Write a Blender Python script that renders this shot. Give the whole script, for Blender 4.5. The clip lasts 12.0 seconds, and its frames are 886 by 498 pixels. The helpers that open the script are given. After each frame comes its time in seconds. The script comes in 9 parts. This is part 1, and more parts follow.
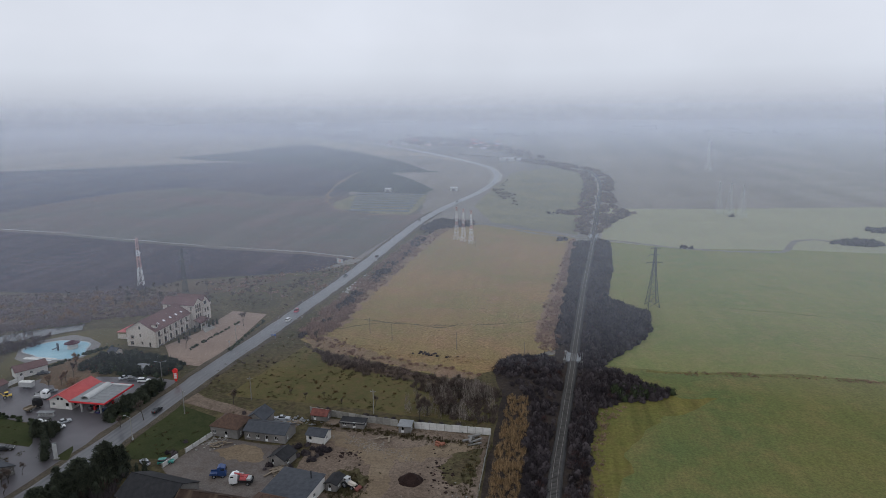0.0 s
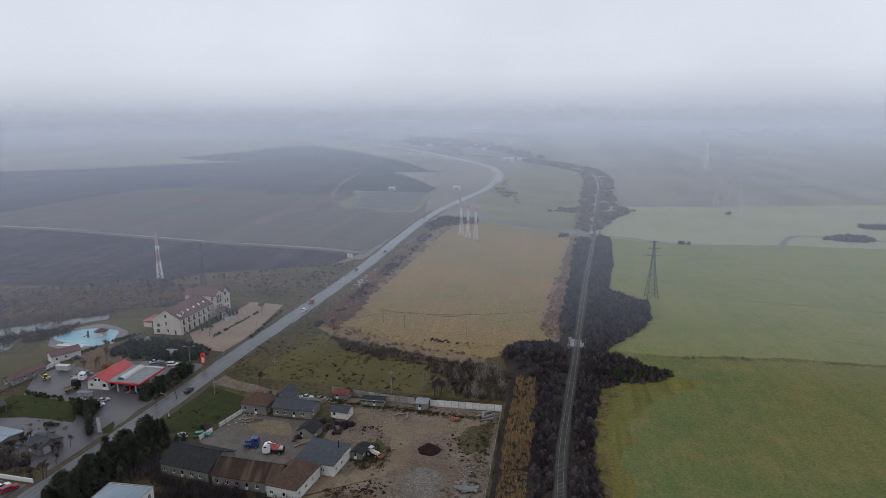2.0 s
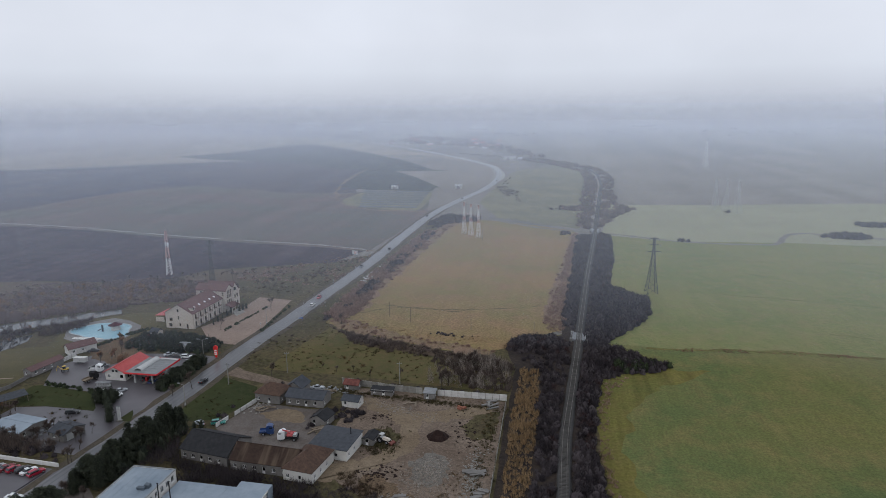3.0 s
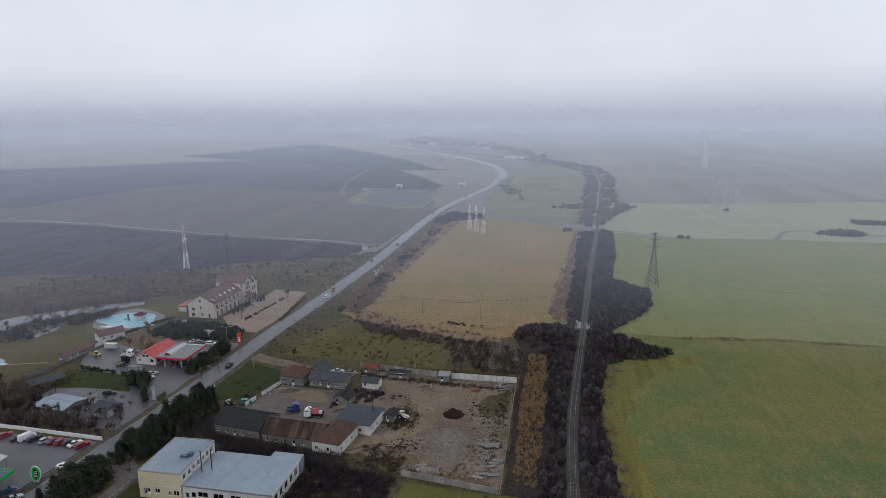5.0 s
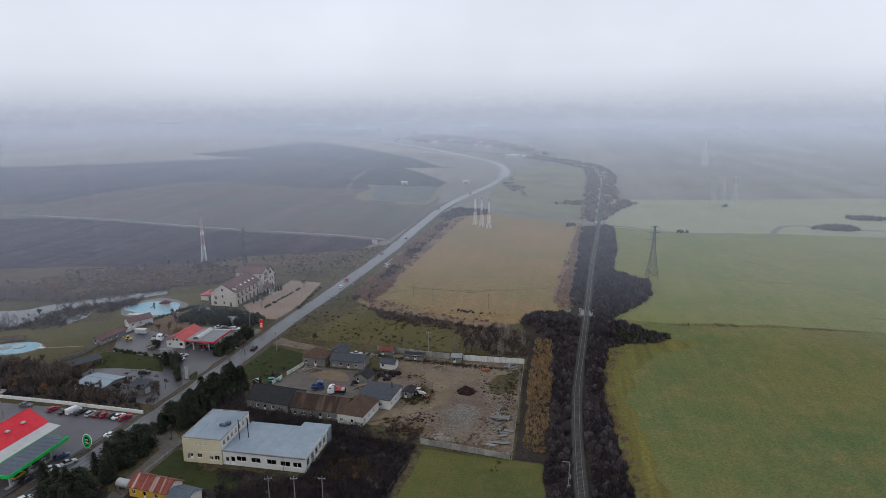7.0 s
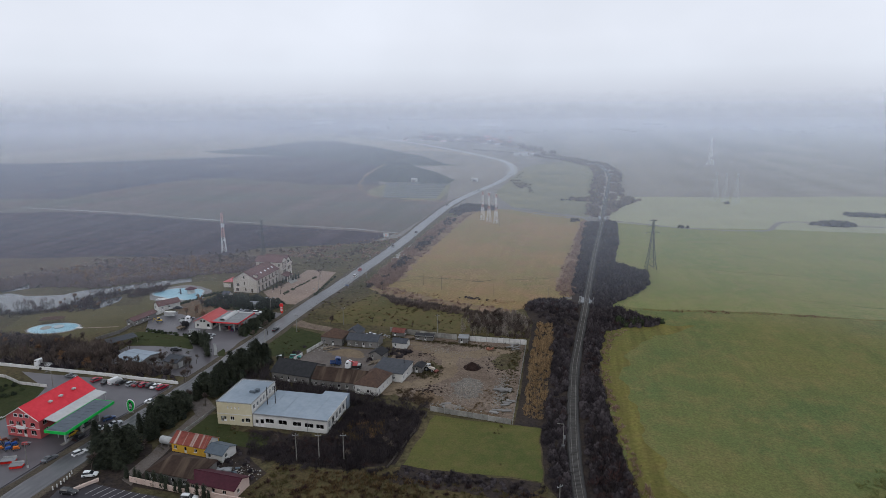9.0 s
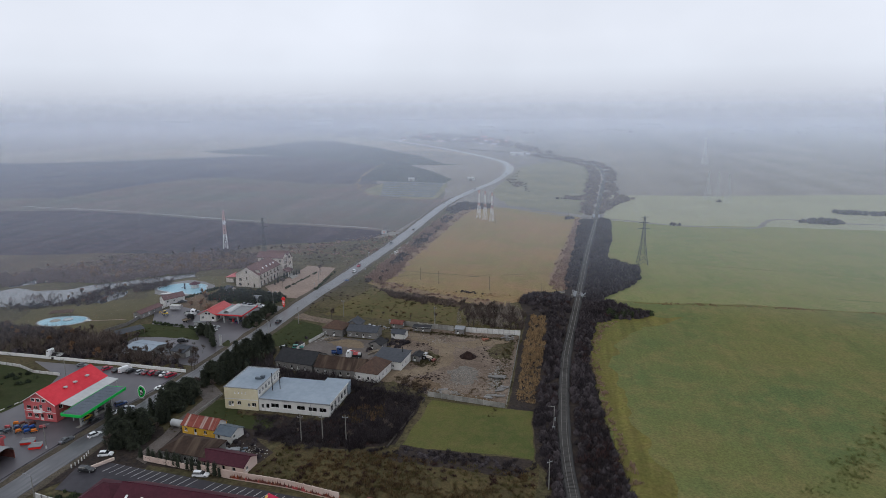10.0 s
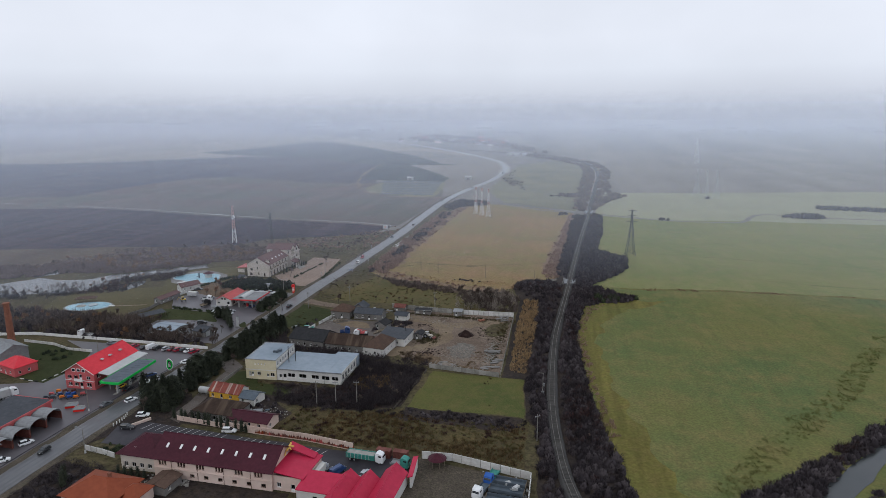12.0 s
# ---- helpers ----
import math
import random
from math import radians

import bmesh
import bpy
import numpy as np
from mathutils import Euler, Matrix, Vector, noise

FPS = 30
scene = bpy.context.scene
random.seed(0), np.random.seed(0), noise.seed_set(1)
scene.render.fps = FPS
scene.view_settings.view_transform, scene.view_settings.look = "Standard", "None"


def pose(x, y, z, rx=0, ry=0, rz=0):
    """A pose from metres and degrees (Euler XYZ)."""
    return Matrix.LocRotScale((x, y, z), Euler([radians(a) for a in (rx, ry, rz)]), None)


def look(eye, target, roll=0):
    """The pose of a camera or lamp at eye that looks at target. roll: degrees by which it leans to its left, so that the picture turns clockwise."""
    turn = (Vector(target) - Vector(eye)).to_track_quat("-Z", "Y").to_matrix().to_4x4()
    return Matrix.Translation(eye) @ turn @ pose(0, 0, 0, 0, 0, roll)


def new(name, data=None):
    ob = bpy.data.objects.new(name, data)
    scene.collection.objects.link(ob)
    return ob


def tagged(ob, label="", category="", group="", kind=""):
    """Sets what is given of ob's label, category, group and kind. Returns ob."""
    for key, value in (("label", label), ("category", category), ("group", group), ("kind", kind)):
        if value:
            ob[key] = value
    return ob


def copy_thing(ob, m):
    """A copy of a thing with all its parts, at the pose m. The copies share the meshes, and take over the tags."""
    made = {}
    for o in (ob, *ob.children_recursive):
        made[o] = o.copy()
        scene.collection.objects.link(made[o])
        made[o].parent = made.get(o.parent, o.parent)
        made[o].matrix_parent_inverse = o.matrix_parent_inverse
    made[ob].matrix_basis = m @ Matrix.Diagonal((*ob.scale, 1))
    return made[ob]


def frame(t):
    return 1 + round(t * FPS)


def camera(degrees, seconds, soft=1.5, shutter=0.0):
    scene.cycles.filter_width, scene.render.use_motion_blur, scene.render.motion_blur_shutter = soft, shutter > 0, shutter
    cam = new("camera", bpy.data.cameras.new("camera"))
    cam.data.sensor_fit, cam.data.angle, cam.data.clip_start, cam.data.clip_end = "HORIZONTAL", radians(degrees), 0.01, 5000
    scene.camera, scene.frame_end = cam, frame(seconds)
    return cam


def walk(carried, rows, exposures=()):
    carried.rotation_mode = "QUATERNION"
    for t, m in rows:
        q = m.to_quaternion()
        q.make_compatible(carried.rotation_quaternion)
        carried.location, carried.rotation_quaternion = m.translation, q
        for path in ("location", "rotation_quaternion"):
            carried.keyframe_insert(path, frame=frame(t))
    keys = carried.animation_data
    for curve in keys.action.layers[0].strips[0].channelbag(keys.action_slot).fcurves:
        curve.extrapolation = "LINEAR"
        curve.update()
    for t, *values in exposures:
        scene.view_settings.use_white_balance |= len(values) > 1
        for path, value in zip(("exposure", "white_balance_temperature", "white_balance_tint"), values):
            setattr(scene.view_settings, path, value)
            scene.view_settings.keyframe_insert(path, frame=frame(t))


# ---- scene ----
cam = camera(69.5, 12.0, soft=0.75)
PATH = [
    (0, (2.763, -12.415, 99.104), (2.411, -10.494, 98.675), -0.5),
    (1, (1.861, -20.506, 98.793), (1.511, -18.584, 98.367), -0.6),
    (2, (0.547, -28.678, 98.781), (0.198, -26.755, 98.354), -0.5),
    (3, (-0.498, -36.614, 98.904), (-0.847, -34.692, 98.475), -0.5),
    (5, (-3.122, -51.726, 98.695), (-3.47, -49.804, 98.267), -0.4),
    (6, (-4.191, -59.739, 98.678), (-4.537, -57.817, 98.248), -0.5),
    (7, (-4.631, -68.727, 98.879), (-4.982, -66.807, 98.446), -0.4),
    (9, (-1.019, -88.733, 98.75), (-1.396, -86.817, 98.314), -0.3),
    (10, (1.138, -99.209, 98.47), (0.77, -97.292, 98.035), -0.3),
    (11, (3.119, -110.94, 97.742), (2.758, -109.021, 97.31), -0.4),
    (12, (4.762, -122.797, 97.318), (4.401, -120.877, 96.888), -0.4),
]
walk(cam, [(t, look(eye, target, roll)) for t, eye, target, roll in PATH], exposures=[(0, -0.02), (3, 0.02), (6, 0.07), (9, 0.13), (12, 0.15)])

# ---- world and light ----
world = bpy.data.worlds.new("overcast_sky")
scene.world = world
world.use_nodes = True
wn, wl = world.node_tree.nodes, world.node_tree.links
wn.clear()
SKY_TOP, SKY_MID, SKY_LOW = (0.755, 0.835, 0.95, 1), (0.715, 0.758, 0.85, 1), (0.48, 0.515, 0.595, 1)
PLAIN = (0.20, 0.195, 0.19, 1)


def sky_nodes():
    out = wn.new("ShaderNodeOutputWorld")
    bg = wn.new("ShaderNodeBackground")
    day = wn.new("ShaderNodeTexSky")
    day.sky_type, day.sun_disc = "NISHITA", False
    day.sun_elevation, day.sun_rotation = radians(28), radians(-150)
    soft = wn.new("ShaderNodeMixRGB")
    tc = wn.new("ShaderNodeTexCoord")
    sep = wn.new("ShaderNodeSeparateXYZ")
    ramp = wn.new("ShaderNodeValToRGB")
    stretch = wn.new("ShaderNodeMapping")
    stretch.inputs["Scale"].default_value = (1.0, 1.0, 1.6)
    cloud = wn.new("ShaderNodeTexNoise")
    cloud.inputs["Scale"].default_value, cloud.inputs["Detail"].default_value = 2.6, 4
    cloud.inputs["Roughness"].default_value = 0.55
    amount = wn.new("ShaderNodeMapRange")
    amount.inputs["From Min"].default_value, amount.inputs["From Max"].default_value = 0.3, 0.7
    amount.inputs["To Min"].default_value, amount.inputs["To Max"].default_value = 0.95, 1.05
    times = wn.new("ShaderNodeMixRGB")
    times.blend_type, times.inputs[0].default_value = "MULTIPLY", 1.0
    e = ramp.color_ramp.elements
    e[0].position, e[0].color = 0.0, PLAIN
    e[1].position, e[1].color = 1.0, SKY_TOP
    for p, c in ((0.012, PLAIN), (0.033, SKY_LOW), (0.05, (0.555, 0.595, 0.685, 1)), (0.085, (0.665, 0.71, 0.80, 1)), (0.13, (0.71, 0.75, 0.84, 1)), (0.23, SKY_MID), (0.35, SKY_MID)):
        k = ramp.color_ramp.elements.new(p)
        k.color = c
    wl.new(tc.outputs["Generated"], sep.inputs[0])
    lift = wn.new("ShaderNodeMath")
    lift.inputs[1].default_value = 0.03
    wl.new(sep.outputs["Z"], lift.inputs[0])
    wl.new(lift.outputs[0], ramp.inputs[0])
    wl.new(tc.outputs["Generated"], stretch.inputs[0])
    wl.new(stretch.outputs[0], cloud.inputs["Vector"])
    wl.new(cloud.outputs[0], amount.inputs["Value"])
    wl.new(ramp.outputs[0], times.inputs[1])
    wl.new(amount.outputs[0], times.inputs[2])
    soft.inputs[0].default_value = 0.0006
    wl.new(times.outputs[0], soft.inputs[1])
    wl.new(day.outputs[0], soft.inputs[2])
    wl.new(soft.outputs[0], bg.inputs["Color"])
    bg.inputs["Strength"].default_value = 1.0
    wl.new(bg.outputs[0], out.inputs[0])


sky_nodes()
sun = new("sun", bpy.data.lights.new("sun", "SUN"))
sun.data.energy, sun.data.angle, sun.data.color = 0.35, radians(25), (1.0, 0.96, 0.9)
sun.matrix_world = look((-200, -300, 300), (0, 0, 0))
scene.view_settings.exposure = 0.0

# ---- materials ----
def shade(m, kind, **values):
    n = m.node_tree.nodes.new(kind)
    for k, v in values.items():
        n.inputs[k].default_value = v
    return n


def surface(name, dark, light, scale=1.0, rough=0.9, bump=0.0, coarse=0.12, stain=0.35, metal=0.0, per_object=0.0, per_island=0.0, spec=0.12, alpha=None):
    """Two scales of mottling between a dark and a light tone, with a fine relief. scale: cells per metre."""
    m = bpy.data.materials.new(name)
    m.use_nodes = True
    nt, L = m.node_tree, m.node_tree.links
    b = nt.nodes["Principled BSDF"]
    b.inputs["Roughness"].default_value, b.inputs["Metallic"].default_value = rough, metal
    b.inputs["Specular IOR Level"].default_value = spec
    pos = shade(m, "ShaderNodeNewGeometry")
    fine = shade(m, "ShaderNodeTexNoise", Scale=scale, Detail=6.0, Roughness=0.65)
    big = shade(m, "ShaderNodeTexNoise", Scale=scale * coarse, Detail=3.0, Roughness=0.55)
    for n in (fine, big):
        L.new(pos.outputs["Position"], n.inputs["Vector"])
    add = shade(m, "ShaderNodeMath")
    add.operation = "MULTIPLY_ADD"
    add.inputs[1].default_value = stain
    L.new(big.outputs[0], add.inputs[0])
    less = shade(m, "ShaderNodeMath")
    less.operation, less.inputs[1].default_value = "MULTIPLY", 1 - stain
    L.new(fine.outputs[0], less.inputs[0])
    L.new(less.outputs[0], add.inputs[2])
    last = add.outputs[0]
    for amount, where, source in ((per_object, "ShaderNodeObjectInfo", "Random"), (per_island, "ShaderNodeNewGeometry", "Random Per Island")):
        if amount:
            info = shade(m, where)
            more = shade(m, "ShaderNodeMath")
            more.operation, more.inputs[1].default_value = "MULTIPLY_ADD", amount
            L.new(info.outputs[source], more.inputs[0])
            sub = shade(m, "ShaderNodeMath")
            sub.operation, sub.inputs[1].default_value = "SUBTRACT", amount / 2
            L.new(last, sub.inputs[0])
            L.new(sub.outputs[0], more.inputs[2])
            last = more.outputs[0]
    ramp = shade(m, "ShaderNodeMapRange")
    ramp.inputs["From Min"].default_value, ramp.inputs["From Max"].default_value = 0.32, 0.68
    L.new(last, ramp.inputs["Value"])
    mix = shade(m, "ShaderNodeMixRGB", Color1=(*dark, 1), Color2=(*light, 1))
    L.new(ramp.outputs[0], mix.inputs[0])
    L.new(mix.outputs[0], b.inputs["Base Color"])
    if bump:
        bp = shade(m, "ShaderNodeBump", Strength=0.6, Distance=bump)
        L.new(fine.outputs[0], bp.inputs["Height"])
        L.new(bp.outputs[0], b.inputs["Normal"])
    return m


def land(name, a, b_, c, turn=0.0, period=0.0, furrow=0.3, patch=0.012, grain=0.9, bump=0.12, third=0.6, contrast=0.6):
    """Open ground: three tones in patches, grain, and drill rows or mowing strips at an angle."""
    m = bpy.data.materials.new(name)
    m.use_nodes = True
    nt, L = m.node_tree, m.node_tree.links
    s = nt.nodes["Principled BSDF"]
    s.inputs["Roughness"].default_value, s.inputs["Specular IOR Level"].default_value = 0.95, 0.15
    pos = shade(m, "ShaderNodeNewGeometry")
    n1 = shade(m, "ShaderNodeTexNoise", Scale=patch, Detail=5.0, Roughness=0.6)
    n2 = shade(m, "ShaderNodeTexNoise", Scale=patch * 6, Detail=6.0, Roughness=0.7)
    n3 = shade(m, "ShaderNodeTexNoise", Scale=grain, Detail=5.0, Roughness=0.75)
    mp = shade(m, "ShaderNodeMapping", Rotation=(0, 0, radians(turn)), Scale=(1.0, 0.06, 1.0))
    n4 = shade(m, "ShaderNodeTexNoise", Scale=1 / period if period else 0.2, Detail=2.0, Roughness=0.6)
    for n in (n1, n2, n3, mp):
        L.new(pos.outputs["Position"], n.inputs["Vector"])
    L.new(mp.outputs[0], n4.inputs["Vector"])
    r1 = shade(m, "ShaderNodeMapRange")
    r1.inputs["From Min"].default_value, r1.inputs["From Max"].default_value = 0.38, 0.62
    L.new(n1.outputs[0], r1.inputs["Value"])
    m1 = shade(m, "ShaderNodeMixRGB", Color1=(*a, 1), Color2=(*b_, 1))
    L.new(r1.outputs[0], m1.inputs[0])
    r2 = shade(m, "ShaderNodeMapRange")
    r2.inputs["From Min"].default_value, r2.inputs["From Max"].default_value, r2.inputs["To Max"].default_value = 0.45, 0.7, third
    L.new(n2.outputs[0], r2.inputs["Value"])
    m2 = shade(m, "ShaderNodeMixRGB", Color2=(*c, 1))
    L.new(r2.outputs[0], m2.inputs[0])
    L.new(m1.outputs[0], m2.inputs[1])
    last = m2
    for n, low, high in ((n3, 1 - contrast, 1 + contrast), (n4, 1 - furrow, 1 + furrow)):
        if n is n4 and not period:
            continue
        r = shade(m, "ShaderNodeMapRange")
        r.inputs["From Min"].default_value, r.inputs["From Max"].default_value = 0.3, 0.7
        r.inputs["To Min"].default_value, r.inputs["To Max"].default_value = low, high
        L.new(n.outputs[0], r.inputs["Value"])
        t = shade(m, "ShaderNodeMixRGB")
        t.blend_type, t.inputs[0].default_value = "MULTIPLY", 1.0
        L.new(last.outputs[0], t.inputs[1])
        L.new(r.outputs[0], t.inputs[2])
        last = t
    L.new(last.outputs[0], s.inputs["Base Color"])
    bp = shade(m, "ShaderNodeBump", Strength=0.5, Distance=bump)
    L.new(n3.outputs[0], bp.inputs["Height"])
    L.new(bp.outputs[0], s.inputs["Normal"])
    return m


def striped(name, dark, light, pale, width, turn=0.0, rough=0.65):
    """Sheet metal in strips: worn tones that change from sheet to sheet, and rust over them."""
    m = surface(name, dark, light, 1.1, rough=rough, stain=0.4)
    L = m.node_tree.links
    b = m.node_tree.nodes["Principled BSDF"]
    base = b.inputs["Base Color"].links[0].from_socket
    pos = shade(m, "ShaderNodeNewGeometry")
    mp = shade(m, "ShaderNodeMapping", Rotation=(0, 0, radians(turn)), Scale=(1 / width, 0.05, 0.05))
    n = shade(m, "ShaderNodeTexNoise", Scale=1.0, Detail=2.0, Roughness=0.6)
    r = shade(m, "ShaderNodeMapRange")
    r.inputs["From Min"].default_value, r.inputs["From Max"].default_value = 0.5, 0.66
    mix = shade(m, "ShaderNodeMixRGB", Color2=(*pale, 1))
    L.new(pos.outputs["Position"], mp.inputs["Vector"])
    L.new(mp.outputs[0], n.inputs["Vector"])
    L.new(n.outputs[0], r.inputs["Value"])
    L.new(r.outputs[0], mix.inputs[0])
    L.new(base, mix.inputs[1])
    L.new(mix.outputs[0], b.inputs["Base Color"])
    return m


def haze_layer(name, full, rise, thin, top, tint):
    """Mist: thin, white and scattering; thinner just over the ground and high up."""
    m = bpy.data.materials.new(name)
    m.use_nodes = True
    nt, L = m.node_tree, m.node_tree.links
    nt.nodes.clear()
    out = shade(m, "ShaderNodeOutputMaterial")
    lit = shade(m, "ShaderNodeBsdfDiffuse", Color=tint)
    passed = shade(m, "ShaderNodeBsdfTranslucent", Color=tint)
    white = shade(m, "ShaderNodeAddShader")
    L.new(lit.outputs[0], white.inputs[0])
    L.new(passed.outputs[0], white.inputs[1])
    clear = shade(m, "ShaderNodeBsdfTransparent")
    mix = shade(m, "ShaderNodeMixShader")
    pos = shade(m, "ShaderNodeNewGeometry")
    sep = shade(m, "ShaderNodeSeparateXYZ")
    L.new(pos.outputs["Position"], sep.inputs[0])
    up = shade(m, "ShaderNodeMapRange")
    up.inputs["From Max"].default_value, up.inputs["To Max"].default_value = rise, full
    down = shade(m, "ShaderNodeMapRange")
    down.interpolation_type = "SMOOTHSTEP"
    down.inputs["From Min"].default_value, down.inputs["From Max"].default_value = thin, top
    down.inputs["To Min"].default_value, down.inputs["To Max"].default_value = 1, 0
    both = shade(m, "ShaderNodeMath")
    both.operation = "MULTIPLY"
    for k, n in enumerate((up, down)):
        L.new(sep.outputs["Z"], n.inputs["Value"])
        L.new(n.outputs[0], both.inputs[k])
    L.new(both.outputs[0], mix.inputs[0])
    L.new(clear.outputs[0], mix.inputs[1])
    L.new(white.outputs[0], mix.inputs[2])
    L.new(mix.outputs[0], out.inputs[0])
    return m


HAZE, HAZE_FAR = (0.50, 0.545, 0.635, 1), (0.505, 0.53, 0.60, 1)


def glass(name, tint=(0.55, 0.62, 0.66)):
    m = bpy.data.materials.new(name)
    m.use_nodes = True
    b = m.node_tree.nodes["Principled BSDF"]
    b.inputs["Base Color"].default_value = (*tint, 1)
    b.inputs["Roughness"].default_value, b.inputs["Transmission Weight"].default_value, b.inputs["IOR"].default_value = 0.04, 1.0, 1.45
    return m


GRASS = land("wet_winter_grass", (0.0857, 0.1088, 0.0381), (0.1273, 0.1226, 0.0393), (0.1597, 0.1296, 0.0510), turn=6, period=2.6, furrow=0.06, contrast=0.34, patch=0.014, grain=1.3, third=0.9)
# Near meadow's green lightened for distance haze; also a pale strip by the brook.
GRASS2 = land("pale_hazed_winter_grass", (0.1261, 0.1479, 0.0512), (0.1631, 0.1631, 0.0588), (0.1914, 0.1631, 0.0718), turn=0, period=4.0, furrow=0.04, contrast=0.25, patch=0.018, third=0.85)
EDGEGRASS = land("yellowed_meadow_edge", (0.120, 0.104, 0.026), (0.098, 0.098, 0.026), (0.150, 0.108, 0.040), turn=6, period=2.6, furrow=0.18, contrast=0.3, patch=0.03)
# Pasture green with haze and grazing sheen mixed into the tones.
PASTURE = land("hazed_far_pasture", (0.2226, 0.2226, 0.1398), (0.2485, 0.2459, 0.1554), (0.2433, 0.2046, 0.1449), turn=80, period=7, furrow=0.04, contrast=0.3, patch=0.018)
STUBBLE = land("tan_winter_meadow", (0.2141, 0.1442, 0.0678), (0.1611, 0.1357, 0.0572), (0.2311, 0.1336, 0.0806), turn=12, period=6, furrow=0.05, contrast=0.5, patch=0.013, third=0.7)
MOWN = land("short_mown_lawn", (0.0575, 0.0713, 0.0196), (0.0897, 0.0874, 0.0253), (0.1207, 0.0897, 0.0368), patch=0.04, third=0.55, contrast=0.32, grain=2.2)
LAWN = land("short_lawn", (0.068, 0.064, 0.024), (0.094, 0.08, 0.031), (0.118, 0.078, 0.042), patch=0.05, third=0.85, contrast=0.28, grain=2.2)
LAWN2 = land("dark_wet_lawn", (0.0242, 0.0319, 0.0096), (0.0350, 0.0412, 0.0128), (0.0547, 0.0492, 0.0214), patch=0.05, third=0.5, contrast=0.3, grain=2.0)
ROUGH = land("rough_weedy_grass", (0.0515, 0.0459, 0.0213), (0.0784, 0.0638, 0.0314), (0.0672, 0.0437, 0.0314), patch=0.04, grain=0.6)
HEATH = land("brown_heath", (0.0657, 0.0447, 0.0328), (0.0915, 0.0645, 0.0432), (0.0616, 0.0519, 0.0254), patch=0.03)
FARMYARD = land("puddled_farm_dirt", (0.1, 0.084, 0.075), (0.14, 0.12, 0.108), (0.082, 0.062, 0.05), patch=0.05, third=0.8, contrast=0.3, grain=2.0)
PARK = land("olive_park_grass", (0.078, 0.066, 0.03), (0.098, 0.08, 0.036), (0.06, 0.054, 0.024), patch=0.05, contrast=0.3, grain=2.0)
# Very dark brown ground, mostly laid beneath thickets.
BRAMBLE = land("very_dark_ground", (0.0204, 0.0159, 0.0155), (0.0350, 0.0263, 0.0225), (0.0542, 0.0379, 0.0225), patch=0.06)
PLOUGH = land("dark_ploughed_soil", (0.0135, 0.0112, 0.0205), (0.033, 0.0225, 0.029), (0.072, 0.044, 0.046), turn=-98, period=14, furrow=0.45, patch=0.022, third=0.75, contrast=0.55)
PLOUGH2 = land("grey_brown_soil", (0.086, 0.086, 0.072), (0.112, 0.079, 0.074), (0.074, 0.066, 0.054), turn=-98, period=20, furrow=0.15, patch=0.01, third=0.7, contrast=0.35)
PLOUGH3 = land("violet_brown_soil", (0.0275, 0.0350, 0.0550), (0.0650, 0.0575, 0.0650), (0.0875, 0.0675, 0.0650), turn=-95, period=26, furrow=0.2, patch=0.0035, third=0.7, contrast=0.4)
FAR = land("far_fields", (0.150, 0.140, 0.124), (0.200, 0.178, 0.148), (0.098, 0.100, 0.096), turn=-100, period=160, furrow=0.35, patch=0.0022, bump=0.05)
# Stubble colour, set paler so far land blends into the hazy horizon.
FARPALE = land("far_stubble_paled_for_haze", (0.2118, 0.1832, 0.1431), (0.2404, 0.2061, 0.1603), (0.1717, 0.1545, 0.1202), turn=-100, period=90, furrow=0.2, patch=0.004, bump=0.05)
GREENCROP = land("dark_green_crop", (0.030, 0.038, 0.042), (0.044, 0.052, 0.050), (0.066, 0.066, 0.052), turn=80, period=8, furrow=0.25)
# Meadow brown, raised slightly in place of thicker haze.
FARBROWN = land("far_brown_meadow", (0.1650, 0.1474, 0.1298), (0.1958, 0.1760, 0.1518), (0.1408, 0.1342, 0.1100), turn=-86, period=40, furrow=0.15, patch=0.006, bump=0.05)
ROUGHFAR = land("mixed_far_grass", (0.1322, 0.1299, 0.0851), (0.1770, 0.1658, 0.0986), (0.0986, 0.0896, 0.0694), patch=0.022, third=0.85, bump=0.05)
PATHTONE = land("trodden_grass", (0.098, 0.080, 0.040), (0.120, 0.096, 0.046), (0.074, 0.056, 0.034), patch=0.08)
BRUSHGROUND = land("pinkish_dead_grass", (0.178, 0.116, 0.080), (0.148, 0.110, 0.062), (0.205, 0.138, 0.100), patch=0.05, grain=1.2, third=0.9, contrast=0.4)
TANEDGE = land("tan_field_margin", (0.140, 0.105, 0.078), (0.170, 0.128, 0.092), (0.090, 0.072, 0.058), patch=0.05)
HEATHGRASS = land("dry_brown_grass", (0.098, 0.066, 0.042), (0.130, 0.088, 0.056), (0.072, 0.056, 0.032), patch=0.06, grain=1.6)
DRYPLOT = land("rank_winter_grass", (0.05, 0.037, 0.019), (0.086, 0.062, 0.027), (0.05, 0.05, 0.018), patch=0.07, grain=1.4, third=0.9)
DECK = surface("grey_pool_paving", (0.130, 0.122, 0.116), (0.225, 0.212, 0.200), 0.5, stain=0.6)
DIRT = land("trodden_yard_dirt", (0.122, 0.088, 0.066), (0.182, 0.14, 0.108), (0.088, 0.064, 0.047), patch=0.035, grain=1.2, bump=0.1, third=0.9, contrast=0.45)
SANDY = land("sandy_wheel_tracks", (0.15, 0.11, 0.072), (0.192, 0.146, 0.1), (0.11, 0.08, 0.056), patch=0.06, grain=1.4, bump=0.08, third=0.7, contrast=0.3)
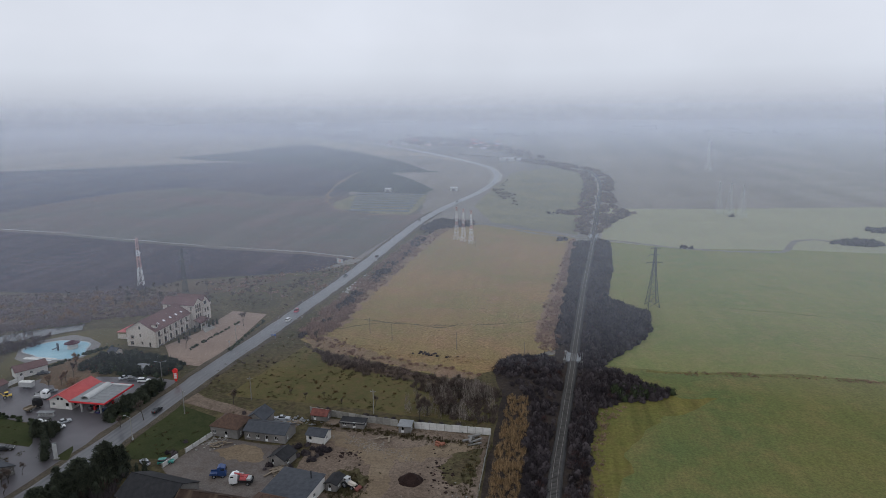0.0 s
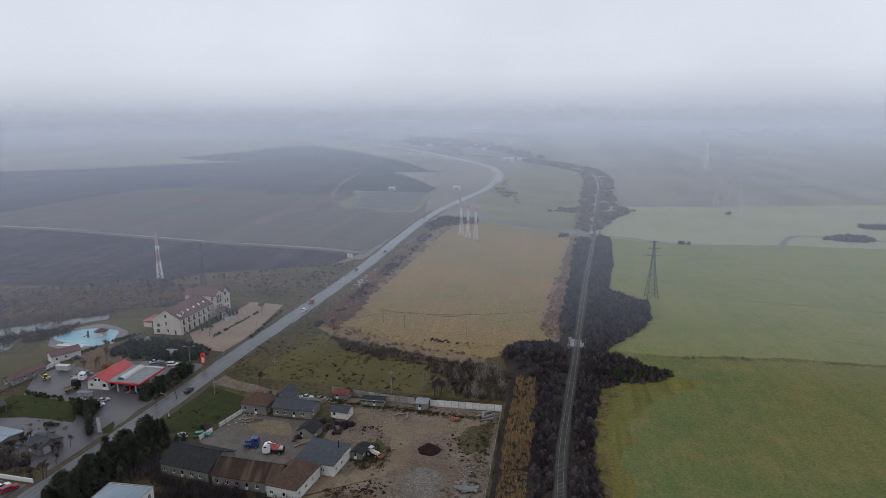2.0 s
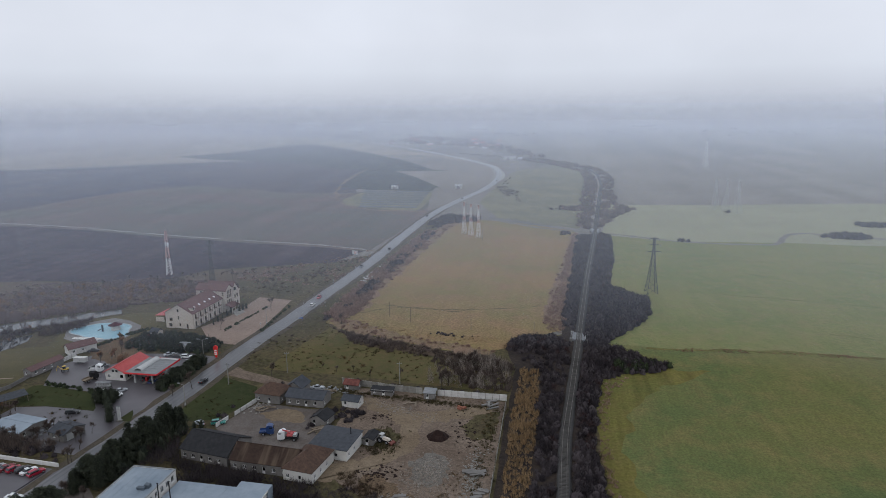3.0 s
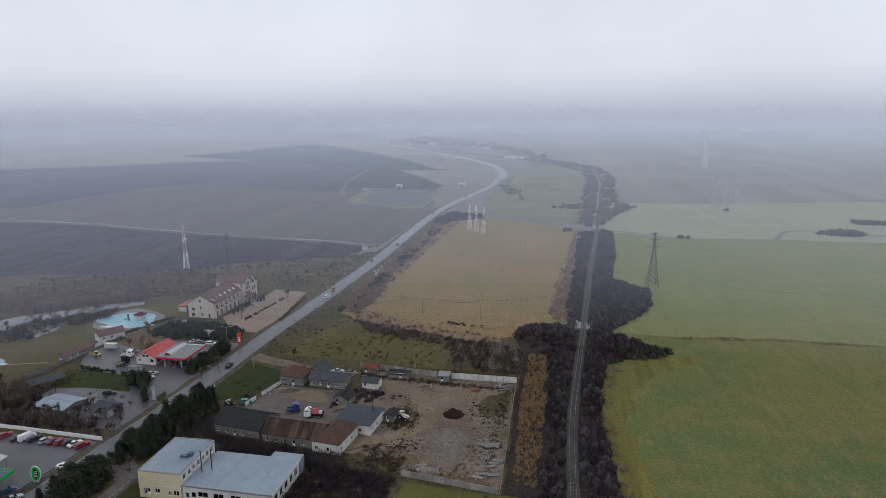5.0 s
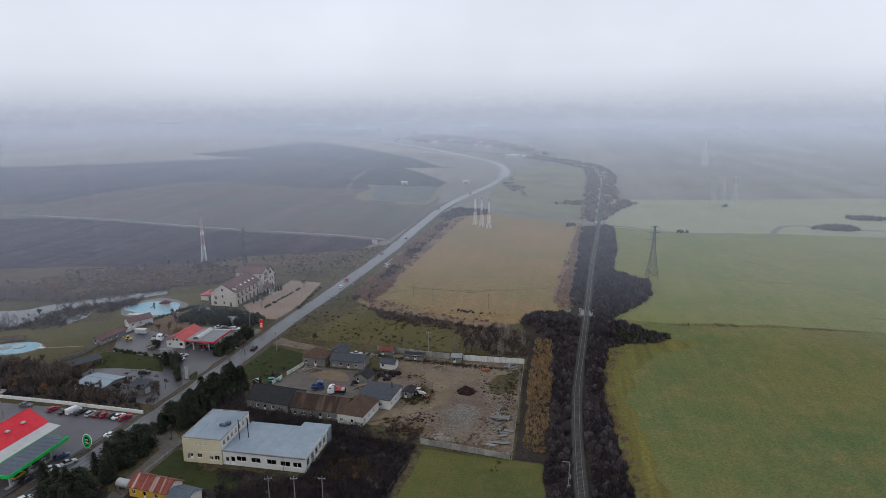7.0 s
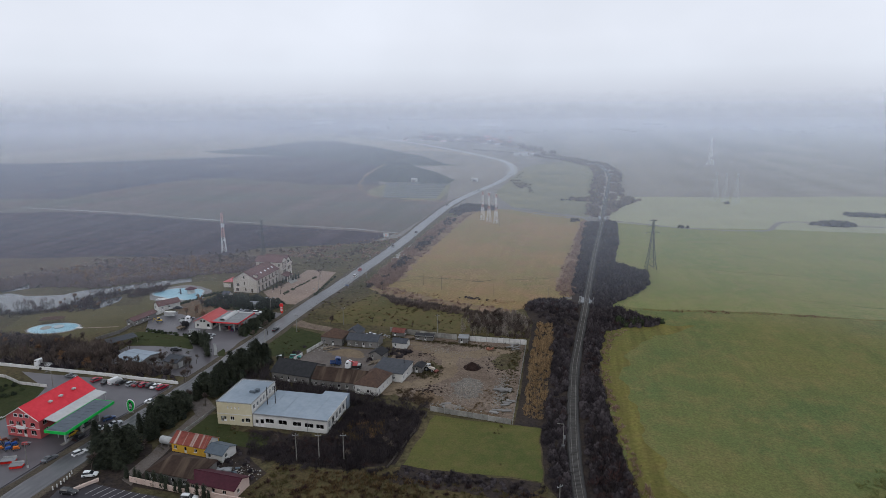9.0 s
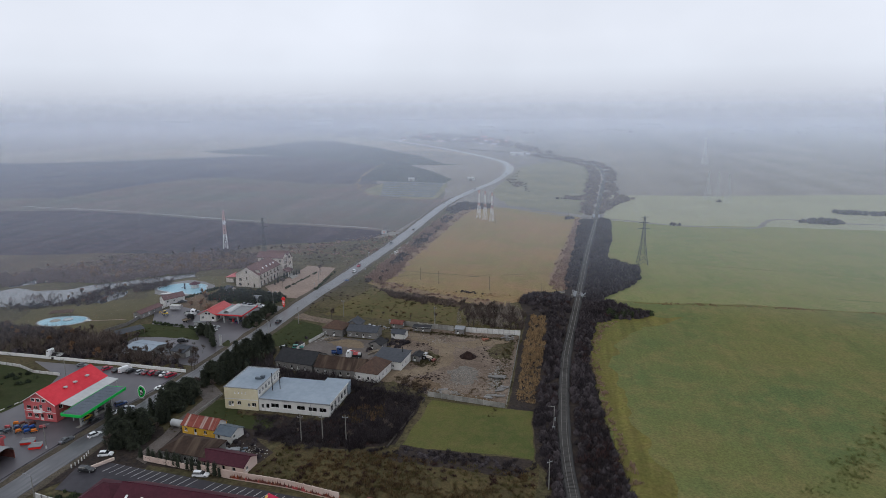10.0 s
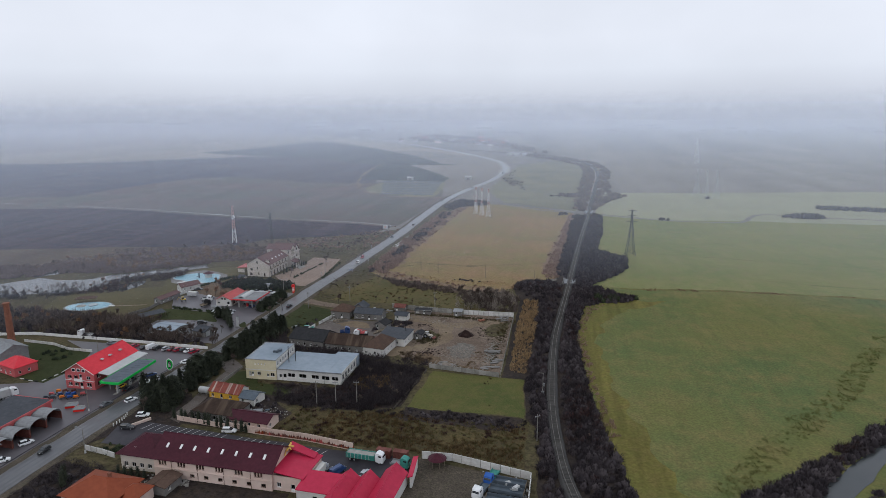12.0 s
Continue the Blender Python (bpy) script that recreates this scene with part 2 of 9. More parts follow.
CHALK = land("pale_crushed_concrete", (0.1122, 0.1010, 0.0870), (0.1515, 0.1374, 0.1206), (0.0730, 0.0589, 0.0449), patch=0.09, grain=1.4, bump=0.1, third=0.9, contrast=0.3)
RUBBLE = surface("pale_rubble", (0.12, 0.095, 0.076), (0.27, 0.235, 0.20), 0.7, bump=0.05, coarse=0.3)
ASPHALT = surface("wet_worn_asphalt", (0.050, 0.050, 0.054), (0.112, 0.110, 0.114), 0.25, rough=0.34, bump=0.004, coarse=0.25, stain=0.6, spec=0.45)
TYRETRACK = surface("dark_wet_wheel_track", (0.040, 0.040, 0.044), (0.082, 0.081, 0.085), 0.3, rough=0.3, bump=0.003, coarse=0.3, stain=0.6, spec=0.45)
MUD = land("muddy_road_verge", (0.060, 0.048, 0.038), (0.092, 0.074, 0.056), (0.046, 0.042, 0.024), patch=0.12, grain=1.8, third=0.8)
WORNPAINT = surface("worn_edge_line", (0.07, 0.068, 0.066), (0.26, 0.25, 0.24), 1.2, rough=0.6)
YARD = surface("dark_wet_tarmac", (0.0204, 0.0189, 0.0231), (0.0519, 0.0472, 0.0534), 0.35, rough=0.5, bump=0.01, coarse=0.2, stain=0.6)
FORECOURT = surface("wet_grey_brown_tarmac", (0.062, 0.056, 0.06), (0.108, 0.098, 0.105), 0.16, rough=0.42, bump=0.01, coarse=0.25, stain=0.7, spec=0.35)
PAVING = surface("pinkish_paving", (0.172, 0.122, 0.096), (0.276, 0.205, 0.162), 0.6, rough=0.8, bump=0.01)
PAINT = surface("road_paint", (0.36, 0.352, 0.336), (0.6, 0.592, 0.576), 2.0, rough=0.7)
BALLAST = surface("grey_ballast", (0.0434, 0.0409, 0.0397), (0.0868, 0.0831, 0.0806), 2.5, bump=0.08)
SLEEPER = surface("grey_sleeper", (0.050, 0.046, 0.042), (0.095, 0.088, 0.080), 1.5, per_object=0.3)
STEEL = surface("worn_rail_steel", (0.1170, 0.1035, 0.0945), (0.2250, 0.2070, 0.1890), 3, rough=0.4, metal=0.6)
BANK = surface("dull_pale_track", (0.10, 0.095, 0.08), (0.20, 0.19, 0.165), 0.4)
TWIG = surface("bare_dark_twigs", (0.0204, 0.0165, 0.0187), (0.0679, 0.0557, 0.0583), 0.5, per_island=0.5, stain=0.6)
TWIG_RED = surface("red_brown_winter_twigs", (0.0270, 0.0162, 0.0156), (0.0743, 0.0405, 0.0365), 0.5, per_island=0.5)
TWIG_GREEN = surface("dark_evergreen_twigs", (0.0139, 0.0186, 0.0117), (0.0464, 0.0581, 0.0278), 0.5, per_island=0.5)
TWIG_BROWN = surface("red_brown_dry_stems", (0.1231, 0.0689, 0.0426), (0.3119, 0.1838, 0.1067), 0.5, per_island=0.5)
TWIG_GREY = surface("grey_brown_twigs", (0.072, 0.055, 0.048), (0.165, 0.128, 0.110), 0.5, per_island=0.5)
TWIG_MAUVE = surface("mauve_brown_reed_scrub", (0.120, 0.088, 0.082), (0.245, 0.185, 0.170), 0.5, per_island=0.5)
TWIG_PALE = surface("pale_poplar_twigs", (0.1500, 0.1250, 0.1063), (0.3250, 0.2750, 0.2375), 0.5, per_island=0.5)
BRUSH = surface("pinkish_dead_brush", (0.175, 0.112, 0.088), (0.360, 0.245, 0.195), 0.4, per_island=0.5)
REED = surface("dry_straw_reed", (0.165, 0.108, 0.058), (0.44, 0.3, 0.165), 0.5, per_island=0.6)
WEED = surface("tawny_dead_weeds", (0.0595, 0.0391, 0.0204), (0.1573, 0.1037, 0.0510), 0.5, per_island=0.6)
NEEDLE = surface("dark_conifer_needles", (0.0182, 0.0224, 0.0169), (0.0520, 0.0572, 0.0377), 0.6, per_island=0.5)
BARK = surface("grey_bark", (0.05, 0.042, 0.035), (0.12, 0.10, 0.085), 3, bump=0.02)
WHITE = surface("white_plaster", (0.4653, 0.4486, 0.4154), (0.6315, 0.6148, 0.5816), 0.8, stain=0.6)
CREAM = surface("cream_plaster", (0.4648, 0.4055, 0.3402), (0.5698, 0.5126, 0.4535), 0.8, stain=0.6)
YELLOWISH = surface("yellow_cream_plaster", (0.47, 0.41, 0.265), (0.6, 0.54, 0.39), 0.8, stain=0.6)
OCHRE = surface("yellow_ochre_paint", (0.55, 0.30, 0.04), (0.72, 0.43, 0.07), 1)
REDWALL = surface("coral_red_paint", (0.40, 0.085, 0.09), (0.52, 0.13, 0.13), 0.8, stain=0.6)
PINKWALL = surface("pale_pink_plaster", (0.527, 0.391, 0.3315), (0.663, 0.527, 0.459), 0.7, stain=0.6)
GREYWALL = surface("grey_stained_plaster", (0.1170, 0.1102, 0.1033), (0.2341, 0.2203, 0.2065), 0.9, stain=0.6)
CONCRETE = surface("weathered_concrete", (0.1781, 0.1674, 0.1496), (0.3277, 0.3135, 0.2850), 1.1, per_object=0.3, bump=0.01)
WALLWHITE = surface("whitewashed_wall", (0.4250, 0.4080, 0.3825), (0.6460, 0.6290, 0.6035), 0.7, per_object=0.15)
BRICK = surface("old_red_brick", (0.16, 0.065, 0.045), (0.30, 0.13, 0.085), 2)
FLATROOF = surface("pale_blue_roof_sheet", (0.165, 0.2025, 0.24), (0.2775, 0.315, 0.3525), 0.45, rough=0.6, stain=0.6)
RUST = surface("rusted_red_sheet", (0.075, 0.026, 0.022), (0.20, 0.075, 0.06), 1.1, rough=0.7, stain=0.4)
RUSTSTRIP = striped("rusted_sheet_strips", (0.13, 0.034, 0.026), (0.26, 0.070, 0.050), (0.36, 0.29, 0.25), 1.1, -7)
OLDSTRIP = striped("mossy_tile_strips", (0.0253, 0.0169, 0.0135), (0.0562, 0.0349, 0.0259), (0.0844, 0.0591, 0.0421), 2.2, -6, 0.85)
REDROOF = surface("bright_red_sheet", (0.50, 0.026, 0.038), (0.64, 0.045, 0.06), 0.8, rough=0.45)
CORALROOF = surface("faded_red_sheet", (0.34, 0.058, 0.058), (0.46, 0.10, 0.095), 0.8, rough=0.5)
PINKROOF = surface("crimson_sheet", (0.3440, 0.0138, 0.0430), (0.4644, 0.0258, 0.0645), 0.7, rough=0.4)
ORANGEROOF = surface("orange_brown_sheet", (0.1728, 0.0378, 0.0162), (0.2430, 0.0594, 0.0259), 0.8, rough=0.5)
MAROON = surface("maroon_tiles", (0.0364, 0.0076, 0.0133), (0.0675, 0.0141, 0.0227), 1.2, rough=0.5)
BROWNTILE = surface("brown_violet_tiles", (0.0935, 0.0493, 0.0459), (0.153, 0.085, 0.0782), 1.3, rough=0.7)
OLDTILE = surface("mossy_old_tiles", (0.0476, 0.0306, 0.0238), (0.1156, 0.0714, 0.0530), 1.3, rough=0.85, bump=0.03)
TARROOF = surface("black_tar_felt", (0.0140, 0.0140, 0.0154), (0.0350, 0.0343, 0.0364), 0.8, rough=0.7)
SLATE = surface("grey_blue_felt", (0.0347, 0.0382, 0.0450), (0.0723, 0.0751, 0.0838), 0.8, rough=0.7)
GREYSHEET = surface("grey_sheet", (0.14, 0.1435, 0.147), (0.252, 0.2555, 0.259), 0.8, rough=0.5)
DARKSHEET = surface("dark_blue_grey_sheet", (0.060, 0.075, 0.092), (0.105, 0.125, 0.145), 0.8, rough=0.5)
WHITESHEET = surface("white_sheet", (0.3400, 0.3400, 0.3332), (0.4624, 0.4624, 0.4556), 0.8, rough=0.5)
GREENFASCIA = surface("bright_green_panel", (0.010, 0.36, 0.055), (0.02, 0.48, 0.09), 1, rough=0.4)
REDFASCIA = surface("red_panel", (0.50, 0.035, 0.045), (0.62, 0.06, 0.065), 1, rough=0.4)
SIGNRED = surface("sign_red", (0.65, 0.02, 0.02), (0.75, 0.04, 0.03), 1, rough=0.4)
FRAMEWHITE = surface("white_window_frame", (0.62, 0.61, 0.59), (0.78, 0.77, 0.75), 2)
FRAMEBROWN = surface("brown_window_frame", (0.07, 0.04, 0.028), (0.12, 0.07, 0.05), 2)
PANE = glass("window_glass")
INSIDE = surface("dim_interior", (0.05, 0.045, 0.04), (0.10, 0.09, 0.08), 1)
POOL = surface("pale_blue_pool_paint", (0.1170, 0.2700, 0.3420), (0.3420, 0.5040, 0.5580), 0.4, rough=0.35, stain=0.6)
POOLRIM = surface("pale_pool_rim", (0.2940, 0.3360, 0.3500), (0.4340, 0.4550, 0.4550), 1)
WATER = surface("still_pond_water", (0.030, 0.034, 0.036), (0.045, 0.048, 0.048), 0.05, rough=0.16, bump=0.01, spec=0.35)
GALV = surface("galvanised_steel", (0.20, 0.20, 0.205), (0.34, 0.34, 0.35), 2, rough=0.5, metal=0.3)
DARKSTEEL = surface("dark_lattice_steel", (0.035, 0.038, 0.035), (0.07, 0.075, 0.07), 2, rough=0.6)
# Red paint washed out in its colour, as if seen through haze.
HAZEDRED = surface("haze_paled_red", (0.45, 0.28, 0.265), (0.52, 0.34, 0.32), 2)
MASTWHITE = surface("mast_white", (0.58, 0.57, 0.56), (0.74, 0.73, 0.72), 2)
WOOD = surface("weathered_timber", (0.12, 0.095, 0.07), (0.26, 0.21, 0.16), 2, bump=0.02)
TYRE = surface("black_rubber", (0.012, 0.012, 0.012), (0.028, 0.028, 0.028), 4)
CARGLASS = surface("tinted_car_glass", (0.012, 0.014, 0.016), (0.03, 0.034, 0.038), 1, rough=0.08, spec=0.6)
LAMPGLASS = surface("pale_lamp_glass", (0.5500, 0.5500, 0.5000), (0.7500, 0.7500, 0.7000), 4, rough=0.15)
TAILRED = surface("tail_lamp_red", (0.35, 0.01, 0.01), (0.45, 0.02, 0.02), 4, rough=0.2)
EARTH = surface("dark_peaty_heap", (0.0096, 0.0062, 0.0058), (0.0360, 0.0202, 0.0163), 1.2, bump=0.2)
SOLAR = surface("solar_panel_glass", (0.0567, 0.0662, 0.0756), (0.0945, 0.1058, 0.1153), 0.3, rough=0.4, spec=0.4)
ORANGE = surface("orange_paint", (0.60, 0.16, 0.03), (0.72, 0.22, 0.05), 1)
BLUEPAINT = surface("blue_paint", (0.02, 0.07, 0.26), (0.04, 0.12, 0.38), 1, rough=0.4)
TEAL = surface("teal_green_paint", (0.03, 0.17, 0.14), (0.06, 0.25, 0.21), 1, rough=0.4)
YELLOWPAINT = surface("machine_yellow", (0.60, 0.40, 0.06), (0.74, 0.52, 0.10), 1, rough=0.4)
GOLD = surface("gilded_plaster", (0.50, 0.28, 0.06), (0.66, 0.42, 0.14), 2)
BLACK = surface("black_paint", (0.012, 0.012, 0.013), (0.03, 0.03, 0.032), 1)


def paint(name, c):
    return surface(name, tuple(v * 0.85 for v in c), tuple(min(1, v * 1.1 + 0.004) for v in c), 1.0, rough=0.28, spec=0.5)


CARS = {n: paint(n + "_car_paint", c) for n, c in dict(white=(0.70, 0.70, 0.70), silver=(0.36, 0.37, 0.39), black=(0.016, 0.016, 0.018), grey=(0.10, 0.105, 0.115),
                                                      red=(0.34, 0.012, 0.034), maroon=(0.17, 0.012, 0.018), blue=(0.020, 0.05, 0.15), teal=(0.03, 0.20, 0.17), yellow=(0.7, 0.42, 0.03)).items()}

# ---- building helpers ----
def mesh_of(bm, name):
    me = bpy.data.meshes.new(name)
    bm.normal_update()
    bm.to_mesh(me)
    bm.free()
    return me


def part(name, bm, material, parent, label="", at=None, kind=""):
    """One mesh object under a thing or a part, in the parent's own axes."""
    me = bm if isinstance(bm, bpy.types.Mesh) else mesh_of(bm, name)
    if not me.materials:
        me.materials.append(material)
    ob = new(name, me)
    ob.parent = parent
    if at is not None:
        ob.matrix_basis = at
    if label or kind:
        tagged(ob, label, kind=kind)
    return ob


def thing(name, m, label, category, group="", kind=""):
    ob = new(name)
    ob.empty_display_size = 0.5
    ob.matrix_basis = m
    return tagged(ob, label, category, group, kind)


def solid(name, bm, material, label, category, group="", kind="", m=None):
    me = bm if isinstance(bm, bpy.types.Mesh) else mesh_of(bm, name)
    me.materials.append(material)
    ob = new(name, me)
    if m is not None:
        ob.matrix_basis = m
    return tagged(ob, label, category, group, kind)


def box(bm, x0, y0, z0, x1, y1, z1):
    v = [bm.verts.new(p) for p in ((x0, y0, z0), (x1, y0, z0), (x1, y1, z0), (x0, y1, z0), (x0, y0, z1), (x1, y0, z1), (x1, y1, z1), (x0, y1, z1))]
    for f in ((3, 2, 1, 0), (4, 5, 6, 7), (0, 1, 5, 4), (1, 2, 6, 5), (2, 3, 7, 6), (3, 0, 4, 7)):
        bm.faces.new([v[i] for i in f])
    return bm


def boxes(*rows):
    bm = bmesh.new()
    for r in rows:
        box(bm, *r)
    return bm


def prism(bm, pts, depth):
    """A solid under a polygon of points given counter-clockwise from above, by depth downwards."""
    a = [bm.verts.new(p) for p in pts]
    b = [bm.verts.new((p[0], p[1], p[2] - depth)) for p in pts]
    bm.faces.new(a)
    bm.faces.new(b[::-1])
    n = len(pts)
    for i in range(n):
        bm.faces.new((a[i], b[i], b[(i + 1) % n], a[(i + 1) % n]))
    return bm


def bar(bm, p, q, r, sides=4, r2=None):
    p, q = Vector(p), Vector(q)
    turn = (q - p).to_track_quat("Z", "Y").to_matrix()
    rings = []
    for c, rr in ((p, r), (q, r if r2 is None else r2)):
        rings.append([bm.verts.new(c + turn @ Vector((rr * math.cos(k * math.tau / sides + 0.785), rr * math.sin(k * math.tau / sides + 0.785), 0))) for k in range(sides)])
    for k in range(sides):
        bm.faces.new((rings[0][k], rings[0][(k + 1) % sides], rings[1][(k + 1) % sides], rings[1][k]))
    bm.faces.new(rings[0][::-1])
    bm.faces.new(rings[1])
    return bm


def tube(p, q, r, sides=8, r2=None):
    return bar(bmesh.new(), p, q, r, sides, r2)


def vault(bm, x0, x1, y0, y1, z0, rise, thick=0.12, n=10):
    """A barrel roof whose axis runs along x."""
    rows = []
    for k in range(n + 1):
        a = math.pi * k / n
        for rr in (1, 1 - thick / max(rise, 0.2)):
            y = (y0 + y1) / 2 - (y1 - y0) / 2 * math.cos(a) * rr
            z = z0 + rise * math.sin(a) * rr
            rows.append((bm.verts.new((x0, y, z)), bm.verts.new((x1, y, z))))
    for k in range(n):
        a, b, c, d = rows[2 * k], rows[2 * k + 1], rows[2 * k + 2], rows[2 * k + 3]
        bm.faces.new((a[0], a[1], c[1], c[0]))
        bm.faces.new((b[0], d[0], d[1], b[1]))
        for e in (0, 1):
            bm.faces.new((a[e], c[e], d[e], b[e]))
    return bm


def smooth_line(pts, step=6.0):
    """A smooth line through plan points, by Catmull and Rom."""
    out = []
    P = [pts[0], *pts, pts[-1]]
    for i in range(1, len(P) - 2):
        a, b, c, d = (Vector((*P[i + k][:2], 0)) for k in (-1, 0, 1, 2))
        n = max(2, int((c - b).length / step))
        for k in range(n):
            t = k / n
            out.append(0.5 * ((2 * b) + (c - a) * t + (2 * a - 5 * b + 4 * c - d) * t * t + (3 * b - a - 3 * c + d) * t ** 3))
    out.append(Vector((*pts[-1][:2], 0)))
    return out


def sides_of(line):
    out = []
    for i, p in enumerate(line):
        t = (line[min(i + 1, len(line) - 1)] - line[max(i - 1, 0)]).normalized()
        out.append(Vector((t.y, -t.x, 0)))
    return out


def sweep(line, profile, wobble=0.0):
    """A strip along a line; profile: (offset to its right, height) from left to right."""
    bm = bmesh.new()
    prev = None
    for i, (p, s) in enumerate(zip(line, sides_of(line))):
        row = []
        for j, (o, z) in enumerate(profile):
            w = wobble * noise.noise((p.x * 0.15, p.y * 0.15, j * 7.3)) if wobble and j in (0, len(profile) - 1) else 0
            q = p + s * (o + w)
            row.append(bm.verts.new((q.x, q.y, z)))
        if prev:
            for a in range(len(row) - 1):
                bm.faces.new((prev[a], prev[a + 1], row[a + 1], row[a]))
        prev = row
    return bm


def patch(name, pts, material, z, label, rough=1.5, step=6.0, category="ground", rng=0.12):
    """A sheet of ground with a slightly ragged edge."""
    bm = bmesh.new()
    ring = []
    for i, a in enumerate(pts):
        b = pts[(i + 1) % len(pts)]
        a2, b2 = Vector(a), Vector(b)
        n = max(1, int((b2 - a2).length / step))
        for k in range(n):
            p = a2.lerp(b2, k / n)
            if rough:
                p = p + rough * Vector((noise.noise((p.x * rng, p.y * rng, 3.1)), noise.noise((p.x * rng, p.y * rng, 9.7))))
            ring.append(bm.verts.new((p.x, p.y, z)))
    f = bm.faces.new(ring)
    bm.normal_update()
    if f.normal.z < 0:
        f.normal_flip()
    bmesh.ops.triangulate(bm, faces=[f])
    return solid(name, bm, material, label, category, kind="structure")


def inside(p, poly):
    x, y = p
    hit = False
    for i in range(len(poly)):
        (x0, y0), (x1, y1) = poly[i], poly[i - 1]
        if (y0 > y) != (y1 > y) and x < (x1 - x0) * (y - y0) / (y1 - y0) + x0:
            hit = not hit
    return hit


def scatter(poly, spacing, rnd):
    xs, ys = [p[0] for p in poly], [p[1] for p in poly]
    n = int((max(xs) - min(xs)) * (max(ys) - min(ys)) / spacing ** 2)
    got = []
    for _ in range(n):
        p = (rnd.uniform(min(xs), max(xs)), rnd.uniform(min(ys), max(ys)))
        if inside(p, poly):
            got.append(p)
    return got


def shrub_shape(seed, twigs=92, core=True, upright=0.0, wide=0.05):
    """A unit shrub: a ragged dome of shade-giving stems under many thin twigs."""
    r = random.Random(seed)
    V, F = [], []
    if core:
        n, rings = 9, 4
        for j in range(rings):
            for k in range(n):
                a, e = math.tau * (k + 0.5 * (j % 2)) / n, math.pi / 2 * j / rings
                s = r.uniform(0.5, 0.82)
                V.append((math.cos(a) * math.cos(e) * s, math.sin(a) * math.cos(e) * s, math.sin(e) * s))
        V.append((0, 0, r.uniform(0.7, 0.9)))
        for j in range(rings - 1):
            for k in range(n):
                a, b, c, d = j * n + k, j * n + (k + 1) % n, (j + 1) * n + (k + 1) % n, (j + 1) * n + k
                F += [(a, b, c), (a, c, d)]
        F += [((rings - 1) * n + k, (rings - 1) * n + (k + 1) % n, rings * n) for k in range(n)]
    for _ in range(twigs):
        a, u = r.uniform(0, math.tau), r.uniform(0.0, 1.0)
        e = math.asin(u)
        d = Vector((math.cos(a) * math.cos(e), math.sin(a) * math.cos(e), math.sin(e)))
        if upright:
            base = Vector((d.x * r.random(), d.y * r.random(), 0))
            tip = base + Vector((d.x * 0.25, d.y * 0.25, r.uniform(0.55, 1.1)))
        else:
            base, tip = d * r.uniform(0.45, 0.8), d * r.uniform(0.82, 1.14) + Vector((r.uniform(-1, 1), r.uniform(-1, 1), r.uniform(-0.4, 1))) * 0.18
        side = Vector((r.uniform(-1, 1), r.uniform(-1, 1), r.uniform(-0.5, 0.5))).normalized() * wide * r.uniform(0.6, 1.6)
        i = len(V)
        V += [tuple(base - side), tuple(base + side), tuple(tip)]
        F.append((i, i + 1, i + 2))
    return np.array(V), np.array(F)


SHRUBS = [shrub_shape(s, wide=0.042) for s in range(7)]
TUFTS = [shrub_shape(40 + s, 26, False, 1.0, 0.07) for s in range(6)]
CROWNS = [shrub_shape(120 + s, 96, False, 0.0, 0.028) for s in range(7)]
BROOMS = [shrub_shape(80 + s, 84, False, 1.0, 0.045) for s in range(6)]


def stuff_mesh(name, shapes, spots):
    """Joins one shape per spot (x, y, z, radius, height) into one mesh."""
    r = random.Random(len(spots))
    VV, FF, n = [], [], 0
    for x, y, z, rad, h in spots:
        V, F = shapes[r.randrange(len(shapes))]
        a = r.uniform(0, math.tau)
        c, s = math.cos(a) * rad, math.sin(a) * rad
        W = np.empty_like(V)
        W[:, 0], W[:, 1], W[:, 2] = x + V[:, 0] * c - V[:, 1] * s, y + V[:, 0] * s + V[:, 1] * c, z + V[:, 2] * h
        VV.append(W)
        FF.append(F + n)
        n += len(V)
    V, F = np.concatenate(VV), np.concatenate(FF)
    me = bpy.data.meshes.new(name)
    me.vertices.add(len(V))
    me.vertices.foreach_set("co", V.astype(np.float32).ravel())
    me.loops.add(F.size)
    me.loops.foreach_set("vertex_index", F.astype(np.int32).ravel())
    me.polygons.add(len(F))
    me.polygons.foreach_set("loop_start", np.arange(0, F.size, 3, dtype=np.int32))
    me.update(calc_edges=True)
    return me


def thicket(name, poly, spacing, size, height, material, label, shapes=None, seed=1, category="shrubs", z=-0.1, gap=0.0):
    """Undergrowth over a plan polygon, thinned into drifts by gap."""
    r = random.Random(seed)
    spots = []
    for x, y in scatter(poly, spacing, r):
        v = noise.noise((x * 0.06, y * 0.06, seed * 3.3))
        if v < gap - 0.5 + r.uniform(-0.15, 0.15) and gap:
            continue
        k = 0.75 + 0.5 * v + r.uniform(-0.25, 0.35)
        spots.append((x, y, z, size * max(0.45, k) * r.uniform(0.8, 1.25), height * max(0.4, k)))
    if not spots:
        return None
    return solid(name, stuff_mesh(name, shapes or SHRUBS, spots), material, label, category, kind="stuff")


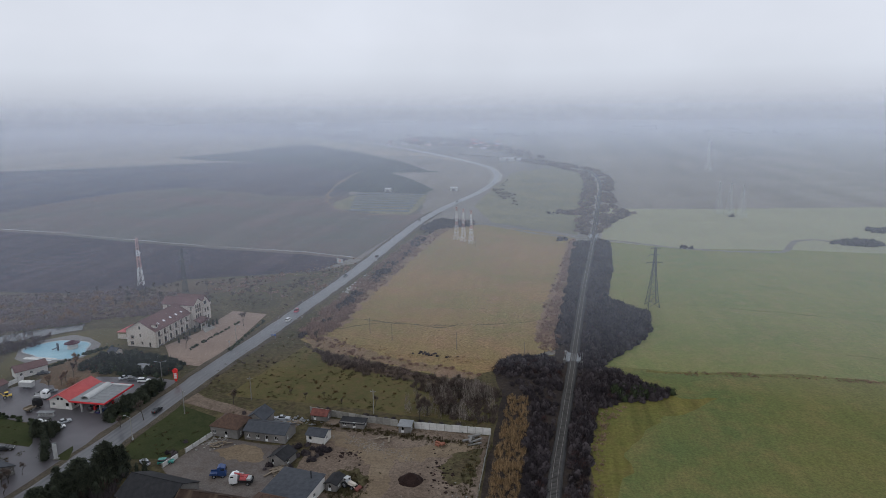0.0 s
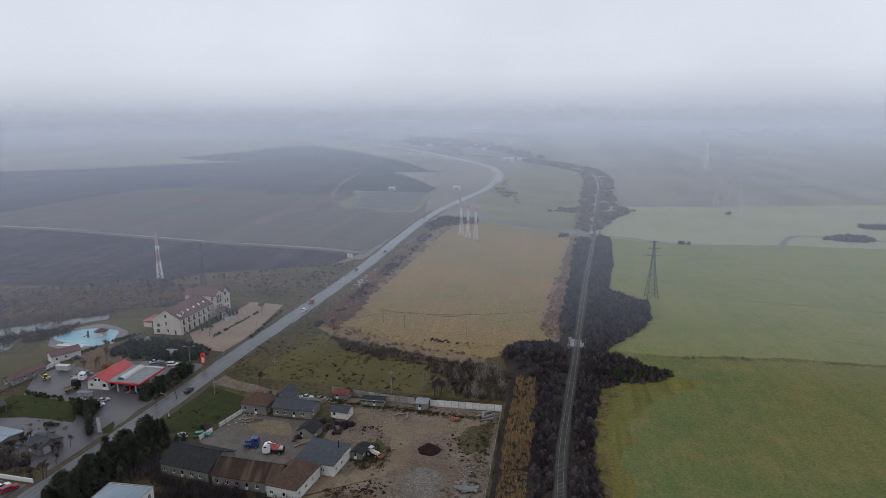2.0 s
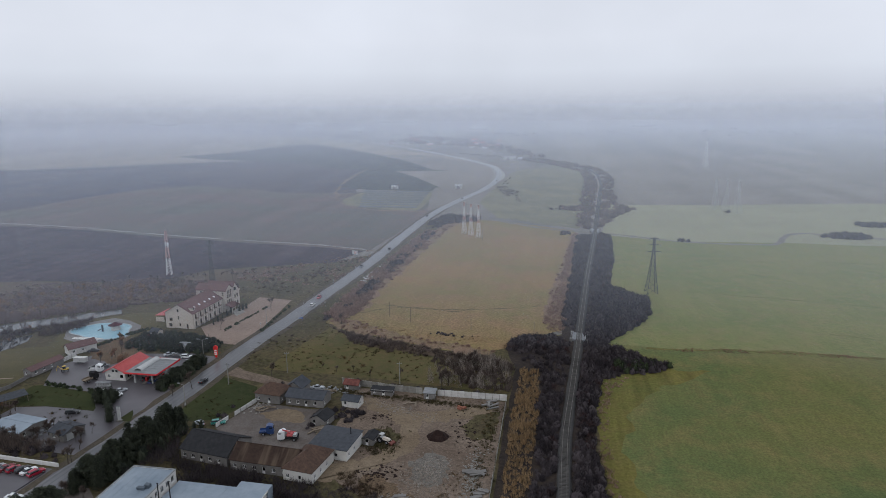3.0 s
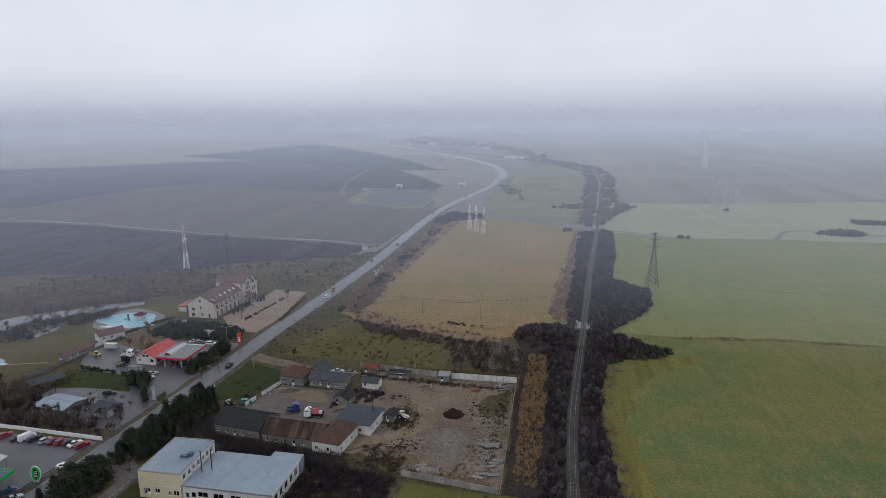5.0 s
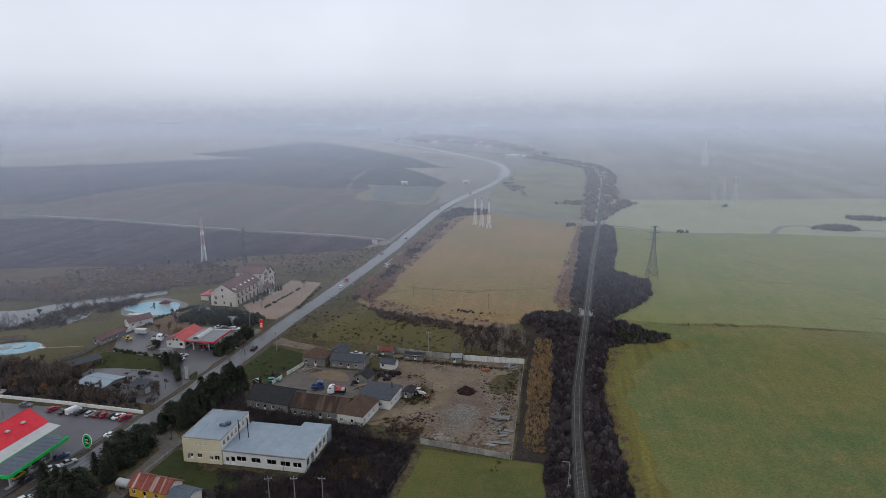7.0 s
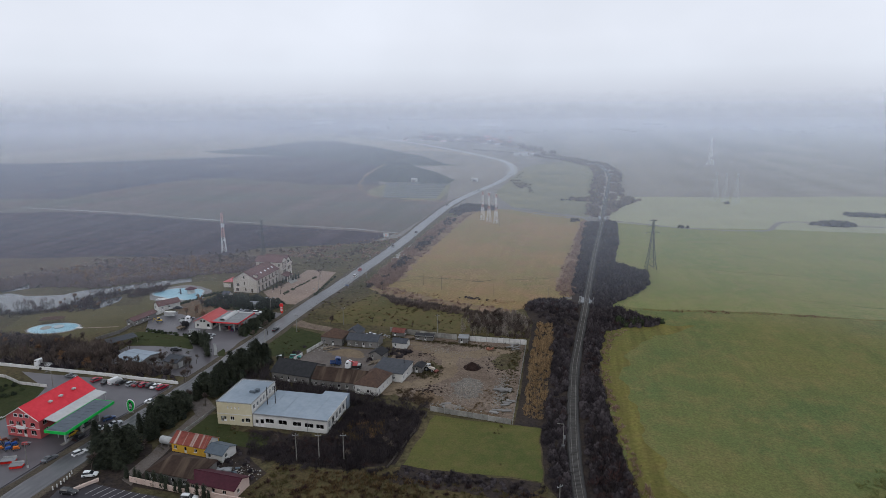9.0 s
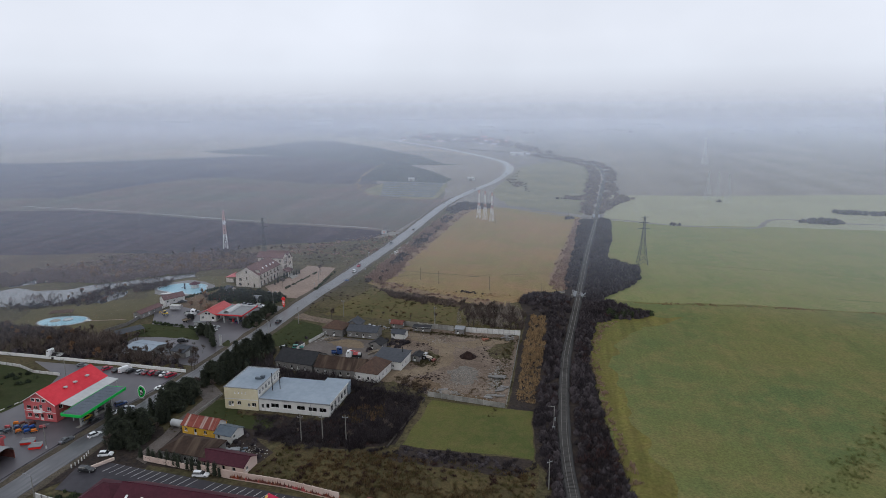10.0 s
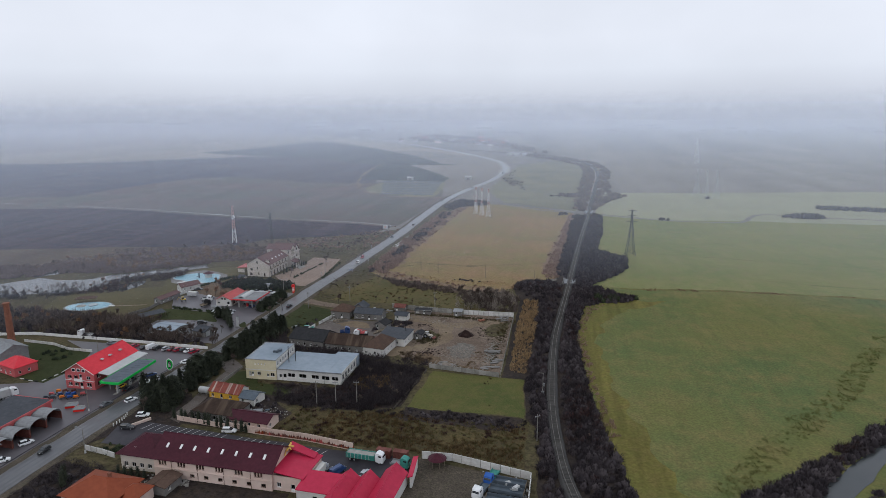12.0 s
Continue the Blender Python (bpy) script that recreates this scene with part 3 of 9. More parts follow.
def wall_mesh(length, height, thick, holes=(), gable=0.0):
    """A wall along x, its outer face at y = 0, with openings (x, z, w, h) right through it and, on request, a gable above."""
    bm = bmesh.new()
    xs = sorted({0, length, *[h[0] for h in holes], *[h[0] + h[2] for h in holes]})
    zs = sorted({0, height, *[h[1] for h in holes], *[h[1] + h[3] for h in holes]})

    def full(i, j):
        if not (0 <= i < len(xs) - 1 and 0 <= j < len(zs) - 1):
            return False
        cx, cz = (xs[i] + xs[i + 1]) / 2, (zs[j] + zs[j + 1]) / 2
        return not any(h[0] < cx < h[0] + h[2] and h[1] < cz < h[1] + h[3] for h in holes)

    def quad(*p):
        bm.faces.new([bm.verts.new(q) for q in p])
    for i in range(len(xs) - 1):
        for j in range(len(zs) - 1):
            if not full(i, j):
                continue
            a, b, c, d = xs[i], xs[i + 1], zs[j], zs[j + 1]
            quad((a, 0, c), (b, 0, c), (b, 0, d), (a, 0, d))
            quad((b, thick, c), (a, thick, c), (a, thick, d), (b, thick, d))
            if not full(i - 1, j):
                quad((a, thick, c), (a, 0, c), (a, 0, d), (a, thick, d))
            if not full(i + 1, j):
                quad((b, 0, c), (b, thick, c), (b, thick, d), (b, 0, d))
            if not full(i, j + 1) and not (gable and j == len(zs) - 2):
                quad((a, 0, d), (b, 0, d), (b, thick, d), (a, thick, d))
            if not full(i, j - 1):
                quad((a, thick, c), (b, thick, c), (b, 0, c), (a, 0, c))
    if gable:
        m = length / 2
        t = [(0, height), (length, height), (m, height + gable)]
        f = [bm.verts.new((x, 0, z)) for x, z in t]
        k = [bm.verts.new((x, thick, z)) for x, z in t]
        bm.faces.new(f)
        bm.faces.new(k[::-1])
        bm.faces.new((f[1], k[1], k[2], f[2]))
        bm.faces.new((f[2], k[2], k[0], f[0]))
    bmesh.ops.remove_doubles(bm, verts=bm.verts, dist=0.001)
    return bm


WINDOW_MESH = {}


def window(parent, at, w, h, kind, material):
    """A framed window or door set into an opening; at: pose of the opening's lower left corner on the wall's outer face."""
    key = (round(w, 2), round(h, 2), kind, material.name)
    if key not in WINDOW_MESH:
        f = 0.09
        if kind == "w":
            gaps = [(f, f, w / 2 - 0.035 - f, h - 2 * f), (w / 2 + 0.035, f, w / 2 - 0.035 - f, h - 2 * f)]
            extra = boxes((-0.06, -0.07, -0.07, w + 0.06, 0.10, -0.002))
        else:
            gaps = [(f, h * 0.42, w - 2 * f, h * 0.58 - f)]
            extra = boxes((w - f - 0.16, 0.04, 0.95, w - f - 0.06, 0.098, 1.01))
        bm = wall_mesh(w, h, 0.08, gaps)
        bmesh.ops.translate(bm, verts=bm.verts, vec=(0, 0.10, 0))
        low = f if kind == "w" else h * 0.42
        WINDOW_MESH[key] = (mesh_of(bm, "window"), mesh_of(boxes((f, 0.135, low, w - f, 0.145, h - f)), "pane"), mesh_of(extra, "sill"))
    a, b, c = WINDOW_MESH[key]
    fr = part("window" if kind == "w" else "door", a, material, parent, at=at)
    part("pane", b, PANE, fr)
    part("sill" if kind == "w" else "handle", c, material, fr)
    return fr


def four_walls(ob, w, d, h, thick, wallmat, holes, gable=0.0, gable_on="", winmat=None, mats=None):
    """The walls of a house about its own middle; holes: side letter -> rows (x, z, w, h[, kind]). Sides seen from outside, x from its left end."""
    winmat = winmat or FRAMEWHITE
    spots = {"s": (pose(-w / 2, -d / 2, 0), w), "e": (pose(w / 2, -d / 2 + thick, 0, 0, 0, 90), d - 2 * thick),
             "n": (pose(w / 2, d / 2, 0, 0, 0, 180), w), "w": (pose(-w / 2, d / 2 - thick, 0, 0, 0, 270), d - 2 * thick)}
    for side, (m, length) in spots.items():
        hs = [r for r in holes.get(side, ()) if r[0] > 0.05 and r[0] + r[2] < length - 0.05]
        g = gable if side in gable_on else 0
        part("wall", wall_mesh(length, h, thick, [r[:4] for r in hs], g), (mats or {}).get(side, wallmat), ob, at=m)
        for r in hs:
            window(ob, m @ pose(r[0], 0, r[1]), r[2], r[3], r[4] if len(r) > 4 else "w", winmat)
    part("floor", boxes((-w / 2 + thick, -d / 2 + thick, 0.02, w / 2 - thick, d / 2 - thick, 0.12)), INSIDE, ob)


def gable_roof(ob, w, d, h, rise, material, along="y", over=0.5, thick=0.16, ridge=True, names=("roof", "ridge_cap")):
    """Two slopes about the house's middle, with eaves."""
    half, run = (w / 2, d / 2 + over) if along == "y" else (d / 2, w / 2 + over)
    e = over * rise / half
    turn = pose(0, 0, 0) if along == "y" else pose(0, 0, 0, 0, 0, 90)
    for s in (-1, 1):
        pts = [(0, -run, h + rise + thick), (0, run, h + rise + thick), (s * (half + over), run, h - e + thick), (s * (half + over), -run, h - e + thick)]
        if s > 0:
            pts = pts[::-1]
        part(names[0], prism(bmesh.new(), pts, thick - 0.004), material, ob, at=turn)
    if ridge:
        part(names[1], bar(bmesh.new(), (0, -run, h + rise + thick), (0, run, h + rise + thick), 0.12, 6), material, ob, at=turn)


def hip_roof(ob, w, d, h, rise, material, over=0.5, thick=0.15, cut=0.5):
    """A hipped roof, its ridge along the longer side."""
    a, b = w / 2 + over, d / 2 + over
    if w >= d:
        r = a - b * 2 * cut
        p, q = (-r, 0, h + rise), (r, 0, h + rise)
        faces = [[(-a, -b, h), (a, -b, h), q, p], [(a, -b, h), (a, b, h), q], [(a, b, h), (-a, b, h), p, q], [(-a, b, h), (-a, -b, h), p]]
    else:
        r = b - a * 2 * cut
        p, q = (0, -r, h + rise), (0, r, h + rise)
        faces = [[(-a, -b, h), (a, -b, h), p], [(a, -b, h), (a, b, h), q, p], [(a, b, h), (-a, b, h), q], [(-a, b, h), (-a, -b, h), p, q]]
    for f in faces:
        part("roof", prism(bmesh.new(), [(x, y, z + thick) for x, y, z in f], thick - 0.004), material, ob)


def chimney(ob, x, y, z0, z1, s=0.35, material=None):
    part("chimney", boxes((x - s, y - s, z0, x + s, y + s, z1), (x - s - 0.06, y - s - 0.06, z1, x + s + 0.06, y + s + 0.06, z1 + 0.1)), material or BRICK, ob)


def row_of(n, start, gap, z, w, h, kind="w"):
    return [(start + i * gap, z, w, h, kind) for i in range(n)]

# ---- ground, fields, roads, railway ----
def ground_disc():
    bm = bmesh.new()
    rings = [(0, 1), (300, 48), (900, 48), (2200, 48), (5600, 48)]
    mid = bm.verts.new((0, 0, -0.35))
    prev = None
    for r, n in rings[1:]:
        ring = [bm.verts.new((r * math.cos(k * math.tau / n), r * math.sin(k * math.tau / n), -0.35)) for k in range(n)]
        for k in range(n):
            if prev:
                bm.faces.new((prev[k], ring[k], ring[(k + 1) % n], prev[(k + 1) % n]))
            else:
                bm.faces.new((mid, ring[k], ring[(k + 1) % n]))
        prev = ring
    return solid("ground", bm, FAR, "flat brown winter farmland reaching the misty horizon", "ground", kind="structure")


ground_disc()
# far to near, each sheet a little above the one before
patch("far_field", [(-4300, 2300), (-1400, 1500), (-700, 1690), (-150, 1040), (-86, 900), (-200, 1270), (-900, 2250), (-2600, 3400)], FARPALE, -0.31, "fawn stubble field in the mist, haze mixed into its tone", 12, 60)
patch("far_field", [(-2200, 1000), (-945, 935), (-665, 1195), (-400, 1320), (-700, 1690), (-1400, 1500), (-2600, 1500)], FARPALE, -0.30, "stubble strip beyond the ploughed land, paled for haze", 12, 60)
patch("ploughed_field", [(-2200, 640), (-1500, 430), (-564, 522), (-553, 546), (-556, 588), (-545, 669), (-531, 704), (-481, 753), (-382, 721), (-332, 693), (-235, 690), (-270, 800), (-300, 1006), (-384, 1022), (-471, 1108), (-602, 1166), (-654, 1148), (-771, 1048), (-839, 984), (-963, 930)],
      PLOUGH3, -0.29, "dull violet-brown ploughed field", 6, 30)
patch("crop_field", [(-836, 1259), (-785, 1390), (-757, 1728), (-700, 1759), (-472, 1466), (-293, 1188), (-209, 1016), (-172, 999), (-266, 985), (-330, 1000), (-384, 1022), (-471, 1108), (-602, 1168), (-700, 1190)], GREENCROP, -0.285, "dark green crop strip beyond the ploughed land", 6, 30)
patch("ploughed_field", [(-1600, 400), (-564, 522), (-553, 546), (-556, 588), (-545, 669), (-531, 704), (-481, 753), (-382, 721), (-332, 693), (-257, 700), (-200, 740), (-150, 740), (-125, 640), (-124, 570), (-128, 470), (-133, 392), (-240, 407), (-398, 437), (-474, 447), (-1100, 298)],
      PLOUGH2, -0.27, "grey-brown ploughed field", 3, 15)
patch("crop_field", [(-282, 768), (-303, 897), (-324, 1006), (-263, 981), (-204, 882), (-155, 782), (-155, 727), (-202, 741), (-237, 737)], GREENCROP, -0.26, "dark green crop field", 3, 20)
patch("crop_field", [(-239, 644), (-236, 712), (-152, 730), (-140, 650), (-138, 578), (-160, 578), (-201, 597), (-223, 607)], ROUGHFAR, -0.25, "greenish strip under rows of solar panels", 3, 15)
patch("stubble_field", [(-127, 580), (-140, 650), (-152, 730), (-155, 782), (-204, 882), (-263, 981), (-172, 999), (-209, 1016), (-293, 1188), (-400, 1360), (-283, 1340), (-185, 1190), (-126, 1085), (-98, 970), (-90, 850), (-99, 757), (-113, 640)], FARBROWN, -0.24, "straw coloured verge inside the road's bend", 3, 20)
TANLINE = smooth_line([(-318, 1004), (-312, 930), (-292, 800), (-262, 690), (-232, 622), (-198, 585), (-160, 577), (-128, 574)], 12)
solid("field_margin", sweep(TANLINE, [(-1.6, -0.243), (1.6, -0.243)], 5.0), TANEDGE, "tan grass margin bending round the crops", "field margin", kind="structure")
patch("ploughed_field", [(-1100, 300), (-474, 449), (-398, 439), (-318, 422), (-240, 409), (-174, 401), (-136, 392), (-146, 357), (-217, 326), (-236, 285), (-305, 283), (-420, 250), (-900, 160)],
      PLOUGH, -0.22, "dark wet ploughed field", 2, 12)
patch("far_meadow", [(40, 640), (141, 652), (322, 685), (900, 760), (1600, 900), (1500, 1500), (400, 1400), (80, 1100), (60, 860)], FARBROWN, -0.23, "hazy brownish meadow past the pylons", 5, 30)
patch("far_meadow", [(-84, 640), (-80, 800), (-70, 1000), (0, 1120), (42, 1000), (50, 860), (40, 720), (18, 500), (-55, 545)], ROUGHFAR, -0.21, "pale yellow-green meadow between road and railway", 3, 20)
patch("pasture", [(28, 330), (36, 470), (42, 640), (141, 650), (322, 683), (900, 740), (900, 440), (400, 452), (161, 461), (88, 456), (40, 478)], PASTURE, -0.21, "green pasture beyond the canal, paled for haze and sheen", 3, 15)
patch("meadow", [(40, -200), (12, 100), (14, 200), (16, 232), (48, 228), (70, 230.5), (100, 232), (164, 229), (300, 216), (900, 190), (900, -200)], GRASS, -0.19, "broad green winter meadow with faint drill rows", 2, 12)
patch("meadow_edge_strip", [(25, 30), (15.5, 98), (12.5, 140), (14, 172), (18, 193), (27, 199), (36, 201), (44, 208), (60, 204), (40, 190), (27, 170), (22, 140), (25, 100), (34, 52), (40, 30)], EDGEGRASS, -0.186, "yellowish dry grass along the scrub", 4, 3, rng=0.12)
patch("meadow", [(16, 225), (28, 330), (36, 476), (88, 457), (161, 463), (400, 454), (900, 430), (900, 185), (300, 211), (164, 224), (100, 227), (70, 225.5), (48, 223)], GRASS2, -0.20, "green winter meadow beyond the ditch, paled for haze", 2, 12)
patch("meadow", [(-108, 240), (-106, 313), (-101, 400), (-99, 485), (-92, 528), (-54, 533), (16, 490), (16, 440), (8, 330), (4, 246), (-13, 230), (-22, 216), (-30, 208), (-52, 215), (-76, 223), (-95, 230)], STUBBLE, -0.155, "yellowed autumn meadow between road and railway", 2.5, 5, rng=0.2)
patch("rough_ground", [(-900, 100), (-900, 165), (-420, 252), (-305, 285), (-236, 290), (-217, 326), (-146, 357), (-125, 385), (-125, 330), (-128, 220), (-136, 100), (-136, -200), (-500, -200)], ROUGH, -0.17, "weedy grass round the lakes and stations", 2, 10)
patch("rough_ground", [(-138, -200), (-138, 40), (-134, 80), (-131, 130), (-127, 250), (-121, 390), (-112, 540), (-90, 540), (-100, 485), (-103, 313), (-98, 234), (-60, 220), (-24, 222), (4, 240), (14, 330), (14, 100), (30, -60), (70, -200)], ROUGH, -0.16, "weedy grass beside the road and railway", 2, 10)
patch("lawn", [(-112, 181), (-103, 232), (-82, 216), (-40, 200), (-17, 196), (-16, 175), (-78, 180)], LAWN, -0.12, "green grass plot behind the farm yard", 1.5, 5)
patch("bramble_ground", [(-106, 236), (-95, 228), (-76, 221), (-52, 213), (-30, 206), (-15, 199), (-30, 196), (-48, 205), (-80, 212)], HEATH, -0.11, "brown leaf litter under bare scrub", 1.5, 5)
patch("lawn", [(-41, 99.5), (-7, 97), (-5, 68), (-44, 68)], MOWN, -0.12, "square mown lawn by the railway", 1.0, 4)
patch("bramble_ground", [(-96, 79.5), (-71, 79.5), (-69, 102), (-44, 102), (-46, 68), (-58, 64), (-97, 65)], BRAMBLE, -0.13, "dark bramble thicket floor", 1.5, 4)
patch("bramble_ground", [(-84, 44), (-55, 41), (-3, 38), (-3, 66), (-45, 67), (-60, 63), (-80, 64)], DRYPLOT, -0.14, "brown overgrown plot", 1.5, 4)
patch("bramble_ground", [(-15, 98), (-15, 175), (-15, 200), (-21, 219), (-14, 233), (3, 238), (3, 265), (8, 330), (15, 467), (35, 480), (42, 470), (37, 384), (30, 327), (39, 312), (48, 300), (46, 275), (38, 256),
                          (26, 238), (22, 230), (37, 215), (45, 208), (36, 201), (26, 198.5), (18, 192), (14.5, 170), (12.5, 140), (16, 97), (20.5, 57), (26, 29), (40, -60), (5, -60), (0, 60), (-4.6, 68), (-6.6, 97)], BRAMBLE, -0.10, "very dark ground along the railway", 1.2, 4)
patch("dirt_yard", [(-70, 171), (-16, 167.5), (-16, 99), (-43, 103), (-58, 112), (-62, 122), (-56, 135), (-68, 140)], DIRT, -0.08, "bare trodden brown dirt yard", 1.5, 4)
patch("wheel_track", [(-66, 110), (-58, 112), (-47, 122), (-40, 133), (-41, 146), (-50, 158), (-66, 164), (-68, 158), (-54, 152), (-47, 144), (-46, 134), (-54, 124), (-66, 118)], SANDY, -0.066, "sandy wheel tracks bending across the yard", 2.2, 0.8, rng=0.45)
patch("wheel_track", [(-45, 148), (-30, 152), (-19, 160), (-19, 165), (-33, 160), (-47, 155)], SANDY, -0.064, "sandy wheel track along the back fence", 2.2, 0.8, rng=0.45)
patch("concrete_patch", [(-38, 117), (-33, 113), (-29, 116), (-28, 123), (-32, 130), (-37, 130), (-39, 124)], CHALK, -0.062, "pale crushed concrete patch in the dirt", 3.2, 0.7, rng=0.45)
patch("weedy_ground", [(-24, 140), (-17.5, 142), (-17.5, 160), (-25, 158), (-28, 148)], ROUGH, -0.065, "weedy edge of the dirt yard", 2.2, 0.8, rng=0.45)
patch("weedy_ground", [(-50, 108), (-42, 105), (-28, 103), (-22, 101), (-20, 104), (-34, 108), (-42, 113), (-48, 117), (-53, 114)], HEATHGRASS, -0.063, "dark weedy litter along the low fence", 2.2, 0.8, rng=0.45)
patch("weedy_ground", [(-58, 131), (-49, 131), (-46, 138), (-50, 143), (-57, 141)], ROUGH, -0.061, "weeds round the parked loader", 2.2, 0.8, rng=0.45)
patch("dirt_yard", [(-101, 153), (-75, 152), (-69, 140), (-63, 134), (-70, 124), (-92, 124), (-106, 134)], FARMYARD, -0.07, "puddled grey farm yard", 1.2, 4)
patch("dirt_yard", [(-96, 145.6), (-89.5, 151.6), (-81, 148.4), (-79.4, 142.6), (-86, 141), (-91, 142)], SANDY, -0.058, "orange-brown earth patch in the farm yard", 1.6, 1.2, rng=0.4)
patch("lawn", [(-124, 137), (-125, 172), (-107, 166), (-103, 157), (-108, 139)], LAWN2, -0.09, "dark green grass strip beside the road", 1.0, 4)
patch("dirt_track", [(-125.5, 174), (-118, 172), (-100, 167), (-78, 163), (-77, 166), (-99, 172), (-118, 179), (-125.5, 184)], DIRT, -0.06, "muddy farm track", 1.0, 4)
patch("forecourt", [(-163, 223), (-158, 240), (-158, 273), (-138.5, 270.5), (-133, 216), (-133.5, 204), (-143, 205), (-154, 212)], PAVING, -0.06, "pinkish paved hotel forecourt", 0.3, 6, "pavement")
patch("station_yard", [(-135.5, 190), (-150, 192), (-172, 188), (-188, 186), (-196, 170), (-186, 154), (-164, 152), (-154, 141), (-150, 131), (-134, 128), (-133.5, 150), (-137, 160)], FORECOURT, -0.06, "brown-grey tarmac yard of the filling station", 0.5, 5, "pavement")
patch("lawn", [(-190, 153), (-187, 154.5), (-165, 151.5), (-154, 144), (-149, 138.8), (-172, 139.2), (-182, 138), (-189, 146)], LAWN2, -0.08, "green grass plot behind the filling station", 0.8, 4)
patch("yard", [(-182, 136.6), (-172, 139), (-149, 138.6), (-141, 133.5), (-135, 127), (-136.6, 112), (-150, 113), (-176, 113), (-183, 122)], FORECOURT, -0.085, "brownish paved yard between workshops", 0.6, 4, "pavement")
patch("car_park", [(-205, 105.5), (-137.5, 105.0), (-137, 88), (-140, 62), (-144, 40), (-144, -120), (-190, -120), (-200, 60), (-186, 64), (-178, 77), (-184, 94)], FORECOURT, -0.09, "wet brownish tarmac of a large car park", 0.5, 6, "pavement")
patch("lawn", [(-189, 65.5), (-180, 65), (-178, 77), (-184, 94), (-217, 101), (-222, 90), (-205, 78)], LAWN2, -0.07, "grass plot with kerb stones", 0.6, 4)
patch("shop_yard", [(-124, 44.5), (-84, 40.5), (-55, 38), (-35, 38), (-34, 24), (-56, 24), (-66, 29), (-114, 30), (-129, 30), (-131, 40)], YARD, -0.06, "dark wet tarmac with painted bays", 0.4, 5, "pavement")
patch("yard", [(-33, 38), (-1, 32), (-1, -10), (-33, 5)], MUD, -0.05, "muddy storage yard", 0.6, 4)
patch("heath", [(-430, 195), (-330, 200), (-300, 224), (-282, 230), (-262, 214), (-222, 250), (-196, 262), (-186, 300), (-146, 345), (-217, 324), (-236, 288), (-305, 284), (-430, 252)], HEATH, -0.15, "brown heath beyond the lakes", 2.0, 6)
BRUSH_EDGES = [[(-110, 243), (-103, 246), (-95, 256), (-96, 300), (-94, 360), (-92, 430), (-90, 490), (-82, 522), (-92, 527), (-101, 485), (-103, 400), (-108, 313)], [(4, 246), (-6, 252), (-5, 285), (0, 335), (6, 405), (10, 465), (15, 488), (16, 440), (8, 330)], [(-108, 242), (-95, 230), (-76, 223), (-52, 215), (-30, 208), (-24, 213), (-38, 220), (-60, 224), (-78, 233), (-98, 246)]]
for poly in BRUSH_EDGES:
    patch("brush_strip", poly, BRUSHGROUND, -0.148, "pinkish dead grass along the meadow's edge", 4.5, 2.5, rng=0.35)
for way, wide in (([(-108, 271), (-97, 269), (-87, 270), (-67, 267), (-42, 269), (-15, 277), (2, 287)], 0.45), ([(-72, 269), (-58, 266), (-48, 265), (-40, 272)], 0.35), ([(-110, 262), (-96, 256), (-88, 262), (-76, 268)], 0.3)):
    solid("trodden_path", sweep(smooth_line(way, 2), [(-wide, -0.14), (wide, -0.14)], 1.1), PATHTONE, "dark trodden path across the meadow", "path", kind="structure")
for k, way in enumerate(([(420, 1240), (378, 1197), (396, 1088), (426, 1016), (431, 908), (470, 860)], [(360, 900), (381, 883), (390, 817), (420, 800)])):
    solid("flooded_ditch", sweep(smooth_line(way, 12), [(-4, -0.2), (4, -0.2)], 3.0), BANK, "pale flooded ditch in the misty meadow", "ditch", kind="structure")
for way in ([(85, 382), (110, 366), (129, 352), (150, 330)], [(50, 322), (61, 320), (98, 314), (134, 308), (171, 300), (230, 290)], [(60, 404), (110, 398), (170, 402), (230, 395)], [(120, 258), (150, 250), (200, 246)]):
    solid("meadow_rill", sweep(smooth_line(way, 4), [(-0.35, -0.17), (0.35, -0.17)], 1.6), GRASS, "faint dark rill in the green meadow", "rill", kind="structure")
patch("island_bed", [(-140.6, 133), (-140.4, 141.4), (-138.6, 139.4), (-135.8, 134)], LAWN2, -0.03, "small planted traffic island with pale kerb", 0.2, 1.5)
patch("heath", [(-187, 180.5), (-195, 190), (-192, 204), (-184, 206), (-171, 200), (-169, 193), (-169.5, 180), (-175, 176)], HEATHGRASS, -0.045, "dry brown grass between the pool and the station", 1.4, 2, rng=0.3)
patch("pool_deck", [(-206, 195.5), (-216, 199.5), (-222, 208), (-224, 218), (-213, 228.6), (-203, 227), (-193, 221), (-188.6, 214), (-193, 203), (-198, 196)], DECK, -0.075, "pale grey paved deck round the pool", 0.6, 2, "pavement")
patch("park_lawn", [(-260, 164), (-240, 180), (-215, 190), (-222, 205), (-222, 225), (-205, 240), (-183, 240), (-182, 212), (-192, 196), (-204, 185), (-198, 158), (-215, 140), (-250, 140)], PARK, -0.12, "mown park lawn round two empty pools", 1.0, 5)

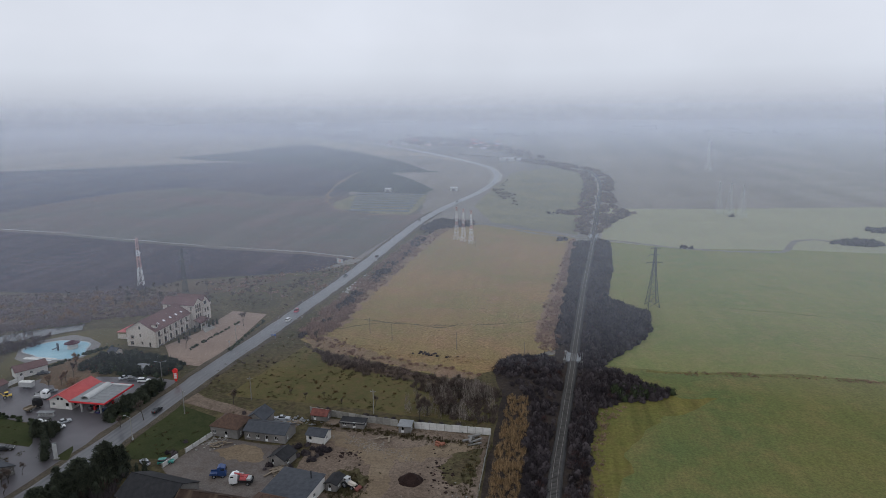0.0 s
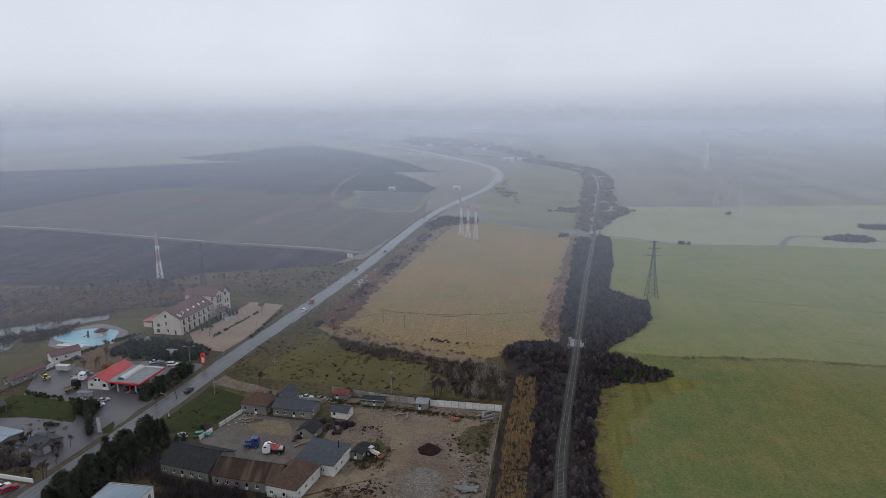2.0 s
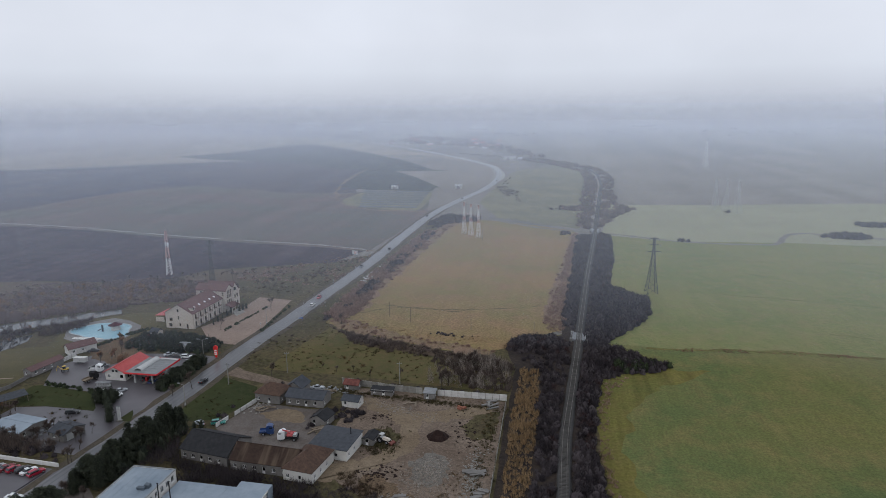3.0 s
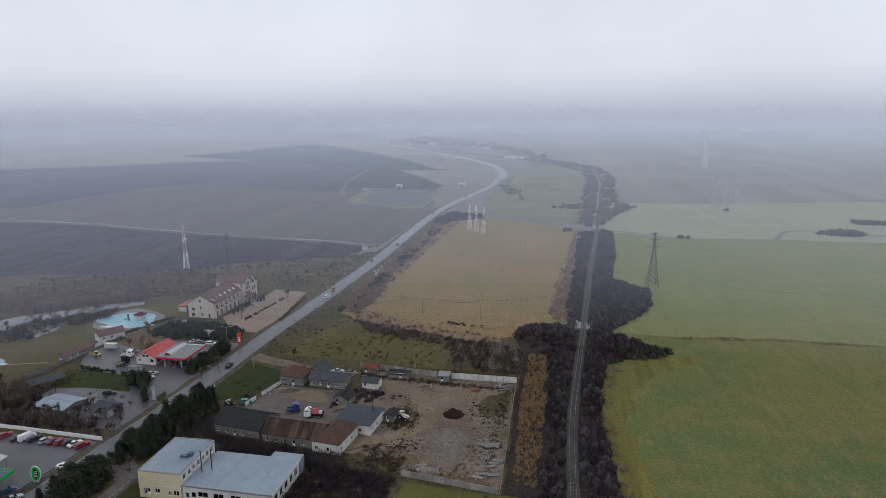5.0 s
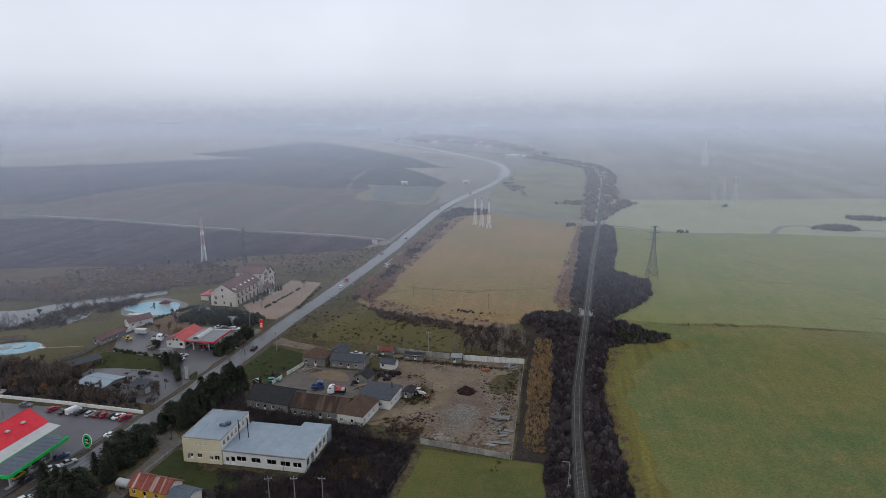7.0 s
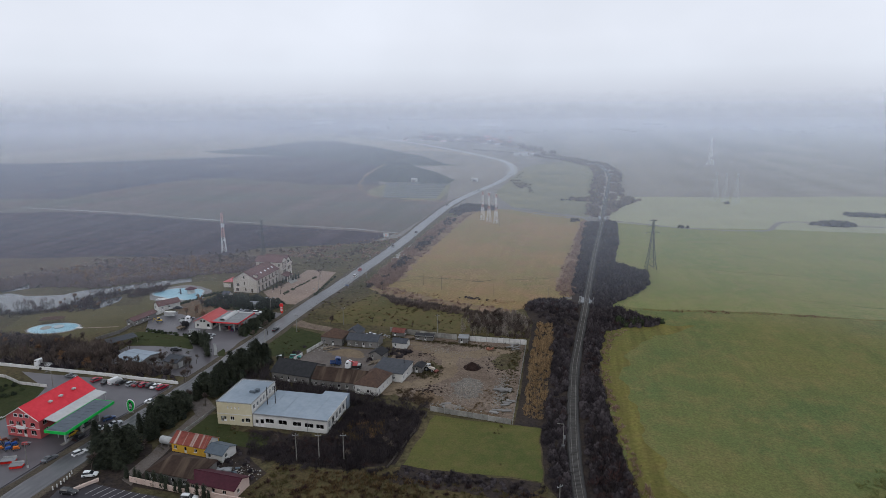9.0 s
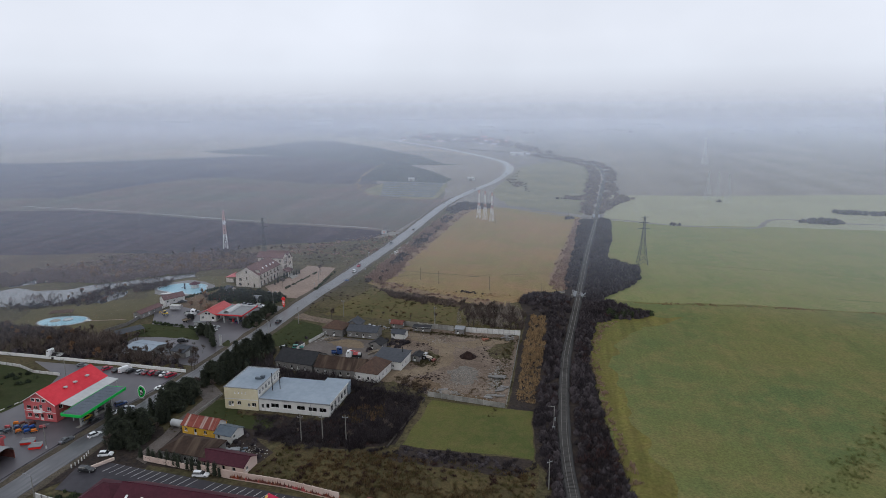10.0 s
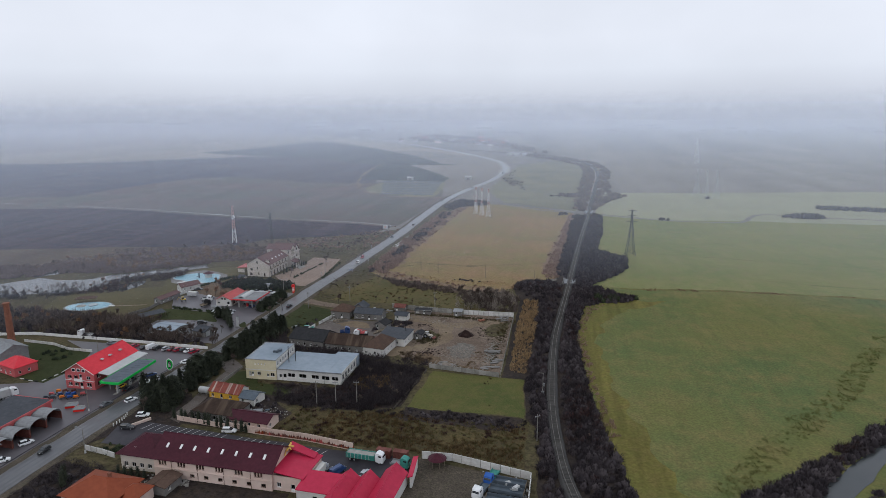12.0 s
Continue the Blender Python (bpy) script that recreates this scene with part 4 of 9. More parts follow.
patch("bramble_ground", [(-135, 24), (-133.5, 50), (-129, 68), (-121, 66), (-113, 50), (-112, 44), (-122, 44), (-130, 34)], BRAMBLE, -0.115, "very dark verge under the evergreens", 1.0, 4)
patch("lawn", [(-115.6, 76), (-115.2, 85), (-111.6, 88), (-107, 84), (-102, 78.6), (-88, 76.8), (-87, 69), (-101, 71), (-112, 72)], LAWN2, -0.095, "green grass before the office", 1.4, 2, rng=0.3)
patch("service_lane", [(-113.5, 46), (-117.5, 48), (-119.5, 70), (-119, 86), (-127, 94), (-136, 100), (-136, 105), (-122, 98), (-114.5, 91), (-114.5, 70)], FARMYARD, -0.07, "grey muddy service lane behind the trees", 0.8, 4, "road")
patch("bramble_ground", [(-136.6, -60), (-136.0, 12), (-133, 20), (-121, 17), (-113, 18), (-95, 17.5), (-62, 15), (-62, -60)], BRAMBLE, -0.13, "dark garden soil and litter round the house", 1.0, 4)
patch("bramble_ground", [(-46, 60), (-30, 59), (-8, 58), (-4.8, 67), (-44, 68.5)], BRAMBLE, -0.105, "dark dug strip below the lawn", 1.5, 2, rng=0.3)
patch("bramble_ground", [(-116, 60), (-113, 46), (-84, 43.5), (-80, 58), (-93, 68), (-100, 70), (-113, 70)], BRAMBLE, -0.11, "dark cluttered back yard", 1.0, 4)
ROAD = smooth_line([(-128, -200), (-136, -110), (-140.6, -40), (-140.3, 6), (-139.2, 36), (-137.5, 60), (-133.8, 90), (-131.4, 130), (-130, 175), (-128.6, 213), (-126, 249), (-122.3, 330), (-121, 384), (-121, 459), (-119, 556), (-108.5, 651), (-92, 757), (-86, 868),
                    (-94, 978), (-124, 1104), (-216, 1295), (-333, 1504), (-430, 1662), (-578, 1891), (-731, 2071), (-1080, 2400), (-1460, 2652), (-2300, 3200)])
road = solid("road", sweep(ROAD, [(-4.5, -0.14), (-3.7, 0.0), (0, 0.05), (3.7, 0.0), (4.5, -0.14)], 0.4), ASPHALT, "grey two-lane country road curving away", "road", kind="structure")
part("edge_line", sweep([p for p in ROAD if p.y < 900], [(-3.4, 0.022), (-3.26, 0.024)]), WORNPAINT, road)
part("edge_line", sweep([p for p in ROAD if p.y < 900], [(3.26, 0.024), (3.4, 0.022)]), WORNPAINT, road)
# Pale strips added along the far road to imitate sky sheen on wet asphalt.
for lo, hi in ((-9.0, -4.4), (4.4, 8.0)):
    solid("road_verge", sweep([p for p in ROAD if p.y > 860], [(lo, -0.16), (hi, -0.13)], 2.0), CONCRETE, "pale strip standing in for the far road's wet sheen", "verge", kind="structure")
NEAR_ROAD = [p for p in ROAD if -140 < p.y < 470]
for o, w in ((-2.75, 0.38), (-1.05, 0.32), (1.05, 0.34), (2.7, 0.4)):
    part("wheel_track", sweep(NEAR_ROAD, [(o - w, 0.057 - abs(o - w) * 0.0135), (o + w, 0.057 - abs(o + w) * 0.0135)], 0.5), TYRETRACK, road, "darker wet wheel track")
for lo, hi in ((-6.6, -4.1), (4.1, 6.4)):
    solid("road_verge", sweep([p for p in ROAD if p.y < 600], [(lo, -0.045), (hi, -0.035)], 1.3), MUD, "muddy brown verge of the road", "verge", kind="structure")
solid("kerb", sweep([p for p in ROAD if -120 < p.y < 104], [(-7.5, -0.03), (-7.5, 0.03), (-7.2, 0.03), (-7.2, -0.03)], 0.2), YARD, "low dark kerb of the forecourt", "kerb", kind="structure")
patch("shoulder", [(-146.5, -60), (-145.6, 30), (-142.5, 62), (-138.6, 90), (-136, 128), (-134.6, 128), (-136.8, 90), (-140.5, 62), (-142.6, 30), (-143.4, -60)], FORECOURT, -0.055, "muddy gravel verge beside the forecourts", 0.8, 4, "pavement", rng=0.3)
patch("shoulder", [(-135.5, -60), (-134.6, 30), (-131, 66), (-128, 96), (-126, 130), (-129.5, 130), (-132, 96), (-135, 62), (-136.5, 30), (-137, -60)], YARD, -0.05, "dirty gravel shoulder", 0.8, 5, "pavement")
CANAL = smooth_line([(-92, 535), (-65, 538), (-43, 523), (-12, 499), (24, 484), (50, 478), (70, 467), (93, 457), (128, 453), (157, 457), (170, 480), (181, 498), (199, 502), (211, 490), (260, 486), (400, 470), (800, 470)], 6)
solid("canal", sweep(CANAL, [(-2.2, -0.14), (0, -0.12), (2.0, -0.14)], 2.0), BANK, "dull pale ditch track across the meadow", "canal", kind="structure")
DITCH = smooth_line([(38, 228), (48, 227), (70, 229.7), (100, 231), (164, 228), (300, 215)], 6)
solid("ditch", sweep(DITCH, [(-1.3, -0.15), (0, -0.13), (1.1, -0.15)], 2.4), EDGEGRASS, "brown ditch line across the green meadow", "ditch", kind="structure")
WET = smooth_line([(-1200, 520), (-474, 455.8), (-398, 445.2), (-318, 428), (-240, 415.5), (-174, 407.3), (-128, 394)], 10)
solid("field_track", sweep(WET, [(-0.8, -0.2), (0.8, -0.2)], 0.8), TANEDGE, "straw-coloured track between ploughed fields", "track", kind="structure")


def puddles():
    r = random.Random(4)
    bm = bmesh.new()
    s = sides_of(WET)
    for i in range(len(WET) - 2):
        if noise.noise((i * 0.31, 2.2, 0)) > -0.3:
            a, b = WET[i] + s[i] * r.uniform(-0.6, 0), WET[i + 1] + s[i + 1] * r.uniform(-0.6, 0)
            w = r.uniform(1.0, 2.4)
            bm.faces.new([bm.verts.new((q.x, q.y, -0.18)) for q in (a, b, b + s[i] * -w, a + s[i] * -w)])
    return solid("puddles", bm, WATER, "long puddles standing on the field track", "puddle", kind="stuff")


puddles()

# lakes and the brook
patch("lake", [(-330, 160), (-300, 196), (-284, 193), (-268, 199), (-262, 209), (-255, 214), (-240, 227), (-219, 243), (-214, 236), (-231, 219), (-248, 204), (-253, 178), (-260, 170), (-277, 166), (-300, 150)], WATER, -0.10, "grey fish lake with ragged banks", 1.5, 4, "lake")
patch("lake", [(-249, 183), (-240, 195), (-234, 201), (-229, 193), (-231, 180), (-240, 178)], WATER, -0.09, "small grey pond behind bare shrubs", 1.2, 3, "lake")
patch("lake", [(-305, 196), (-296, 206), (-280, 222), (-283, 228), (-300, 222), (-318, 206)], WATER, -0.095, "far arm of the fish lake", 1.5, 4, "lake")
patch("brook", [(190, 124), (112, 84), (95, 64), (84, 53), (72, 38), (62, 20), (54, -40), (92, -200), (100, -200), (60, -40), (68, 18), (77, 34), (88, 48), (98, 60), (114, 79), (190, 118)], WATER, -0.09, "muddy brook at the meadow's edge", 1.5, 4, "brook")

# railway
RAIL = smooth_line([(78, -200), (46, -100), (30, -45), (18.5, 0), (10.4, 26), (6.4, 48), (3.6, 85), (3.8, 140), (6.4, 178), (9.6, 221), (12.2, 259), (19.2, 354), (30.4, 490), (47.3, 721), (56.4, 862), (50.7, 1017), (12, 1137), (-63, 1259), (-220, 1400)], 4)
RZ = 0.9
rail_bed = solid("railway_bed", sweep(RAIL, [(-2.1, -0.2), (-1.6, RZ - 0.2), (-1.35, RZ), (1.35, RZ), (1.6, RZ - 0.2), (2.1, -0.2)], 0.3), BALLAST, "grey ballast bed of a single-track railway", "railway", kind="structure")
for s in (-1, 1):
    part("rail", sweep(RAIL, [(s * 0.7525 - 0.05, RZ + 0.06), (s * 0.7525 - 0.05, RZ + 0.24), (s * 0.7525 + 0.05, RZ + 0.24), (s * 0.7525 + 0.05, RZ + 0.06)]), STEEL, rail_bed, "worn steel rail")


def haze():
    for r, full, rise, thin, top in HAZE_RINGS:
        bm = bmesh.new()
        n = 96
        low = [(r * math.cos(k * math.tau / n), r * math.sin(k * math.tau / n) - 70) for k in range(n)]
        v = [[bm.verts.new((x, y, z)) for x, y in low] for z in (-0.3, top)]
        for k in range(n):
            bm.faces.new((v[0][k], v[1][k], v[1][(k + 1) % n], v[0][(k + 1) % n]))
        for f in bm.faces:
            f.smooth = True
        solid("haze_bank", bm, haze_layer("mist", full, rise, thin, top, HAZE if r < 1300 else HAZE_FAR), "thin white winter mist over the plain", "mist", "mist banks", "structure")


# distance, thickness, and the heights at which it is full, thins out and ends
HAZE_RINGS = [(290, 0.215, 50, 84, 107), (560, 0.13, 50, 76, 112), (850, 0.17, 48, 70, 118), (1150, 0.21, 46, 62, 126), (1500, 0.225, 44, 50, 136), (1900, 0.23, 38, 42, 147), (2400, 0.23, 30, 32, 160), (3100, 0.23, 24, 26, 178)]
haze()

# ---- buildings ----
def at_middle(x0, y0, x1, y1, turn=0):
    return pose((x0 + x1) / 2, (y0 + y1) / 2, 0, 0, 0, turn), x1 - x0, y1 - y0


def office():
    """A flat-roofed block of two storeys with a single-storey wing."""
    m, w, d = at_middle(-108.3, 81.4, -96.4, 98.8, 0.6)
    ob = thing("office_building", m, "flat-roofed cream and white office block, stained walls", "building")
    up = [(1.2, 1.0, 0.9, 1.8), (2.2, 1.0, 0.9, 1.8, "d"), (4.4, 1.6, 1.4, 1.3), (8.2, 1.2, 0.9, 1.2), (9.6, 1.3, 1.6, 1.4)]
    slots = [(3.6 + i * 1.25, 5.6, 0.42, 0.7) for i in range(4)]
    side = row_of(7, 1.0, 2.3, 5.1, 1.2, 1.6) + [(1.0, 1.2, 1.2, 1.6)]
    four_walls(ob, w, d, 7.6, 0.35, WHITE, {"s": up + slots, "e": side, "w": row_of(6, 1.3, 2.6, 1.2, 1.4, 1.6) + row_of(6, 1.3, 2.6, 5.0, 1.4, 1.6)}, mats={"s": YELLOWISH})
    part("roof", boxes((-w / 2 + 0.3, -d / 2 + 0.3, 7.35, w / 2 - 0.3, d / 2 - 0.3, 7.58)), FLATROOF, ob, "pale blue-grey sheeting")
    for r in ((-w / 2 - 0.12, -d / 2 - 0.12, w / 2 + 0.12, -d / 2 + 0.28), (-w / 2 - 0.12, d / 2 - 0.28, w / 2 + 0.12, d / 2 + 0.12), (-w / 2 - 0.12, -d / 2 + 0.28, -w / 2 + 0.28, d / 2 - 0.28), (w / 2 - 0.28, -d / 2 + 0.28, w / 2 + 0.12, d / 2 - 0.28)):
        part("parapet", boxes((r[0], r[1], 7.602, r[2], r[3], 7.76)), GREYSHEET, ob)
    part("band", boxes((-w / 2 - 0.06, -d / 2 - 0.06, 3.55, w / 2, -d / 2 - 0.002, 3.8)), WHITE, ob)
    part("roof_vent", boxes((1.6, -1.2, 7.582, 3.6, -0.4, 8.3), (3.0, -0.3, 7.582, 4.3, 0.9, 8.5)), DARKSHEET, ob, "dark roof vent")
    for k in range(6):
        part("roof_seam", boxes((-w / 2 + 1.6 + k * 1.75, -d / 2 + 0.35, 7.582, -w / 2 + 1.68 + k * 1.75, d / 2 - 0.35, 7.62)), FLATROOF, ob)
    m, w, d = at_middle(-96.0, 81.6, -71.2, 98.2, -1.0)
    ob = thing("office_wing", m, "long white single-storey wing with a pale blue flat roof", "building")
    front = [(0.8, 0.1, 1.0, 2.3, "d"), (2.4, 0.1, 1.3, 2.6, "d"), (4.2, 1.5, 2.9, 1.5), (8.6, 1.5, 2.9, 1.5), (13.4, 1.5, 2.9, 1.5), (17.4, 1.4, 3.0, 1.5), (21.2, 1.4, 2.6, 1.5)]
    four_walls(ob, w, d, 4.3, 0.35, WHITE, {"s": front, "e": row_of(5, 1.2, 3.0, 1.0, 1.8, 2.2), "n": row_of(6, 1.2, 3.8, 1.2, 2.2, 1.5)})
    part("roof", boxes((-w / 2 + 0.2, -d / 2 - 0.3, 4.302, w / 2 + 0.3, d / 2 + 0.3, 4.62)), FLATROOF, ob, "pale blue-grey sheeting")
    part("roof_edge", boxes((-w / 2 + 0.2, -d / 2 - 0.42, 4.25, w / 2 + 0.42, -d / 2 - 0.303, 4.66)), GREYSHEET, ob)
    part("roof_edge", boxes((w / 2 + 0.303, -d / 2 - 0.3, 4.25, w / 2 + 0.42, d / 2 + 0.3, 4.72)), WHITE, ob)
    part("bay", boxes((w / 2 - 8.4, d / 2 + 0.304, 0.0, w / 2 + 0.3, d / 2 + 3.0, 4.6)), FLATROOF, ob, "raised end bay with white rim")
    for k in range(4):
        part("roof_seam", boxes((-w / 2 + 4.0 + k * 5.2, -d / 2 - 0.2, 4.622, -w / 2 + 4.09 + k * 5.2, d / 2 + 0.2, 4.66)), FLATROOF, ob)
    part("drainpipe", tube((6.0, -d / 2 - 0.12, 0), (6.0, -d / 2 - 0.12, 4.2), 0.07), GREYSHEET, ob)
    for x, y, h in ((-94.0, 87.8, 6.0), (-91.9, 89.2, 5.8)):
        mast = thing("stove_pipe", pose(x, y, 4.62), "thin dark steel flue on the flat roof", "flue", "flues on the flat roof")
        part("pipe", tube((0, 0, 0), (0, 0, h), 0.13), BLACK, mast)
        part("cap", tube((0, 0, h + 0.15), (0, 0, h + 0.32), 0.26, 8, 0.05), BLACK, mast)
        part("collar", tube((0, 0, 0), (0, 0, 0.25), 0.3, 8, 0.16), GREYSHEET, mast)


def hut(name, x0, y0, x1, y1, h, rise, walls, roof, label, along="x", turn=0, holes=None, over=0.35, kind="gable", ends=None):
    m, w, d = at_middle(x0, y0, x1, y1, turn)
    ob = thing(name, m, label, "building" if "house" in name else "shed")
    if holes is None:
        n = max(1, int(w / 3.2))
        holes = {"s": [(0.8 + i * (w - 1.2) / n, 0.9, 1.1, 1.1) if i != n // 2 else (0.8 + i * (w - 1.2) / n, 0.08, 0.95, 2.0, "d") for i in range(n)], "e": row_of(max(1, int(d / 4)), 1.0, 3.4, 0.9, 1.0, 1.1)}
    if kind == "gable":
        four_walls(ob, w, d, h, 0.3, walls, holes, rise, "sn" if along == "y" else "ew", mats=ends)
        gable_roof(ob, w, d, h, rise, roof, along, over)
    elif kind == "hip":
        four_walls(ob, w, d, h, 0.3, walls, holes, mats=ends)
        hip_roof(ob, w, d, h, rise, roof, over)
    else:
        four_walls(ob, w, d, h, 0.3, walls, holes, mats=ends)
        a, b = w / 2 + over, d / 2 + over
        part("roof", prism(bmesh.new(), [(-a, -b, h + 0.16), (a, -b, h + 0.16), (a, b, h + 0.16 + rise), (-a, b, h + 0.16 + rise)], 0.14), roof, ob)
    return ob


def hotel():
    """A long wing of two storeys and an attic, and a taller corner block of two cross-roofed bays at its far end."""
    w, d, h, rise, turn = 14.1, 25.4, 7.5, 4.0, -1.5
    ob = thing("hotel", pose(-171.6, 232.6, 0, 0, 0, turn), "cream roadside hotel wing under a brown-violet tiled roof", "hotel")
    front = []
    for k in range(6):
        y = 1.4 + k * 4.0
        front += [(y, 4.35, 1.35, 2.2), (y, 0.75, 1.35, 2.3) if k not in (1, 4) else (y, 0.1, 1.5, 2.9, "d")]
    south = [(6.3, 7.3, 0.75, 1.5), (6.3, 4.4, 0.75, 1.5), (6.9, 1.2, 0.8, 1.2), (10.6, 0.1, 0.95, 2.1, "d"), (2.0, 3.6, 1.6, 1.3), (1.6, 0.8, 1.6, 1.4)]
    four_walls(ob, w, d, h, 0.4, CREAM, {"e": front, "s": [r for r in south if r[1] + r[3] < h], "w": front}, rise, "sn", FRAMEBROWN)
    for x, z in ((-0.4, 7.9),):
        part("gable_window", boxes((x - 0.4, -d / 2 - 0.05, z, x + 0.4, -d / 2 - 0.003, z + 1.3)), CARGLASS, ob)
    gable_roof(ob, w, d, h, rise, BROWNTILE, "y", 0.55)
    part("cornice", boxes((w / 2 + 0.002, -d / 2, 3.5, w / 2 + 0.14, d / 2, 3.75)), CREAM, ob)
    part("plinth", boxes((w / 2 + 0.002, -d / 2, 0.0, w / 2 + 0.10, d / 2, 0.55)), GREYWALL, ob, "grey stone plinth")
    for k in range(7):
        y = -d / 2 + 0.55 + k * 4.0
        part("pilaster", boxes((w / 2 + 0.142, y - 0.28, 0.0, w / 2 + 0.42, y + 0.28, h - 0.25)), CREAM, ob)
    for k in range(6):
        y = -d / 2 + 1.8 + k * 4.0
        part("balcony", boxes((w / 2 + 0.15, y - 0.2, 4.0, w / 2 + 0.75, y + 1.55, 4.15)), CREAM, ob)
        for n in range(6):
            part("balcony_rail", boxes((w / 2 + 0.69, y - 0.2 + n * 0.34, 4.152, w / 2 + 0.74, y - 0.15 + n * 0.34, 4.9)), FRAMEBROWN, ob)
        part("balcony_rail", boxes((w / 2 + 0.66, y - 0.2, 4.902, w / 2 + 0.75, y + 1.55, 4.97)), FRAMEBROWN, ob)
    slope = math.degrees(math.atan2(rise, w / 2))
    for y in (-7.4, -3.2, 1.4, 5.6, 9.6):
        part("skylight", boxes((-0.55, -0.42, 0, 0.55, 0.42, 0.16)), FRAMEWHITE, ob, at=pose(4.7, y, h + rise * (1 - 4.7 / (w / 2)) + 0.16, 0, slope, 0))
    dm = part("dormer", boxes((4.6, -11.6, 8.4, 6.6, -10.0, 9.9)), CREAM, ob)
    part("dormer_pane", boxes((6.602, -11.3, 8.8, 6.64, -10.3, 9.6)), CARGLASS, dm)
    part("dormer_roof", prism(bmesh.new(), [(4.0, -11.9, 10.15), (6.9, -11.9, 9.95), (6.9, -9.7, 9.95), (4.0, -9.7, 10.15)], 0.14), BROWNTILE, dm)
    # corner block: a tall bay with its gable to the road
    tw = thing("hotel_tower", pose(-170.3, 249.3, 0, 0, 0, turn), "tall cream bay of the hotel with a gable to the road", "hotel")
    w2, d2, h2 = 16.0, 7.0, 11.2
    bay = [(x, z, 1.15, 1.7) for z in (4.2, 6.9, 9.0) for x in (1.0, 2.55, 4.1)]
    four_walls(tw, w2, d2, h2, 0.4, CREAM, {"e": bay, "s": [(2.2, 9.0, 1.0, 1.4), (w2 - 2.0, 8.6, 1.0, 1.6)], "w": bay}, 2.4, "ew", FRAMEBROWN)
    gable_roof(tw, w2, d2, h2, 2.4, BROWNTILE, "x", 0.5)
    for z in (3.7, 6.3, 8.75):
        part("cornice", boxes((w2 / 2 + 0.002, -d2 / 2, z, w2 / 2 + 0.2, d2 / 2, z + 0.2)), CREAM, tw)
    for y in (-3.2, 3.2):
        part("pilaster", boxes((w2 / 2 + 0.202, y - 0.28, 0, w2 / 2 + 0.5, y + 0.28, h2)), CREAM, tw)
    por = part("porch_roof", prism(bmesh.new(), [(w2 / 2 + 0.51, -5.2, 4.5), (w2 / 2 + 4.4, -5.2, 3.3), (w2 / 2 + 4.4, 2.0, 3.3), (w2 / 2 + 0.51, 2.0, 4.5)], 0.22), BROWNTILE, tw)
    part("porch_gable", prism(bmesh.new(), [(w2 / 2 + 4.5, -3.8, 3.6), (w2 / 2 + 4.5, -1.6, 4.9), (w2 / 2 + 0.7, -1.6, 4.9), (w2 / 2 + 0.7, -3.8, 3.6)][::-1], 0.16), BROWNTILE, por)
    part("porch_gable", prism(bmesh.new(), [(w2 / 2 + 4.5, -1.6, 4.9), (w2 / 2 + 4.5, 0.6, 3.6), (w2 / 2 + 0.7, 0.6, 3.6), (w2 / 2 + 0.7, -1.6, 4.9)][::-1], 0.16), BROWNTILE, por)
    for y in (-4.7, -1.6, 1.5):
        part("column", tube((w2 / 2 + 4.0, y, 0), (w2 / 2 + 4.0, y, 3.15), 0.24, 10), CREAM, tw)
    part("ramp", prism(bmesh.new(), [(w2 / 2 + 3.4, -3.6, 0.9), (w2 / 2 + 8.0, -8.2, 0.06), (w2 / 2 + 8.6, -0.6, 0.06), (w2 / 2 + 3.4, 1.2, 0.9)], 0.9), CONCRETE, tw, "pale paved entrance ramp")
    # lower bay beside it with a steep roof
    nb = thing("hotel_side_bay", pose(-170.4, 257.2, 0, 0, 0, turn), "lower cream bay of the hotel under a steep tiled roof", "hotel")
    w3, d3, h3 = 14.0, 8.6, 8.0
    rows = [(x, z, 1.2, 1.8) for z in (0.8, 4.4) for x in (1.0, 3.2, 5.4)]
    four_walls(nb, w3, d3, h3, 0.4, CREAM, {"e": rows, "n": row_of(4, 1.2, 3.2, 4.4, 1.2, 1.8) + row_of(4, 1.2, 3.2, 0.8, 1.2, 1.8), "w": rows}, 4.6, "ew", FRAMEBROWN)
    gable_roof(nb, w3, d3, h3, 4.6, BROWNTILE, "x", 0.5)
    for z in (8.3,):
        part("gable_window", boxes((w3 / 2 + 0.003, -1.0, z, w3 / 2 + 0.05, 1.0, z + 1.6)), CARGLASS, nb)
    part("balcony", boxes((w3 / 2 + 0.01, -3.2, 7.6, w3 / 2 + 1.1, 3.2, 7.78), (w3 / 2 + 1.0, -3.2, 7.782, w3 / 2 + 1.1, 3.2, 8.6)), CREAM, nb)
    # terrace with a red awning on the garden side
    te = thing("terrace_awning", pose(-184.6, 232.4, 0, 0, 0, turn), "red-roofed terrace against the hotel's garden side", "awning")
    part("roof", prism(bmesh.new(), [(-5, -5, 3.0), (5.3, -5, 3.7), (5.3, 6, 3.7), (-5, 6, 3.0)], 0.15), CORALROOF, te)
    for x in (-4.7, 5.0):
        for y in (-4.7, 0.5, 5.7):
            part("post", tube((x, y, 0), (x, y, 3.0 if x < 0 else 3.5), 0.1, 6), WOOD, te)
    part("wall", boxes((-4.6, -4.9, 0, -0.2, -4.75, 2.2)), CREAM, te)


